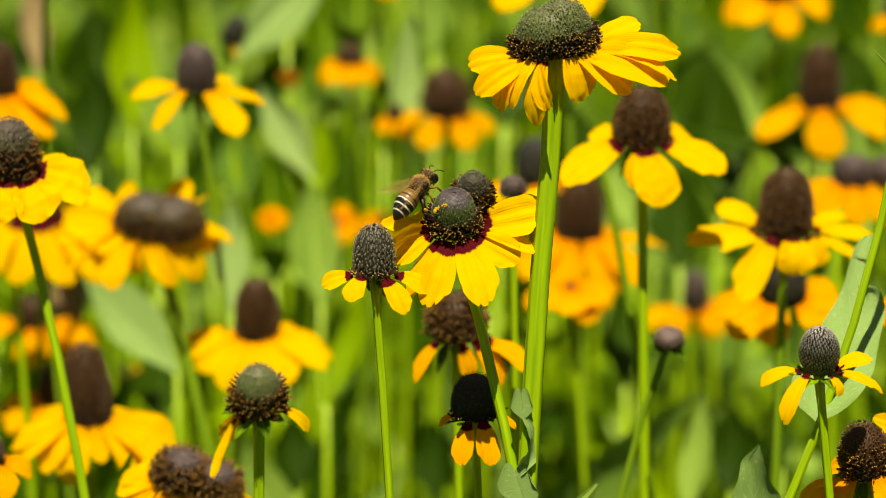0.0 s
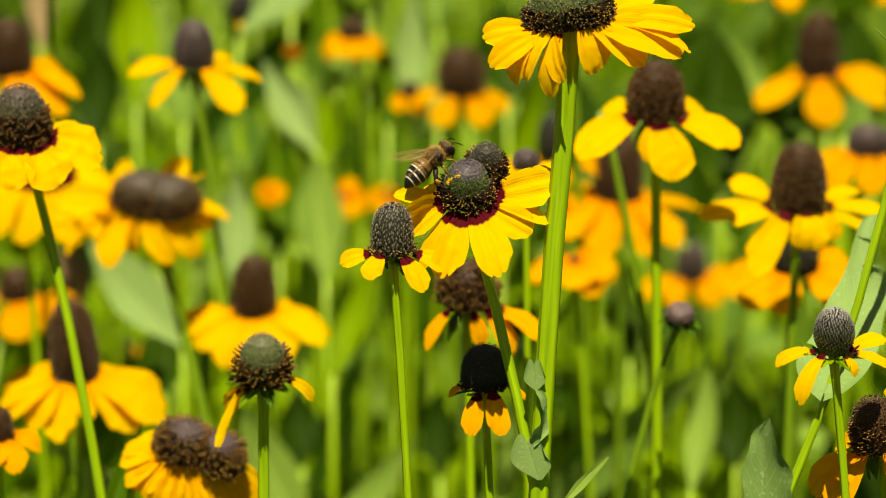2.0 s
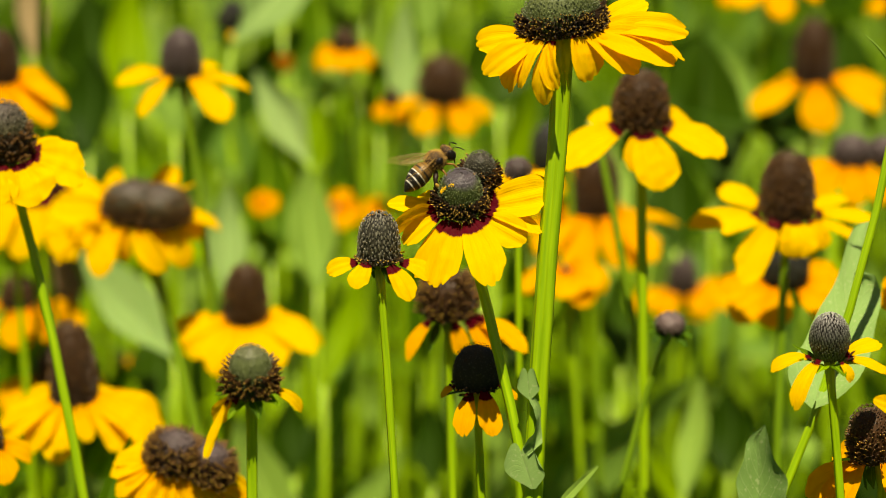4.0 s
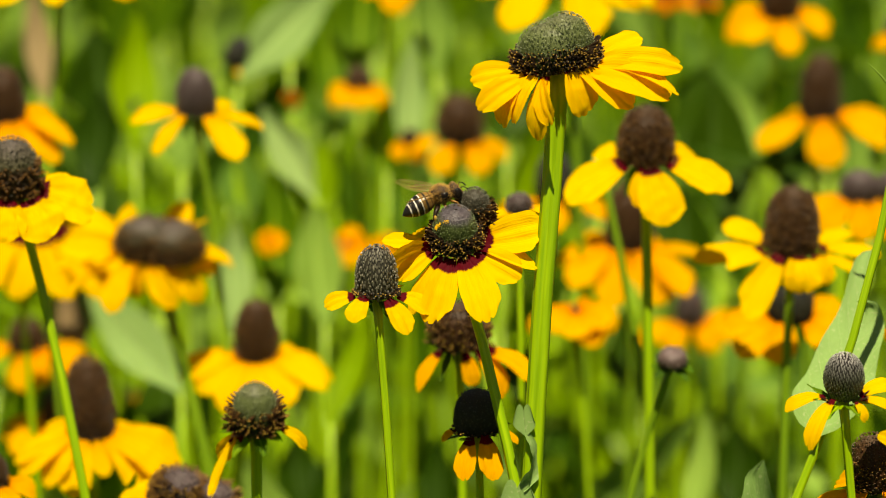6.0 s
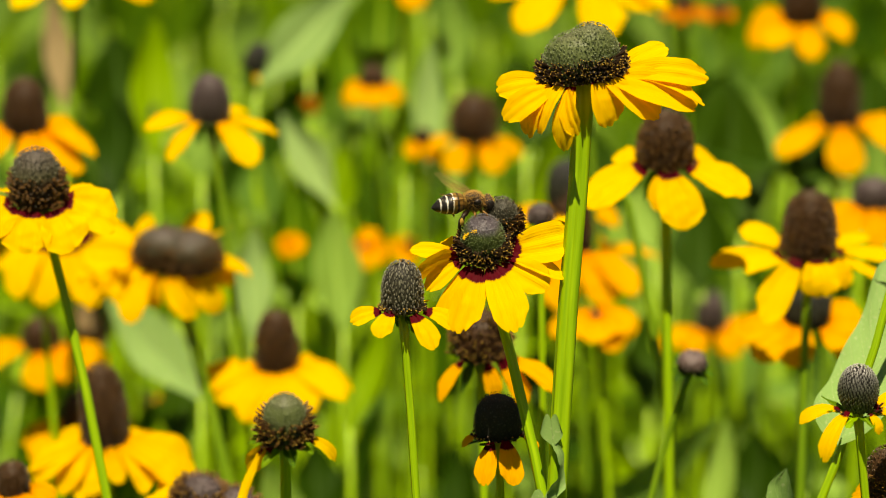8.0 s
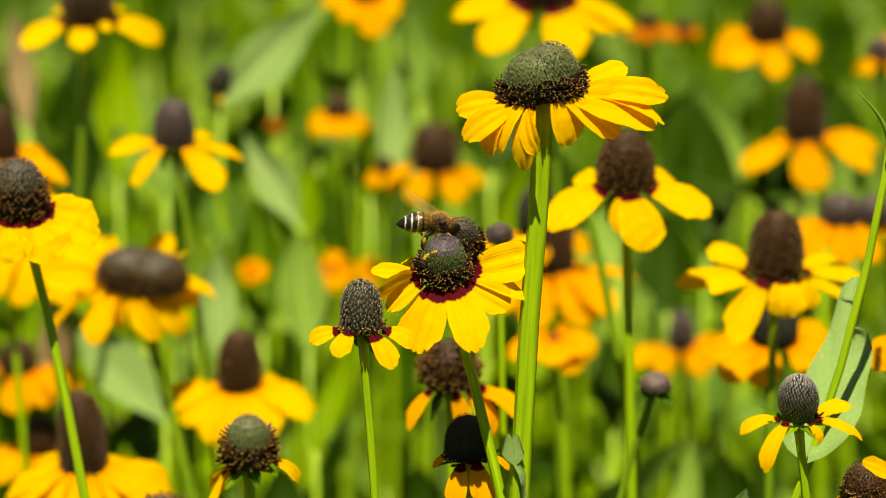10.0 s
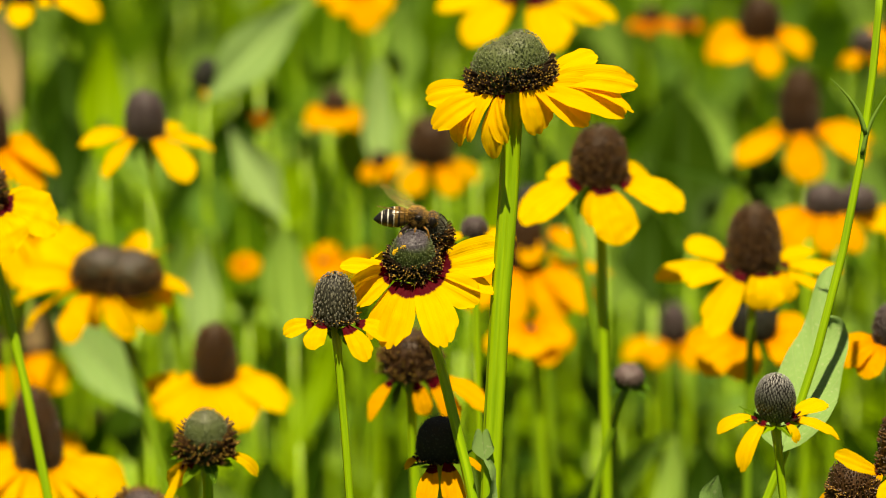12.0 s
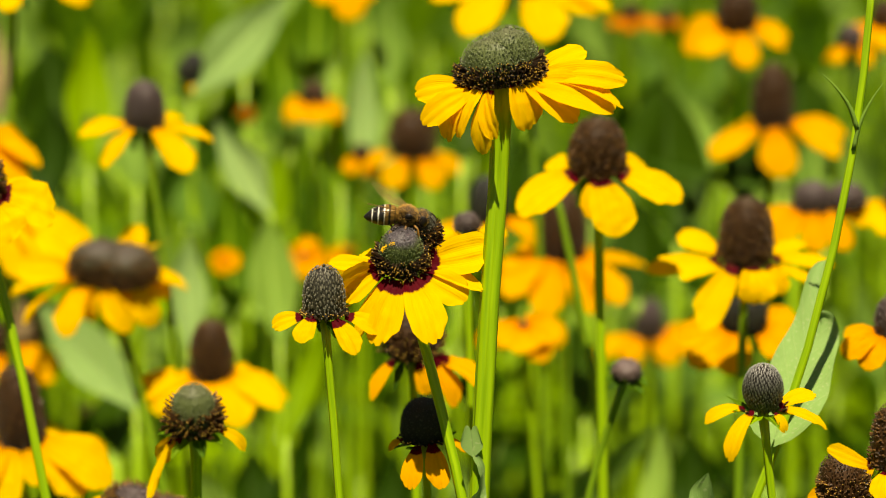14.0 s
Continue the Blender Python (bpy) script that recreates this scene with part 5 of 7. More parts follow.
def bare_stem(points, radius, label):
    """A leaning stem whose bloom hides behind another one."""
    top = [Vector(p) for p in points]
    root = Vector((top[-1].x + 0.02, top[-1].y + 0.01, 0))
    plant = tagged(new("bare_stem"), label, "plant", "single stems")
    plant.location = root
    pts = [p - root for p in top] + [Vector((-0.006, -0.003, 0.25)), Vector((0, 0, 0))]
    verts, faces, uvs = tube(pts, [radius * (1 + 0.08 * i) for i in range(len(pts))], 16, 0.2)
    mesh_part("stem", verts, faces, MAT["stem_dark"], plant, uvs=uvs)


bare_stem([(0.0406, 0.8851, 0.5712), (0.0445, 0.8851, 0.5599), (0.0480, 0.8851, 0.5436), (0.0511, 0.8851, 0.5272), (0.0543, 0.8851, 0.5107), (0.0568, 0.8851, 0.4940), (0.0583, 0.8851, 0.4736)], 0.0010, 'thin dark green leaning flower stem')


def curled_leaf(plant, points, widths, twists):
    """A small crumpled leaf along a stem, as a twisted ribbon."""
    verts, uvs, faces = [], [], []
    n, nu = 24, 6
    for j in range(n + 1):
        s = j / n * (len(points) - 1)
        k = min(int(s), len(points) - 2)
        f = s - k
        p = Vector(points[k]).lerp(Vector(points[k + 1]), f)
        w = widths[k] * (1 - f) + widths[k + 1] * f
        a = radians(twists[k] * (1 - f) + twists[k + 1] * f)
        for i in range(nu + 1):
            u = i / nu * 2 - 1
            verts.append(p + Vector((math.cos(a) * u * w, -math.sin(a) * u * w - 0.4 * w * u * u, 0.15 * w * math.sin(5 * u + j))))
            uvs.append((i / nu, j / n))
    for j in range(n):
        for i in range(nu):
            b = j * (nu + 1) + i
            faces.append((b, b + 1, b + nu + 2, b + nu + 1))
    mesh_part("leaf", verts, faces, MAT["leaf_grey"], plant, "small curled grey-green leaf", uvs=uvs)


curled_leaf(THINGS['bee_bloom'][0], [Vector(p) - THINGS['bee_bloom'][1] for p in [(0.0176, 0.7290, 0.5135), (0.0196, 0.7286, 0.5165), (0.0205, 0.7284, 0.5195), (0.0207, 0.7284, 0.5225), (0.0203, 0.7284, 0.5250), (0.0190, 0.7284, 0.5276)]], (0.0010, 0.0022, 0.0018, 0.0014, 0.0012, 0.0008), (50, -20, -60, -70, -40, -10))


def heart_leaf(plant, foot, width, height, lean):
    """A small leaf blade with two round lobes at its upper end, cupped to the front."""
    verts, uvs, faces = [], [], []
    n = 18
    for j in range(n + 1):
        v = j / n
        for i in range(n + 1):
            u = i / n * 2 - 1
            half = width / 2 * (0.12 + 0.88 * math.sin(min(1, v / 0.72) * math.pi / 2) ** 1.2) * (1 - 0.10 * max(0, v - 0.75) / 0.25)
            z = height * v * (0.80 + 0.20 * math.sin(math.pi * min(1.0, abs(u) * 1.05) ** 0.8) - 0.9 * max(0.0, abs(u) - 0.5) ** 2)
            verts.append(Vector(foot) + Vector((half * u + lean * v, -0.0016 * abs(u) ** 1.6 * v + 0.0008 * v, z)))
            uvs.append((i / n, v))
    for j in range(n):
        for i in range(n):
            b = j * (n + 1) + i
            faces.append((b, b + 1, b + n + 2, b + n + 1))
    mesh_part("leaf", verts, faces, MAT["leaf_grey"], plant, "small heart-shaped grey-green leaf", uvs=uvs)


heart_leaf(THINGS['bee_bloom'][0], Vector((0.0186, 0.7282, 0.5270)) - THINGS['bee_bloom'][1], 0.0053, 0.0076, -0.0006)
heart_leaf(THINGS['bee_bloom'][0], Vector((0.0196, 0.7278, 0.5052)) - THINGS['bee_bloom'][1], 0.0092, 0.0112, -0.0030)


def far_leaves():
    """Broad single leaves deeper in the field."""
    rng = random.Random(23)
    kinds = [("leaf_bright", "broad yellow-green leaf deep in the field"), ("leaf_pale", "broad pale green leaf deep in the field"),
             ("leaf", "broad dark green leaf deep in the field")]
    for i in range(320):
        y = rng.uniform(1.2, 1.9) if i < 250 else rng.uniform(1.0, 1.15)
        x = rng.uniform(-0.17, 0.17) * y
        tall = clear_height(x, y, rng.uniform(0.36, 0.47) if y < 1.2 else rng.uniform(0.40, 0.57 if y < 1.5 else 0.60), 0.02)
        if tall < 0.25:
            continue
        length = rng.uniform(0.035, 0.085)
        mat, label = kinds[rng.choice((0, 0, 1, 1, 1, 2))]
        lean = rng.uniform(-0.9, 0.9) * length
        leaf_stem("", (x - lean, y, tall - length * 0.9), (x, y - 0.01, tall), rng.uniform(0.008, 0.019), mat, label, rng.uniform(-40, 40))


def meadow():
    """The field goes on all round: blades and leaves too many to count."""
    rng = random.Random(41)
    verts, faces, uvs = [], [], []
    for i in range(52000):
        reach = 1.0 if i < 24000 else 2.6
        x, y = rng.uniform(-4.5, 4.5) * reach, 1.75 + rng.uniform(-4.75, 4.75) * reach
        if 0.3 < y < 2.15 and abs(x) < 0.16 * y + 0.12:
            continue
        if math.hypot(x, y) < 0.28:
            continue
        tall = rng.uniform(0.25, 0.55) if y > 2.5 else rng.uniform(0.2, 0.5)
        if -0.4 < y < 0.3 and abs(x) < 0.4:
            tall = rng.uniform(0.15, 0.3)
        a, bend, w = rng.uniform(0, 6.28), rng.uniform(0.02, 0.18), rng.uniform(0.003, 0.014) * (1 if reach == 1 else 2.2)
        dx, dy = math.cos(a), math.sin(a)
        k = len(verts)
        for j in range(4):
            s = j / 3
            half_w = w * (0.35, 1.0, 0.8, 0.08)[j]
            cx, cy, cz = x + dx * bend * s * s, y + dy * bend * s * s, -0.02 + tall * s
            verts += [(cx - dy * half_w, cy + dx * half_w, cz), (cx, cy, cz - 0.3 * half_w), (cx + dy * half_w, cy - dx * half_w, cz)]
            uvs += [(0, s), (0.5, s), (1, s)]
        for j in range(3):
            q = k + 3 * j
            faces += [(q, q + 1, q + 4, q + 3), (q + 1, q + 2, q + 5, q + 4)]
    ob = mesh_part("meadow", verts, faces, MAT["leaf_mid"], None, uvs=uvs)
    tagged(ob, "dense green meadow of leaves and stems all round", "grass", kind="stuff")


far_leaves()
foliage()
grass()
meadow()


# Bee -----------------------------------------------------------------------
def bee_materials():
    m, nt, bsdf, out = shader("bee_abdomen")
    tc = nt.nodes.new("ShaderNodeTexCoord")
    sep = nt.nodes.new("ShaderNodeSeparateXYZ")
    nt.links.new(tc.outputs["UV"], sep.inputs[0])
    fuzz = noise_tex(nt, tc.outputs["Object"], 1800.0)
    v = math_node(nt, "ADD", sep.outputs[1], math_node(nt, "MULTIPLY", math_node(nt, "SUBTRACT", fuzz, 0.5), 0.035))
    black, white, amber = (0.012, 0.009, 0.007), (0.62, 0.59, 0.52), (0.21, 0.115, 0.025)
    stops = [(0.0, black), (0.205, black), (0.22, white), (0.238, white), (0.255, black), (0.375, black), (0.39, white), (0.41, white), (0.43, black),
             (0.54, black), (0.56, white), (0.572, white), (0.59, amber), (0.66, amber), (0.69, black), (0.72, black), (0.75, amber), (0.83, amber), (0.85, (0.05, 0.028, 0.012)), (0.88, amber), (1.0, amber)]
    nt.links.new(ramp(nt, v, stops), bsdf.inputs["Base Color"])
    bsdf.inputs["Roughness"].default_value = 0.38
    bump(nt, fuzz, bsdf, 0.4, 0.0001)
    MAT["bee_abdomen"] = m
    MAT["bee_fuzz"] = plain("bee_fuzz", (0.62, 0.38, 0.10), (0.20, 0.10, 0.022), 900, 0.85)
    MAT["bee_pale"] = plain("bee_pale_hair", (0.5, 0.45, 0.33), (0.3, 0.26, 0.18), 900, 0.85)
    MAT["bee_thorax"] = plain("bee_thorax", (0.07, 0.04, 0.02), (0.025, 0.015, 0.01), 900, 0.7)
    MAT["bee_amber_leg"] = plain("bee_amber_leg", (0.36, 0.17, 0.025), (0.07, 0.032, 0.008), 900, 0.45)
    MAT["bee_black"] = plain("bee_black", (0.018, 0.012, 0.010), (0.006, 0.005, 0.005), 900, 0.28)
    MAT["bee_leg"] = plain("bee_leg", (0.028, 0.014, 0.007), (0.008, 0.005, 0.004), 900, 0.4)
    m, nt, bsdf, out = shader("bee_wing")
    bsdf.inputs["Base Color"].default_value = (0.55, 0.38, 0.14, 1)
    bsdf.inputs["Roughness"].default_value = 0.25
    clear = nt.nodes.new("ShaderNodeBsdfTransparent")
    clear.inputs["Color"].default_value = (0.95, 0.91, 0.82, 1)
    tc = nt.nodes.new("ShaderNodeTexCoord")
    cell = noise_tex(nt, tc.outputs["Object"], 700.0)
    mixer = nt.nodes.new("ShaderNodeMixShader")
    nt.links.new(math_node(nt, "ADD", math_node(nt, "MULTIPLY", cell, 0.16), 0.05), mixer.inputs[0])
    nt.links.new(clear.outputs[0], mixer.inputs[1])
    nt.links.new(bsdf.outputs[0], mixer.inputs[2])
    nt.links.new(mixer.outputs[0], out.inputs["Surface"])
    MAT["bee_wing"] = m
    MAT["bee_vein"] = plain("bee_vein", (0.26, 0.15, 0.05), (0.14, 0.08, 0.03), 900, 0.4)


def turned(profile, sides=24, squash=(1.0, 1.0), droop=0.0):
    """A body turned about x: profile of (x, radius)."""
    verts, faces, uvs = [], [], []
    n = len(profile)
    for i, (x, r) in enumerate(profile):
        for k in range(sides):
            a = 2 * math.pi * k / sides
            verts.append(Vector((x, r * squash[0] * math.cos(a), r * squash[1] * math.sin(a) - droop * (x / 0.007) ** 2)))
            uvs.append((k / sides, i / (n - 1)))
    for i in range(n - 1):
        for k in range(sides):
            a, b = i * sides + k, i * sides + (k + 1) % sides
            faces.append((a, b, b + sides, a + sides))
    faces.append(tuple(range(sides)))
    faces.append(tuple(range((n - 1) * sides, n * sides)))
    return verts, faces, uvs


def ellipsoid(centre, radii, seg=16):
    prof = [(-math.cos(math.pi * (i + 0.15) / (seg + 0.3)), math.sin(math.pi * (i + 0.15) / (seg + 0.3))) for i in range(seg + 1)]
    verts, faces, uvs = turned(prof, 18)
    return [Vector((v.x * radii[0], v.y * radii[1], v.z * radii[2])) + Vector(centre) for v in verts], faces, uvs


def hairs(centre, radii, count, length, rng, squash=1.0):
    """Fine pointed hairs standing off an ellipsoid."""
    verts, faces = [], []
    for i in range(count):
        z = rng.uniform(-1, 1)
        a = rng.uniform(0, 6.283)
        r = math.sqrt(1 - z * z)
        n = Vector((r * math.cos(a), r * math.sin(a), z))
        p = Vector(centre) + Vector((n.x * radii[0], n.y * radii[1], n.z * radii[2]))
        d = (n + Vector((rng.uniform(-0.5, 0.3), rng.uniform(-0.4, 0.4), rng.uniform(-0.4, 0.4)))).normalized()
        s = n.orthogonal().normalized() * 0.00004
        t = n.cross(s)
        k = len(verts)
        verts += [p + s, p - 0.5 * s + 0.87 * t, p - 0.5 * s - 0.87 * t, p + d * length * rng.uniform(0.5, 1.2)]
        faces += [(k, k + 1, k + 3), (k + 1, k + 2, k + 3), (k + 2, k, k + 3)]
    return verts, faces


def wing_mesh(length, width):
    nu, nv = 8, 16
    verts, faces, uvs = [], [], []
    for j in range(nv + 1):
        v = j / nv
        w = width * (0.10 + 0.90 * math.sin(min(1.0, v * 1.05 + 0.02) ** 0.85 * math.pi * 0.93) ** 0.75)
        for i in range(nu + 1):
            u = i / nu
            verts.append(Vector((-length * v - 0.1 * width * math.sin(u * 3.14), -w * (u - 0.25), 0.05 * width * math.sin(u * 9) + 0.06 * length * v * v)))
            uvs.append((u, v))
    for j in range(nv):
        for i in range(nu):
            a = j * (nu + 1) + i
            faces.append((a, a + 1, a + nu + 2, a + nu + 1))
    return verts, faces, uvs


def honeybee():
    bee_materials()
    rng = random.Random(77)
    bee = tagged(new("honeybee"), "honeybee with white-banded dark abdomen feeding on the cone", "bee")
    prof = []
    for i in range(41):
        v = i / 40
        r = 0.00245 * (math.sin(min(1, v / 0.62) * math.pi / 2) ** 0.72) * (1 - 0.5 * max(0, (v - 0.62) / 0.38) ** 2)
        seg = (v * 5.6) % 1.0
        r *= 1.0 + 0.05 * (seg - 0.5)
        prof.append((-0.0073 + 0.0080 * v, max(0.00015, r)))
    verts, faces, uvs = turned(prof, 28, (1.0, 0.95), 0.0009)
    abdomen = mesh_part("abdomen", verts, faces, MAT["bee_abdomen"], bee, "black abdomen with white hair bands", uvs=uvs)
    hv, hf = hairs((-0.0026, 0, -0.0002), (0.0036, 0.0022, 0.0020), 260, 0.0004, rng)
    mesh_part("body_hair", hv, hf, MAT["bee_pale"], abdomen, kind="stuff")
    verts, faces, uvs = ellipsoid((0.0022, 0, 0.0002), (0.0024, 0.0021, 0.0021))
    thorax = mesh_part("thorax", verts, faces, MAT["bee_thorax"], bee, "thorax with golden-brown fur", uvs=uvs)
    hv, hf = hairs((0.0022, 0, 0.0002), (0.0024, 0.0021, 0.0021), 1700, 0.00065, rng)
    mesh_part("fur", hv, hf, MAT["bee_fuzz"], thorax, kind="stuff")
    for side in (-1, 1):
        verts, faces, uvs = ellipsoid((0.0026, side * 0.0020, 0.0010), (0.0009, 0.00055, 0.0007), 10)
        mesh_part("wing_joint", verts, faces, MAT["bee_black"], thorax, "glossy dark plate at the wing's root", uvs=uvs)
    verts, faces, uvs = ellipsoid((0.0056, 0, -0.0005), (0.0013, 0.0019, 0.0018))
    head = mesh_part("head", verts, faces, MAT["bee_thorax"], bee, uvs=uvs)
    hv, hf = hairs((0.0056, 0, -0.0005), (0.0013, 0.0019, 0.0018), 420, 0.0005, rng)
    mesh_part("fur", hv, hf, MAT["bee_fuzz"], head, kind="stuff")
    for side in (-1, 1):
        verts, faces, uvs = ellipsoid((0.0058, side * 0.0015, -0.0004), (0.00095, 0.00075, 0.0014))
        mesh_part("eye", verts, faces, MAT["bee_black"], head, "glossy black eye", uvs=uvs)
        pts = [Vector((0.0063, side * 0.0004, -0.0002)), Vector((0.0070, side * 0.0010, 0.0005)), Vector((0.0078, side * 0.0014, -0.0004)), Vector((0.0084, side * 0.0016, -0.0016))]
        verts, faces, uvs = tube([p + Vector((0.0004, 0, 0)) for p in pts], [0.00013, 0.00012, 0.00014, 0.00012], 6)
        mesh_part("antenna", verts, faces, MAT["bee_black"], head, uvs=uvs)
    verts, faces, uvs = tube([Vector((0.0060, 0, -0.0020)), Vector((0.0062, 0, -0.0032)), Vector((0.0058, 0, -0.0042))], [0.0003, 0.00022, 0.0001], 6)
    mesh_part("tongue", verts, faces, MAT["bee_leg"], head, uvs=uvs)
    for side, up, spread in ((-1, 13, 20), (1, 22, -30)):
        for length, width, back, name in ((0.0092, 0.0027, 0, "forewing"), (0.0060, 0.0018, -9, "hindwing")):
            m = Matrix.Translation((0.0022, side * 0.0013, 0.0018)) @ pose(0, 0, 0, side * 35, up + back * 1.3, -side * abs(spread) * 0.7)
            verts, faces, uvs = moved(wing_mesh(length, width), m)
            wing = mesh_part(name, verts, faces, MAT["bee_wing"], bee, "clear amber-tinted wing", uvs=uvs)
            for k in (0.02, 0.35, 0.65):
                pts = [m @ Vector((-length * v, -width * (k - 0.25) * (0.2 + 0.8 * math.sin(min(1, v * 1.1) * 2.6)), 0.06 * length * v * v + 0.00005)) for v in [i / 8 * (0.95 - 0.3 * k) for i in range(9)]]
                verts, faces, uvs = tube(pts, [0.000032] * 9, 5)
                mesh_part("vein", verts, faces, MAT["bee_vein"], wing, uvs=uvs)
    for side in (-1, 1):
        for x, reach, back, size in ((0.0036, 0.0026, 0.0018, 0.00022), (0.0022, 0.0030, -0.0004, 0.00026), (0.0008, 0.0032, -0.0026, 0.00052)):
            hip = Vector((x, side * 0.0012, -0.0014))
            knee = hip + Vector((back * 0.6, side * reach * 0.6, -0.0002))
            ankle = knee + Vector((back * 0.3, side * 0.0004, -0.0026))
            toe = ankle + Vector((-back * 0.2 + 0.0003, side * 0.0003, -0.0016))
            pts = [hip, (hip + knee) / 2, knee, (knee + ankle) / 2, ankle, toe]
            verts, faces, uvs = tube(pts, [size, size * 1.3, size * 0.9, size * 1.35, size * 0.7, size * 0.35], 8)
            leg = mesh_part("leg", verts, faces, MAT["bee_leg" if x < 0.001 else "bee_amber_leg"], bee, uvs=uvs)
            if x < 0.001:
                c = (knee + ankle) / 2 + Vector((0, side * 0.0003, 0))
                verts, faces, uvs = ellipsoid(c, (0.0005, 0.0004, 0.0011), 8)
                mesh_part("pollen_basket", verts, faces, MAT["pollen"], leg, "orange pollen load", uvs=uvs)
    bee.scale = (1.07, 1.07, 1.07)
    THINGS["bee"] = (bee, Vector(), 1)


honeybee()


# What moves ------------------------------------------------------------------
def sway(key, rows):
    """Wind: the plant leans about its root so that its head goes sideways and up by so many millimetres."""
    plant, root, height = THINGS[key]
    return [(t, Matrix.Translation(root + Vector((0, 0, up / 1000))) @ pose(0, 0, 0, 0, math.degrees(math.atan(side / 1000 / height)), 0)) for t, side, up in rows]


def motions():
    walk(THINGS['tall'][0], sway('tall', [(0, -0.6, -0.5), (0.5, -0.5, -0.2), (1, 0.6, -0), (1.5, 0.6, -0), (2, 0.2, -0.2), (2.5, 1.5, -0), (3, 2.8, 0.4), (5.5, -1.3, 0.1), (6, -0.8, 0.4), (6.5, 0.9, 0.2), (7, 2.4, -0.1), (7.5, 1.7, -0.3), (8, 0.2, -0.3), (8.5, -0.7, -0.1), (9, 0.7, -0.2), (11.5, -1.9, 0.5), (12, -0.9, 0.9), (12.5, 0, 0.9), (13, -0.4, 0.6), (13.5, -1, 0.3), (14, -1.8, 0.6)]))
    walk(THINGS['bee_bloom'][0], sway('bee_bloom', [(0, -0.4, -0.3), (0.5, -0.7, 0.2), (1, 0.2, 0.4), (1.5, 0.5, 0.3), (2, 0.1, 0.2), (2.5, 1.2, 0), (3, 2.5, 0.4), (5.5, -1.2, 0), (6, -0.9, 0.3), (6.5, 0.7, 0.3), (7, 2.4, -0), (7.5, 1.7, -0.2), (8, 0.6, -0.4), (8.5, -0.7, -0.3), (9, 1, 0.1), (11.5, -1.3, -1.2), (12, -0.7, -0.7), (12.5, 0, -0.5), (13, -0.5, -0.9), (13.5, -0.9, -1.4), (14, -1.7, -1.2)]))
    walk(THINGS['small_grey'][0], sway('small_grey', [(0, -0.1, 1.3), (0.5, 0.6, 0.4), (1, -0.1, -1.1), (1.5, 0.7, -0.3), (2, 1.6, 0.2), (2.5, -0.3, 0.5), (3, 2.2, 0.4), (5.5, -1.1, 0.5), (6, -0.4, 1), (6.5, -0, 0.9), (7, 3.1, -0.7), (7.5, 1.5, -1.3), (8, 0.6, -0.9), (8.5, 0, -0.4), (9, 0.2, -0.5), (11.5, -1.1, -0.6), (12, 0, -0.4), (12.5, -0.7, 0.6), (13, 1.7, -0), (13.5, -0.6, 0.1), (14, -0.9, -0.1)]))
    walk(THINGS['grey_right'][0], sway('grey_right', [(0, -2.5, 1.3), (0.5, 0.2, 0.9), (1, 2.3, -0.8), (1.5, 1.1, -1.2), (2, -1.6, -0.5), (2.5, -2.2, 0), (3, 0.9, 0.3), (5.5, -2.1, -0.2), (6, 2.2, -0.8), (6.5, 2.1, 0.6), (7, 0.3, 1.5), (7.5, -0.4, 0.1), (8, 0.5, -1.8), (8.5, -0.9, -1.5), (9, -3.2, 0.5), (11.5, -5.1, -0), (12, -3.6, -1.1), (12.5, 2.3, -0.9), (13, 4.4, 0.8), (13.5, 0, 1), (14, -4.8, -0)]))
    walk(THINGS['dark_low'][0], sway('dark_low', [(0, -0.2, -1.5), (0.5, 0.3, -0.8), (1, 1, 0.2), (1.5, -1.5, 0.6), (2, -0.4, -0.8), (2.5, 1.4, 0.1), (3, -0.1, 1.5), (5.5, 0.6, 1.3), (6, -0.7, -0.5), (6.5, -0.8, 0.2), (7, 0.2, 1.2), (7.5, 0, -0.2), (8, -0.9, -0), (8.5, 0.3, -0.6), (9, 2.7, -0.5), (11.5, -2.6, -0), (12, 0.2, -2.2), (12.5, 2.2, -1), (13, 0.4, 0.1), (13.5, -2, 0.2), (14, -1.7, 1.1)]))
    walk(THINGS['ragged'][0], sway('ragged', [(0, 2.3, -0), (0.5, 0.9, -1.3), (1, -0.9, -1.3), (1.5, -0.3, -0), (2, 0.6, 0.9), (2.5, 0.3, 1), (3, -0.2, 0.7), (5.5, 1.6, 0.5), (6, 0.7, 0.3), (6.5, 0, 0.1), (7, -0.6, 0.2), (7.5, 0, -0.3), (8, 2.4, -0.5), (8.5, 3.9, -1.3), (9, 5.3, -1.6), (11.5, -2.3, 1.3), (12, -0.5, -0.8), (12.5, -0.2, -1.5), (13, -0.3, -0.2), (13.5, -1.5, 2.6), (14, -1.7, 3.7)]))
    walk(THINGS['low_twin'][0], sway('low_twin', [(0, 1.7, -0.1), (0.5, 0.8, -1.4), (1, -0.4, -1.4), (1.5, -0.1, -0.1), (2, 0, 0.7), (2.5, -0.2, 0.9), (3, -0.3, 0.8), (5.5, 1, 0.4), (6, 0.1, -0), (6.5, 0.1, -0), (7, 0.1, -0), (7.5, 0.1, -0), (8, 0.1, -0), (8.5, 0.1, -0), (9, 0.1, -0), (11.5, 0.1, -0), (12, 0.1, -0), (12.5, 0.1, -0), (13, 0.1, -0), (13.5, 0.1, -0), (14, 0.1, -0)]))
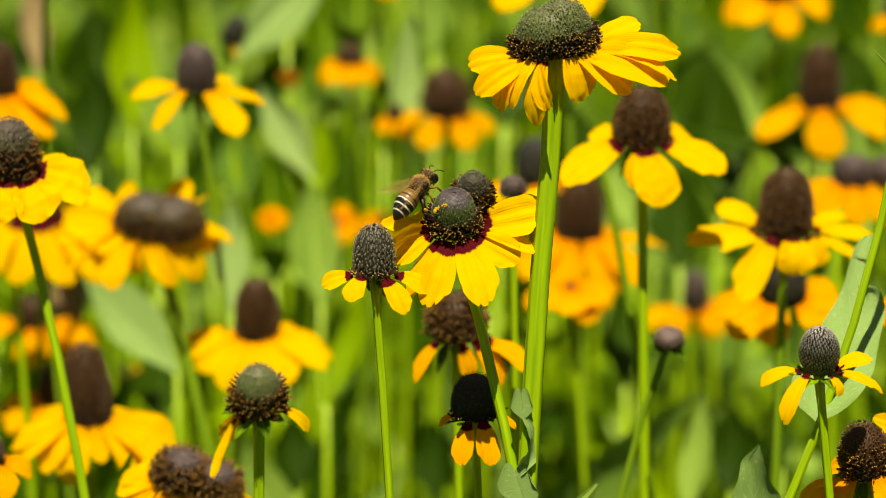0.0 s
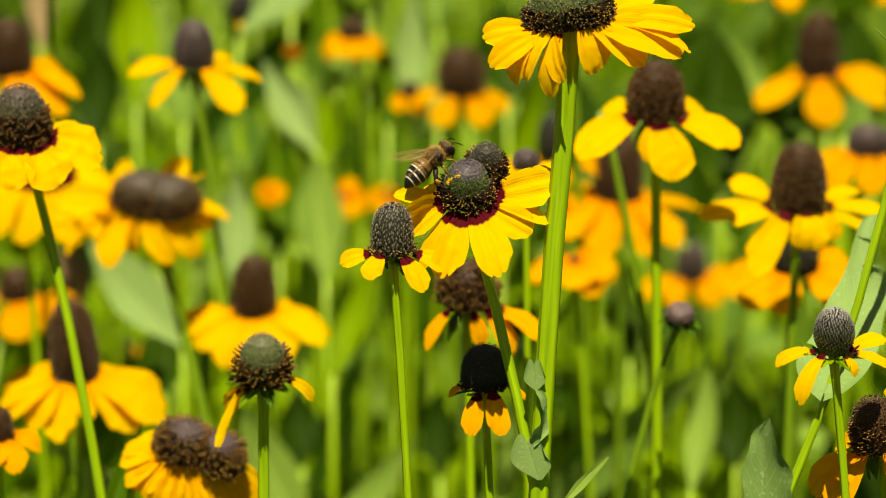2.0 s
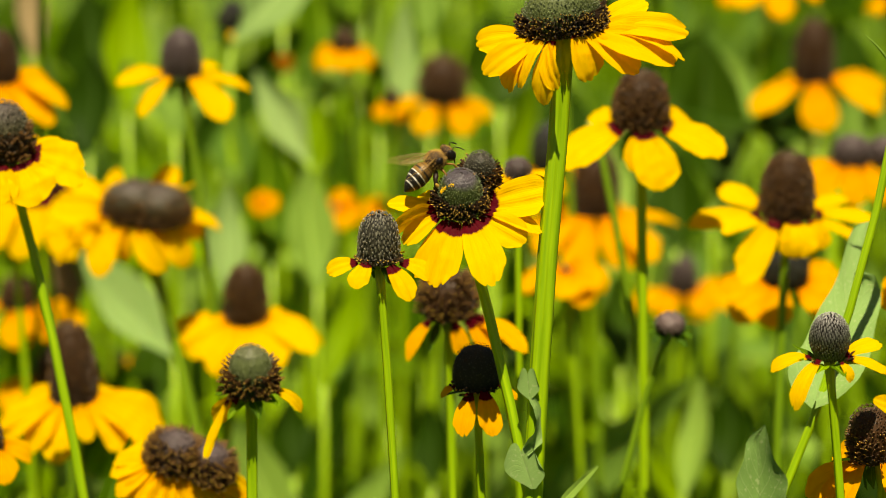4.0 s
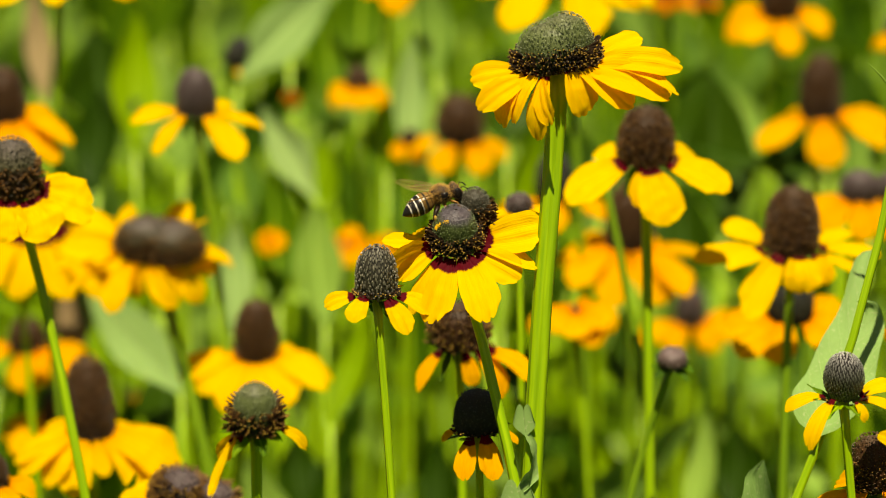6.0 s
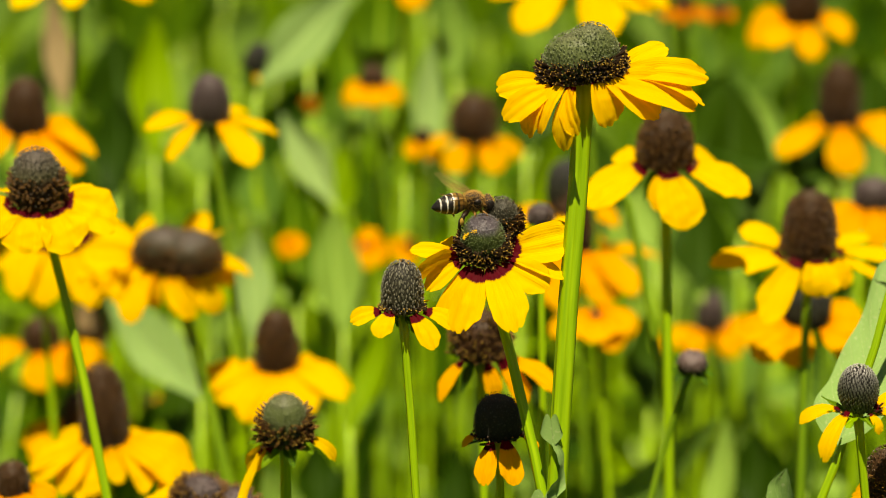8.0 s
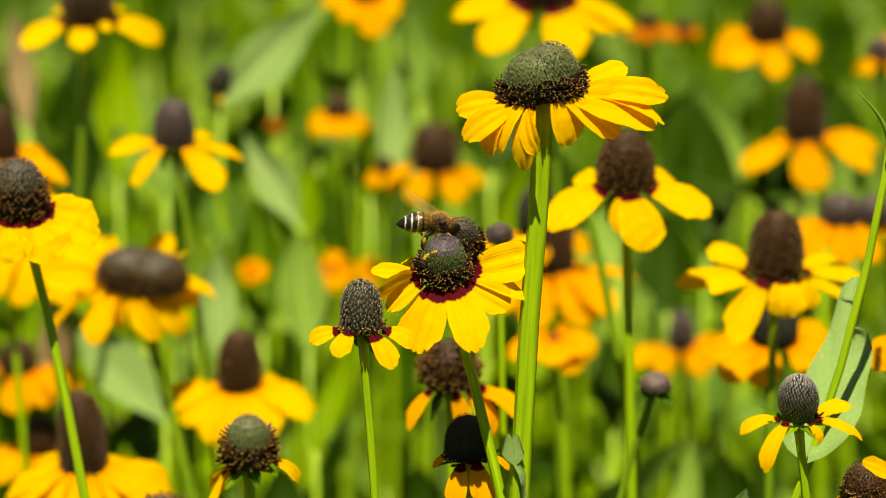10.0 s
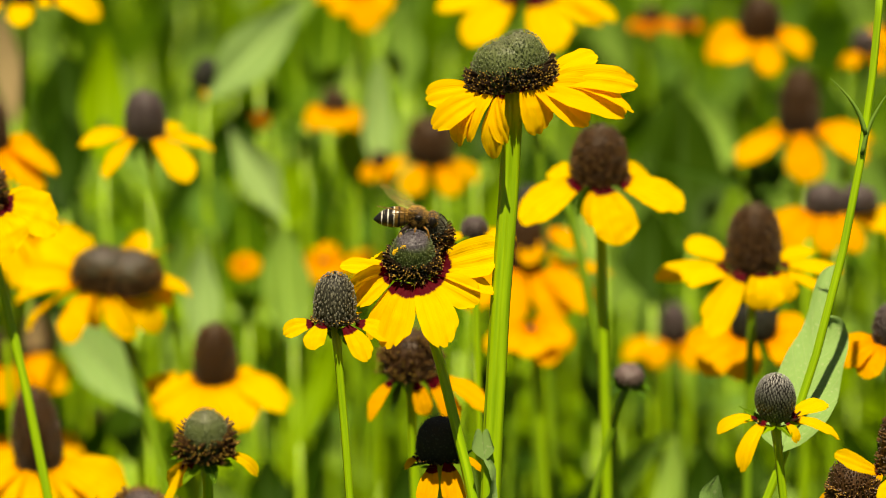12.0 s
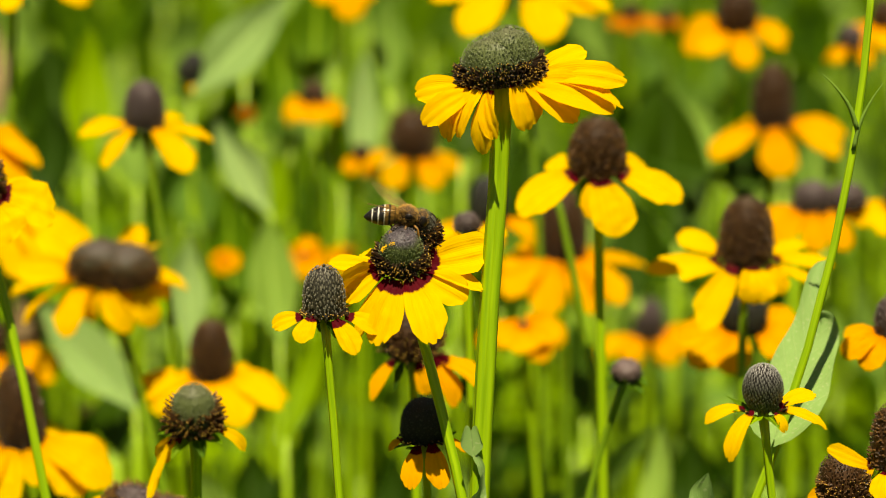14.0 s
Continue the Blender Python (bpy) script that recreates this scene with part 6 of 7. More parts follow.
    walk(THINGS['low_right'][0], sway('low_right', [(0, -1.2, 0), (0.5, -0.9, -0.3), (1, 0, 0.8), (1.5, -0.6, -0.5), (2, -1.1, -0.4), (2.5, 0.4, 0.7), (3, 2.1, -0.5), (5.5, -2, -0.6), (6, -0, 1.3), (6.5, 0.5, 0.6), (7, -0.1, 0.4), (7.5, -0.7, 0.2), (8, -1.3, -0), (8.5, -1.7, 1.2), (9, -0.5, 1.6), (11.5, 3.5, -0.7), (12, 4.5, -0.1), (12.5, 5.3, 0.5), (13, 4.7, 0.2), (13.5, 4.5, -0.6), (14, 4.2, -0.2)]))
    walk(THINGS['yellow_right'][0], sway('yellow_right', [(0, 0, -0.1), (0.5, 1.7, -0.2), (1, 1.5, -0.7), (1.5, 2.3, -0.3), (2, 1.5, -0.2), (2.5, 0, -0), (3, 0, 0), (5.5, 0.7, -0.7), (6, 0.3, -0.2), (6.5, -0.7, 0), (7, -0.8, 0.6), (7.5, -0.6, 0.7), (8, -0.1, 0.6), (8.5, 0.4, 0.2), (9, -0.2, 0), (11.5, -1, 0.3), (12, -1.7, -0.1), (12.5, -2.6, -0.2), (13, -2.5, 0.1), (13.5, -0.6, -0.1), (14, 0.4, 0.6)]))
    walk(THINGS['upright_brown'][0], sway('upright_brown', [(0, -0.3, -0.3), (0.5, 0.5, -0.6), (1, 0.9, -1.2), (1.5, 1.8, -0.4), (2, 1, -0.7), (2.5, -0.1, -0.3), (3, 0, -0.2), (5.5, 1.4, -1.1), (6, 0.4, -0.3), (6.5, -0.1, -0), (7, -0.4, 0.3), (7.5, -0, 0.6), (8, -0.5, 0.4), (8.5, -0.5, 0.2), (9, -0.1, -0), (11.5, 0.7, 0.3), (12, 0.4, 0.1), (12.5, -0.6, 0), (13, -0.6, 0.2), (13.5, 0.1, 0.3), (14, 1.1, 0.4)]))
    walk(THINGS['shaded_low'][0], sway('shaded_low', [(0, -0.7, -0.3), (0.5, 0.1, -0.1), (1, 0.3, -0.7), (1.5, 1.1, -0.2), (2, 0.6, 0.8), (2.5, -0.2, 0.2), (3, 0, -0.2), (5.5, 0.9, -0.6), (6, 0.2, -0.3), (6.5, -0.2, 0), (7, -0.4, 0.3), (7.5, -0.3, 0.4), (8, -0.7, 0.4), (8.5, -0.8, 0.7), (9, -0.2, -0), (11.5, 0.4, 0.3), (12, 0.2, 0.1), (12.5, -0.7, -0.2), (13, -0.8, -0.6), (13.5, 0.1, -0), (14, 0.6, 0.4)]))
    walk(THINGS['spent'][0], sway('spent', [(0, 1.7, -1.4), (0.5, -1.4, -2.6), (1, -0.6, -2.9), (1.5, -1.2, -0.9), (2, 2.3, -0), (2.5, 2, -0.2), (3, 0.3, -0.2), (5.5, -0.2, 0.8), (6, 1.4, 1.3), (6.5, 0, 1.3), (7, 0.3, 0.5), (7.5, -0.4, 0.2), (8, 1.7, 0.4), (8.5, 4.2, -0.5), (9, 5.7, -1.4), (11.5, -2.1, -1.8), (12, -1.1, -1), (12.5, -1.2, 0.2), (13, -3, 1.3), (13.5, -0.6, 2.1), (14, 1.8, 2.9)]))
    walk(THINGS['bud'][0], sway('bud', [(0, 0, 0.2), (0.5, 0.7, -0.4), (1, 0.7, -0.9), (1.5, 1.9, -0.5), (2, 0.6, -0.4), (2.5, -0.2, -0.2), (3, 0.1, -0.2), (5.5, 0.8, -0.9), (6, -0.1, -0.2), (6.5, -0.5, -0.2), (7, -0.4, 0.1), (7.5, 0.1, 0.5), (8, -0.4, 0.6), (8.5, 0.2, 0.2), (9, -0.1, -0), (11.5, -0.8, 0.1), (12, -1.3, 0.3), (12.5, -2.1, -0), (13, -2.1, 0.3), (13.5, 0.1, 0.2), (14, 0.5, 0.3)]))
    walk(THINGS['dark_bud'][0], sway('dark_bud', [(0, -0.6, 0.1), (0.5, -0.3, 0.5), (1, 0.4, 0.4), (1.5, 1.5, 0.6), (2, 0.4, 0.2), (2.5, 0.5, 0.3), (3, 0.9, 0.5), (5.5, 0.4, 0.5), (6, 0, 0.7), (6.5, -0.4, 0.3), (7, 0.7, -0.1), (7.5, 0.1, -0.5), (8, 0.2, -0.5), (8.5, 0.1, -0.1), (9, -0.2, -0), (11.5, -1.2, -0.6), (12, -1.3, -0.1), (12.5, -2.6, -0.3), (13, -2.6, -0.7), (13.5, -1.1, -0.9), (14, -0.8, -0.5)]))
    walk(THINGS['left_dome'][0], sway('left_dome', [(0, -0.5, -0.5), (0.5, -2.5, -2.4), (1, -3.7, -2.5), (1.5, -0.9, -0.2), (2, 0, 1.3), (2.5, 1, 1.9), (3, -2.2, 0.2), (5.5, -0.5, -0.2), (6, -0.6, -0.1), (6.5, -0.3, -0), (7, -1.7, -0), (7.5, -1.4, -0.5), (8, 0.1, -1.1), (8.5, 2.6, -0.6), (9, 6.7, 0.3), (11.5, 1, 2.5), (12, 0.7, 2.1), (12.5, 0.7, 1.9), (13, 1.2, 2), (13.5, 1.3, 2.1), (14, 2.4, 3.1)]))
    walk(THINGS['left_under'][0], sway('left_under', [(0, -0.6, -2.2), (0.5, 0.7, -3.4), (1, 0.5, -4.3), (1.5, 1.8, -0.1), (2, -0.6, 2.2), (2.5, -0.4, 4.1), (3, 2.7, 0.7), (5.5, -1.9, 1.0), (6, -1.7, -0.0), (6.5, -0.6, -1.1), (7, -0.0, -1.4), (7.5, -0.0, -2.6), (8, -0.0, -0.3), (8.5, 3.0, -5.1), (9, 8.5, -0.8), (11.5, -3.2, 8.8), (12, -2.3, 9.4), (12.5, -0.5, 8.9), (13, 0.0, 8.9), (13.5, 0.2, 9.5), (14, 0.1, 10.9)]))
    walk(THINGS['tall_brown'][0], sway('tall_brown', [(0, 2.4, -2.1), (0.5, 1.1, -1.1), (1, -0.3, -0.3), (1.5, -1.5, 0.9), (2, -3.4, 2.8), (2.5, -2.2, 3.3), (3, 0, 0.2), (5.5, -3.4, -0.7), (6, 2.1, -0), (6.5, 4.2, 0.9), (7, 2.3, 1.5), (7.5, -0.5, 0.7), (8, 0.2, -0.3), (8.5, 3.2, -1.9), (9, 9.5, -2.3), (11.5, -5.5, -0.2), (12, -2.6, -2.5), (12.5, 1.7, -1.9), (13, 2, 1), (13.5, -0.3, 3), (14, -4.1, 2.2)]))
    walk(THINGS['skirted'][0], sway('skirted', [(0, 0.9, 0.8), (0.5, 0.9, 1.4), (1, -0.2, 1.1), (1.5, -1.1, 0.3), (2, -1.9, -0.3), (2.5, -1.3, -0), (3, -1.6, 0.4), (5.5, -1.6, 0.2), (6, -0.3, 0.4), (6.5, 0.2, 0.4), (7, 0.7, 0.5), (7.5, 0, 0.1), (8, -0.3, -0.8), (8.5, 1, -1), (9, 1.3, -0), (11.5, -4.1, -1.1), (12, -2.3, -0.2), (12.5, 0.1, -0.1), (13, 1.1, -0.9), (13.5, 1.6, -0.8), (14, 0.2, -0.7)]))
    walk(THINGS['fused'][0], sway('fused', [(0, 0.9, 0.8), (0.5, 1.1, 1.3), (1, 0, 1.3), (1.5, -1.1, 0.5), (2, -2.2, -0), (2.5, -1.5, -0), (3, -2.1, 0.4), (5.5, -2.2, 0.1), (6, -0.2, 0.3), (6.5, 0, 0.5), (7, 0.9, 0.6), (7.5, -0.2, -0), (8, -0.7, -0.9), (8.5, 0.4, -0), (9, 1.4, 0.7), (11.5, -4.2, -3.2), (12, -2.2, -2), (12.5, 0.3, -1.5), (13, 1.2, -2), (13.5, 2.2, -2.5), (14, 0.2, -2)]))
    walk(THINGS['four_petal'][0], sway('four_petal', [(0, 1.5, 1), (0.5, 1.7, 1.5), (1, 0.6, 1.7), (1.5, 0, 0.2), (2, -1.3, 0.2), (2.5, -1, -0.6), (3, -1.9, 1.1), (5.5, -2.1, -0.3), (6, 0.4, -0.1), (6.5, 0.5, 0.9), (7, 1.2, 0.9), (7.5, -0.2, -0.2), (8, -1.4, -0), (8.5, 1.1, -0.2), (9, 1.9, -1), (11.5, -6.3, -0.8), (12, -3.9, -0.1), (12.5, -1.3, 0.1), (13, 0, -0.6), (13.5, 0.8, -0.8), (14, -0.6, 0.9)]))
    walk(THINGS['edge_left'][0], sway('edge_left', [(0, -1.9, 1.7), (0.5, -0.8, 0.9), (1, -1.4, 0.2), (1.5, -0.1, 0.0), (2, 0.5, 0.5), (2.5, -1.0, 3.4), (3, -1.2, 2.0), (5.5, 0.5, 0.3), (6, -0.7, 0.5), (6.5, -2.4, 0.6), (7, -2.6, 0.2), (7.5, -1.7, -0.3), (8, -0.0, -1.0), (8.5, 1.5, -1.5), (9, 2.0, -2.8), (11.5, 3.6, -2.0), (12, 5.1, -1.6), (12.5, 5.8, -1.9), (13, 5.0, -1.6), (13.5, 4.3, -1.6), (14, 3.8, -0.9)]))
    walk(THINGS['swaying'][0], sway('swaying', [(0, -0.3, -3.4), (0.5, -9.7, 0.0), (1, -8.0, 1.7), (1.5, 0.7, 1.6), (2, 10.0, 0.5), (2.5, 17.1, 3.3), (3, 13.2, -0.9), (5.5, 2.3, -1.5), (6, 14.1, -0.5), (6.5, 15.6, -1.8), (7, 6.4, -2.6), (7.5, -0.4, -1.9), (8, -9.4, 1.0), (8.5, -11.7, 1.6), (9, -6.8, 2.3), (11.5, -5.0, -2.2), (12, -7.9, -0.0), (12.5, -4.5, -0.2), (13, -3.8, -0.2), (13.5, 0.6, 0.8), (14, 7.9, 0.9)]))
    walk(THINGS['black_behind'][0], sway('black_behind', [(0, -5.2, -0.3), (0.5, -5.6, -0.3), (1, -6.0, 2.4), (1.5, 1.6, -0.6), (2, -0.1, -0.4), (2.5, -0.0, -0.5), (3, 1.8, -1.8), (5.5, -1.5, 1.2), (6, -0.1, 1.1), (6.5, 2.5, 0.6), (7, 2.6, 0.3), (7.5, 0.4, -0.3), (8, -2.7, 0.7), (8.5, -5.1, 2.8), (9, -3.6, 0.8), (11.5, 1.9, -2.4), (12, 2.6, -2.9), (12.5, -6.0, -1.8), (13, -6.1, -1.7), (13.5, -6.1, -1.7), (14, -6.1, -1.8)]))
    walk(THINGS['low_orange'][0], sway('low_orange', [(0, 0.3, 1.2), (0.5, -0.5, 1.3), (1, -0.7, 1.3), (1.5, -1.2, 1.2), (2, -0.5, 1.2), (2.5, -0.2, 1.1), (3, -0.5, 1.1), (5.5, 0.4, 1.2), (6, 0.6, -0.1), (6.5, -0.1, -0.5), (7, -0.3, -0.5), (7.5, 1.9, -1.3), (8, 0.8, 0.4), (8.5, 1.7, -0.2), (9, -1.1, -0.6), (11.5, -1.0, 0.5), (12, -2.6, 0.3), (12.5, -2.6, 0.2), (13, -0.5, 0.9), (13.5, -0.8, 0.1), (14, -1.2, -0.3)]))
    walk(THINGS['half_bloom'][0], sway('half_bloom', [(0, 1.6, -1.3), (0.5, -1.2, -0.3), (1, -4.1, 0.1), (1.5, -1.7, -0.1), (2, -1.0, 0.1), (2.5, 0.4, -1.1), (3, -2.3, -1.6), (5.5, 1.4, -0.0), (6, -0.9, 0.2), (6.5, -1.1, -1.5), (7, 0.8, -1.0), (7.5, -0.6, -0.4), (8, -0.4, 0.2), (8.5, -1.0, 0.4), (9, -1.2, 0.5), (11.5, 4.5, 0.9), (12, 4.0, 0.7), (12.5, 4.0, -0.1), (13, 2.2, -0.4), (13.5, 1.0, 0.3), (14, 0.2, 0.1)]))
    walk(THINGS['far_skirt'][0], sway('far_skirt', [(0, -1.0, 0.4), (0.5, -3.5, 0.5), (1, -6.5, 0.1), (1.5, -3.9, 0.2), (2, -1.3, 0.4), (2.5, -0.4, 0.3), (3, -1.2, -0.3), (5.5, 0.4, -0.1), (6, 1.3, -0.7), (6.5, 0.3, -1.2), (7, -1.8, -0.6), (7.5, -2.5, 0.7), (8, -0.4, 2.0), (8.5, 0.4, 0.5), (9, -2.2, -1.1), (11.5, 4.7, -1.2), (12, 3.9, -1.6), (12.5, 1.9, -0.6), (13, 0.9, 0.4), (13.5, 1.8, 0.4), (14, 1.5, -0.7)]))
    walk(THINGS['far_pair'][0], sway('far_pair', [(0, -1.4, 0.9), (0.5, -1.9, 1.2), (1, -6.2, 0.9), (1.5, -5.8, 1.2), (2, 2.1, -0.4), (2.5, -0.4, -0.1), (3, -0.5, -0.1), (5.5, -2.2, 0.6), (6, 2.3, -0.9), (6.5, -0.3, -0.9), (7, -1.5, -0.6), (7.5, -2.7, 1.0), (8, 0.5, 1.4), (8.5, 1.0, 0.7), (9, -2.6, -0.8), (11.5, 3.7, -1.6), (12, 3.2, -1.4), (12.5, 1.5, -0.4), (13, 0.7, 1.0), (13.5, 1.0, 1.1), (14, 1.7, -0.9)]))
    walk(THINGS['far_tall'][0], sway('far_tall', [(0, 0.7, -2.6), (0.5, -1.0, -1.6), (1, -3.8, -0.4), (1.5, -2.4, -0.9), (2, -1.6, -1.1), (2.5, -0.6, -0.7), (3, -0.6, 0.1), (5.5, 0.6, 0.1), (6, -0.2, 0.1), (6.5, -0.3, -0.5), (7, 0.3, -0.6), (7.5, 0.2, -0.9), (8, -0.2, -0.4), (8.5, -0.4, 0.0), (9, -0.6, 0.1), (11.5, 3.2, 2.1), (12, 3.8, 1.4), (12.5, 3.6, 0.5), (13, 1.0, 0.8), (13.5, 0.1, 1.5), (14, -0.5, 1.4)]))
    walk(THINGS['far_top'][0], sway('far_top', [(0, -0.9, -0.3), (0.5, -2.0, -0.3), (1, -2.2, -0.3), (1.5, -2.8, -0.3), (2, -2.0, -0.4), (2.5, -1.6, -0.4), (3, -2.0, -0.4), (5.5, -0.9, -0.3), (6, -1.1, -0.1), (6.5, -1.2, -0.0), (7, -0.5, -0.0), (7.5, 0.0, -0.1), (8, -0.2, 0.2), (8.5, -0.5, 0.3), (9, -1.2, 0.4), (11.5, 3.8, 0.5), (12, 3.3, -0.7), (12.5, 3.8, -0.5), (13, 1.6, -0.1), (13.5, -0.3, -0.3), (14, 0.2, -0.0)]))
    walk(THINGS['short_twin'][0], sway('short_twin', [(0, -0.5, -0.9), (0.5, 0.8, -1.5), (1, 1.6, -1.9), (1.5, 0.8, -0.5), (2, 1.9, 0.3), (2.5, 2.3, -0.8), (3, -0.9, -0.7), (5.5, 1.2, 0.3), (6, 0.4, -0.1), (6.5, 0.2, -0.0), (7, -1.4, -0.0), (7.5, -2.3, -0.6), (8, -1.4, -0.5), (8.5, -0.3, 0.3), (9, -0.4, 0.3), (11.5, 0.3, 0.9), (12, 0.1, 1.5), (12.5, -0.1, 1.0), (13, -1.5, 0.3), (13.5, -0.7, 0.4), (14, 0.4, 0.5)]))
    walk(THINGS['top_bloom'][0], sway('top_bloom', [(0, 0.2, -1.3), (0.5, -0.1, -1.3), (1, -0.2, -1.3), (1.5, -0.3, -1.3), (2, -0.1, -1.3), (2.5, 0.1, -1.4), (3, -0.1, -1.4), (5.5, 0.3, -1.3), (6, 1.4, -1.2), (6.5, -0.7, -0.7), (7, -1.9, -0.7), (7.5, -1.1, 0.1), (8, -0.3, -0.1), (8.5, 0.1, -0.7), (9, -0.4, -0.9), (11.5, 1.2, 0.6), (12, 0.7, 0.1), (12.5, -0.4, 0.1), (13, -0.4, 0.3), (13.5, 1.1, 0.7), (14, 2.9, 1.4)]))
    walk(THINGS['top_left'][0], sway('top_left', [(0, -4.3, -1.6), (0.5, -4.6, -1.6), (1, -4.6, -1.6), (1.5, -4.7, -1.6), (2, -4.6, -1.6), (2.5, -4.5, -1.7), (3, -4.6, -1.7), (5.5, -4.3, -1.6), (6, -0.9, -0.0), (6.5, -0.2, -0.4), (7, 1.5, -0.7), (7.5, -0.2, 0.9), (8, -1.7, 0.9), (8.5, 3.8, -3.4), (9, 15.3, -5.7), (11.5, 2.2, -0.8), (12, -0.5, 0.3), (12.5, 1.7, -0.1), (13, 1.5, 1.7), (13.5, 0.3, 1.9), (14, -0.1, 3.0)]))
    walk(THINGS['far_yellow'][0], sway('far_yellow', [(0, -1.0, -4.5), (0.5, -2.4, -4.5), (1, -2.8, -4.5), (1.5, -3.5, -4.5), (2, -2.4, -4.6), (2.5, -1.8, -4.8), (3, -2.3, -4.8), (5.5, -0.8, -4.6), (6, 1.3, -2.7), (6.5, 0.3, -3.3), (7, -3.0, -0.7), (7.5, -1.6, 0.1), (8, 0.7, 0.6), (8.5, 0.4, 0.4), (9, -2.4, 0.0), (11.5, 3.4, -3.3), (12, 2.4, -1.8), (12.5, 1.5, 0.7), (13, 1.6, 2.2), (13.5, 1.2, 1.3), (14, 1.4, 0.4)]))
    walk(THINGS['far_dot'][0], sway('far_dot', [(0, -0.5, 1.4), (0.5, -2.4, 1.5), (1, -2.9, 1.6), (1.5, -3.9, 1.4), (2, -2.4, 1.3), (2.5, -1.6, 1.2), (3, -2.3, 1.2), (5.5, -0.3, 1.4), (6, -0.3, 1.6), (6.5, -1.7, 0.7), (7, -2.1, -0.3), (7.5, -1.8, -0.3), (8, -1.4, -0.4), (8.5, -0.7, -0.5), (9, -1.8, 0.3), (11.5, 2.9, 0.1), (12, 4.7, 0.3), (12.5, 5.3, 1.6), (13, 3.2, -0.4), (13.5, 2.3, -0.9), (14, 3.0, -0.7)]))
    walk(THINGS['far_dot_b'][0], sway('far_dot_b', [(0, -0.5, 1.4), (0.5, -2.4, 1.5), (1, -2.9, 1.6), (1.5, -3.9, 1.4), (2, -2.4, 1.3), (2.5, -1.6, 1.2), (3, -2.3, 1.2), (5.5, -0.3, 1.4), (6, -0.3, 1.6), (6.5, -1.7, 0.7), (7, -2.1, -0.3), (7.5, -1.8, -0.3), (8, -1.4, -0.4), (8.5, -0.7, -0.5), (9, -1.8, 0.3), (11.5, 2.9, 0.1), (12, 4.7, 0.3), (12.5, 5.3, 1.6), (13, 3.2, -0.4), (13.5, 2.3, -0.9), (14, 3.0, -0.7)]))
    walk(THINGS['far_a'][0], sway('far_a', [(0, -1.9, -0.2), (0.5, -2.6, 0.1), (1, -5.4, -0.4), (1.5, -2.9, 0.1), (2, -1.1, -0.2), (2.5, 0.1, -0.7), (3, -0.4, -0.9), (5.5, 0.2, -0.2), (6, 0.3, -0.8), (6.5, -0.3, -0.3), (7, -1.3, 0.1), (7.5, -1.7, -0.1), (8, 0.0, 0.4), (8.5, 0.9, 0.0), (9, -1.4, 0.0), (11.5, 3.1, 0.2), (12, 2.8, 0.7), (12.5, 1.9, 0.7), (13, 1.2, 1.2), (13.5, 1.4, 0.8), (14, 1.0, 0.4)]))
    walk(THINGS['far_b'][0], sway('far_b', [(0, 1.9, 0.1), (0.5, 0.6, 0.2), (1, 0.0, 0.2), (1.5, -0.8, 0.2), (2, -0.1, 0.2), (2.5, 0.1, 0.2), (3, -0.5, 0.2), (5.5, 1.9, -0.0), (6, 0.3, -0.6), (6.5, -0.2, -0.2), (7, -1.0, 0.6), (7.5, -1.2, 0.1), (8, 0.6, 0.2), (8.5, 1.2, 0.9), (9, -1.6, 0.1), (11.5, 2.2, -2.0), (12, 2.1, -1.5), (12.5, 1.3, -1.2), (13, 0.5, -1.4), (13.5, 0.7, -2.0), (14, 0.2, -2.1)]))
    walk(THINGS['far_c'][0], sway('far_c', [(0, -1.9, -0.2), (0.5, -2.6, 0.1), (1, -5.4, -0.4), (1.5, -2.9, 0.1), (2, -1.1, -0.2), (2.5, 0.1, -0.7), (3, -0.4, -0.9), (5.5, 0.2, -0.2), (6, 0.3, -0.8), (6.5, -0.3, -0.3), (7, -1.3, 0.1), (7.5, -1.7, -0.1), (8, 0.0, 0.4), (8.5, 0.9, 0.0), (9, -1.4, 0.0), (11.5, 3.1, 0.2), (12, 2.8, 0.7), (12.5, 1.9, 0.7), (13, 1.2, 1.2), (13.5, 1.4, 0.8), (14, 1.0, 0.4)]))
    walk(THINGS['far_d'][0], sway('far_d', [(0, -1.4, 0.8), (0.5, -1.8, 1.3), (1, -6.2, 0.9), (1.5, -5.6, 1.2), (2, 2.1, -0.4), (2.5, -0.3, -0.1), (3, -0.4, -0.1), (5.5, -2.2, 0.5), (6, 2.5, -0.9), (6.5, -0.2, -0.9), (7, -1.3, -0.6), (7.5, -2.7, 1.0), (8, 0.7, 1.4), (8.5, 1.1, 0.7), (9, -2.5, -0.9), (11.5, 3.8, -1.6), (12, 3.2, -1.4), (12.5, 1.5, -0.4), (13, 0.8, 1.0), (13.5, 1.1, 1.1), (14, 1.7, -1.0)]))
    walk(THINGS['left_low'][0], sway('left_low', [(0, 2.3, -1.2), (0.5, 1.8, 0.6), (1, -0.6, 0.0), (1.5, -1.8, 1.9), (2, -4.7, -0.7), (2.5, -3.5, -2.1), (3, -0.4, -0.8), (5.5, -3.4, 0.1), (6, -0.9, -2.2), (6.5, -1.3, -2.1), (7, -1.9, -2.0), (7.5, -3.2, -0.8), (8, -2.5, 0.3), (8.5, 0.0, -2.1), (9, 1.4, -1.0), (11.5, 1.7, 0.5), (12, 2.6, 1.1), (12.5, 3.5, 1.9), (13, 3.3, 3.0), (13.5, 3.3, 3.9), (14, 3.2, 2.3)]))
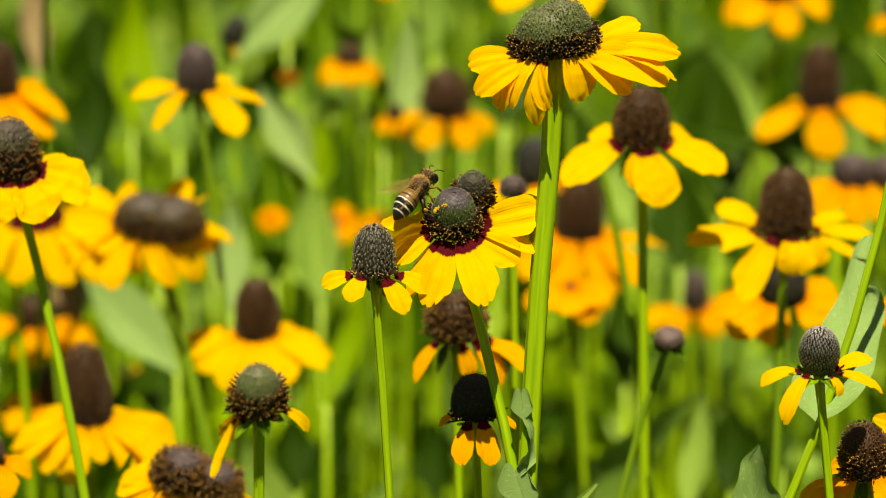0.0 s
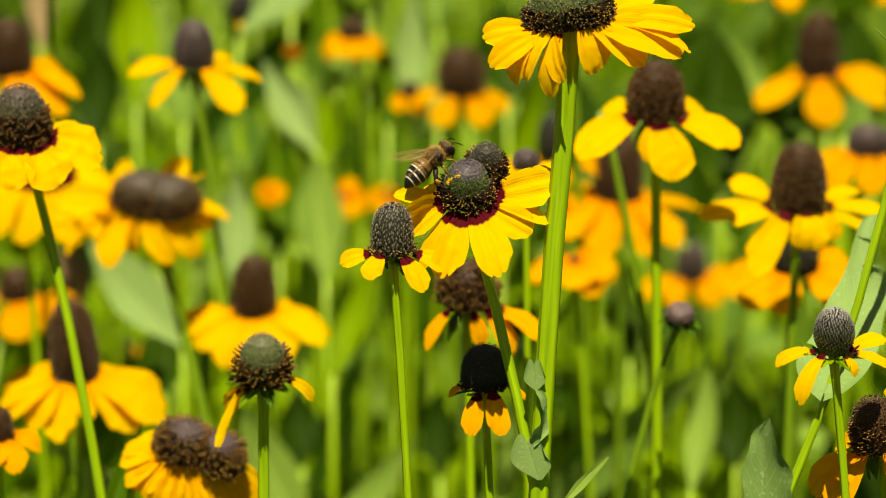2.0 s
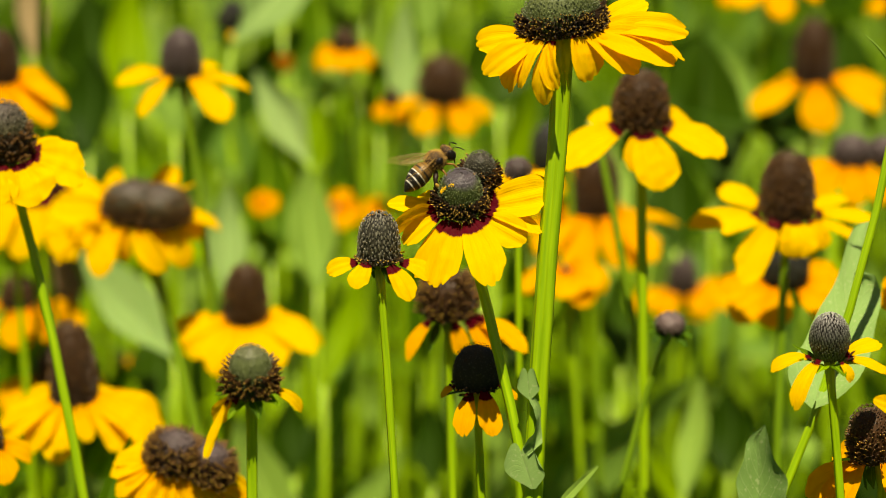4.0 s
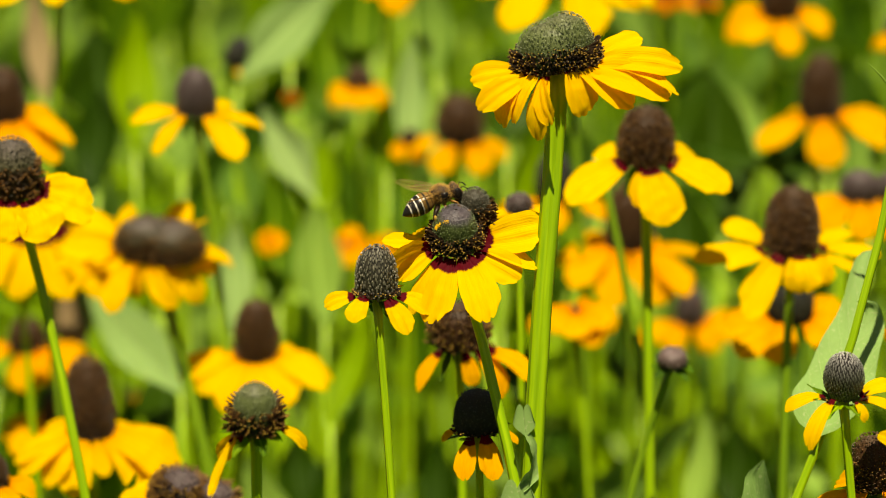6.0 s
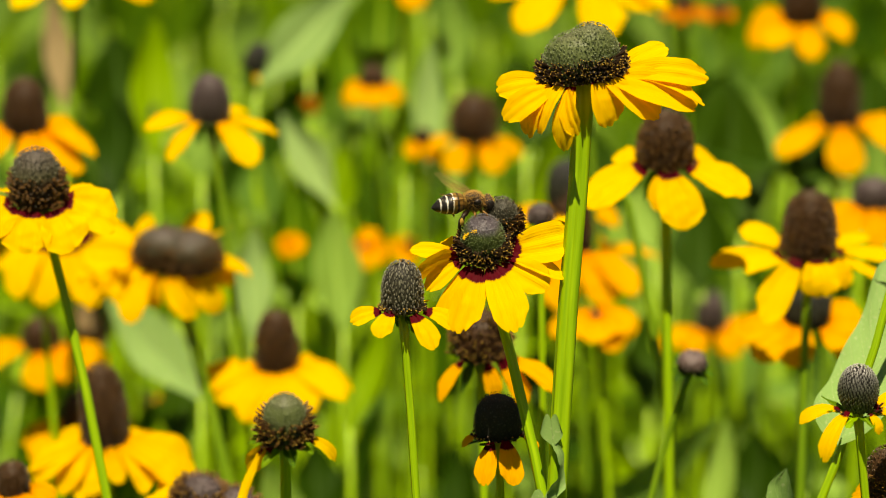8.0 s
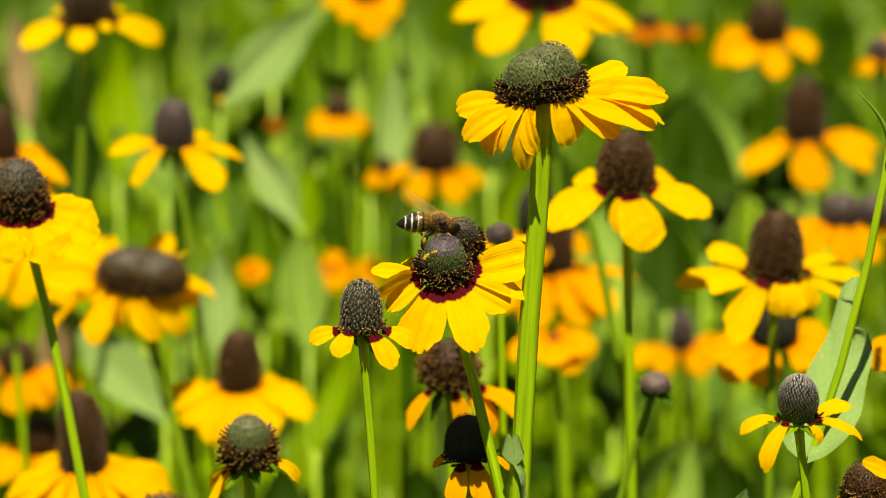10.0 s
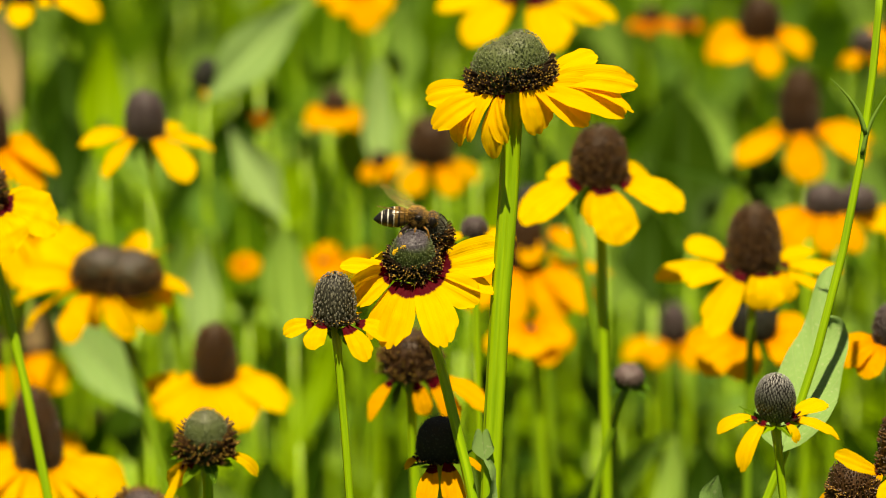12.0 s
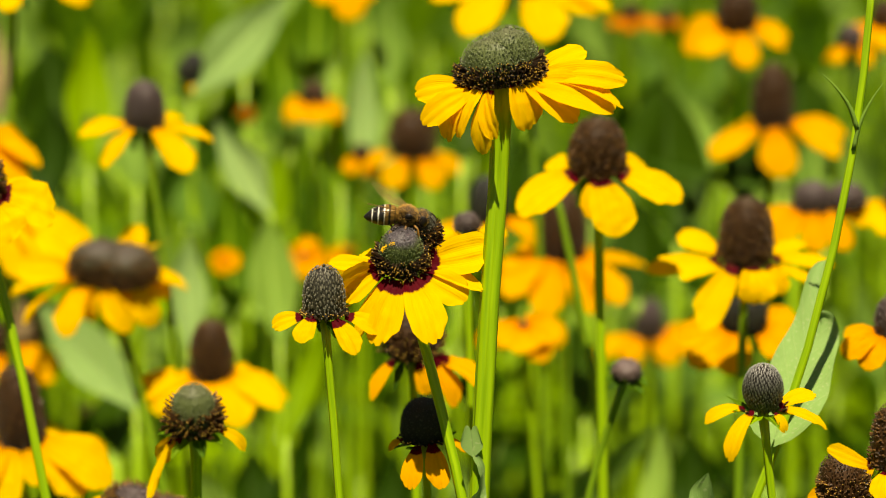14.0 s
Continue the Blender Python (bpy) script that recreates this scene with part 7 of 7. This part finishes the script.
    walk(THINGS['far_e'][0], sway('far_e', [(0, 0.7, 1.5), (0.5, 0.0, 1.8), (1, -0.2, 0.6), (1.5, 0.8, -0.4), (2, -0.9, -1.1), (2.5, -1.5, -1.5), (3, -1.8, -1.6), (5.5, 1.0, -0.1), (6, -1.0, -0.9), (6.5, -1.9, -1.1), (7, -2.0, -0.1), (7.5, -1.0, 0.6), (8, 0.1, 0.3), (8.5, -0.6, 0.2), (9, 1.6, 1.7), (11.5, 4.8, 1.7), (12, 4.7, 1.7), (12.5, 3.9, 1.7), (13, 3.5, 1.8), (13.5, 3.4, 1.8), (14, 3.5, 1.7)]))
    walk(THINGS['edge_right'][0], sway('edge_right', [(0, 1, 1.5), (0.5, 1, 1.5), (1, 1, 1.5), (1.5, 1, 1.5), (2, 1, 1.5), (2.5, 1, 1.5), (3, 1, 1.5), (5.5, 1, 1.5), (6, 1, 1.5), (6.5, 1, 1.5), (7, 1, 1.5), (7.5, 1, 1.5), (8, 1, 1.5), (8.5, 1, 1.5), (9, 1, 1.5), (11.5, 1, 1.5), (12, -0.5, 0.4), (12.5, -0.1, -0.4), (13, -0.4, -1.2), (13.5, 0.1, -0.5), (14, 2.4, 1.1)]))
    walk(THINGS['leaf_LF'][0], sway('leaf_LF', [(0, 0.1, -0.5), (0.5, -0.2, 0.1), (1, -0.4, 0.3), (1.5, -0.4, 0.2), (2, -0.1, -0.5), (2.5, 1.1, -0.3), (3, 2, -0.1), (5.5, -0.4, -0), (6, 0, 0.2), (6.5, 0.6, -0.2), (7, 3, -0.4), (7.5, 2, -0.7), (8, 0.2, -0), (8.5, -0.3, -0), (9, 0, -0.4), (11.5, -1.3, 0.3), (12, -0.6, 1.1), (12.5, 0.1, 0.9), (13, 0.3, 0.5), (13.5, -0.3, 0.1), (14, -1.2, 0.3)]))
    walk(THINGS['stalk'][0], sway('stalk', [(0, 0.9, -0), (0.5, 0, -0.8), (1, -0.4, -1.2), (1.5, -0.7, -1.4), (2, -0.7, -1.8), (2.5, -0.1, -2.1), (3, 0.4, -2.7), (5.5, -1, 1), (6, -0.5, 0.4), (6.5, -0.3, -0.5), (7, 3.4, -1.6), (7.5, 1.4, -0.8), (8, -0.3, 0.2), (8.5, -0.8, 0.6), (9, 1, -0.3), (11.5, -0, 1.6), (12, 1, 1.4), (12.5, 2.1, 0.9), (13, 1.9, 0.8), (13.5, 1.7, 1.2), (14, 0.8, 1.3)]))
    walk(THINGS['bee'][0], [(t, pose(x, y, z) @ pose(0, 0, 0, 0, -up, turn) @ pose(0, 0, 0, 22, 0, 0)) for t, x, y, z, up, turn in [(0, -0.0081, 0.7314, 0.5803, 41.1, 37.7), (0.5, -0.008, 0.7314, 0.5806, 47, 32.2), (1, -0.0072, 0.7315, 0.581, 44.8, 23.7), (1.5, -0.007, 0.7315, 0.581, 42.7, 30.7), (2, -0.0073, 0.7315, 0.5811, 37.2, 25.1), (2.5, -0.0064, 0.7315, 0.5811, 38.2, 26.3), (3, -0.0044, 0.7317, 0.5819, 37.8, 20.6), (5.5, -0.005, 0.7318, 0.5829, 31.2, 21.6), (6, -0.0046, 0.7319, 0.5835, 21.3, 16.6), (6.5, -0.0028, 0.732, 0.5837, 16.7, 21.2), (7, -0.0001, 0.7321, 0.5841, 15.3, 11.1), (7.5, -0.0012, 0.7321, 0.5841, 13.8, 13), (8, -0.0021, 0.7321, 0.5844, 1, 15.3), (8.5, -0.0032, 0.732, 0.5838, -3.8, 6.8), (9, -0.0014, 0.7322, 0.585, -3.9, 10.2), (11.5, -0.001, 0.732, 0.5837, -3.7, 0), (12, -0.0002, 0.7321, 0.5842, -2.7, 0), (12.5, 0.0, 0.7321, 0.5842, -5.4, 0), (13, -0.0002, 0.732, 0.5837, -2.5, 0), (13.5, -0.0004, 0.7319, 0.5833, -2.4, 0), (14, -0.0008, 0.7319, 0.5833, -4, 0)]])


motions()
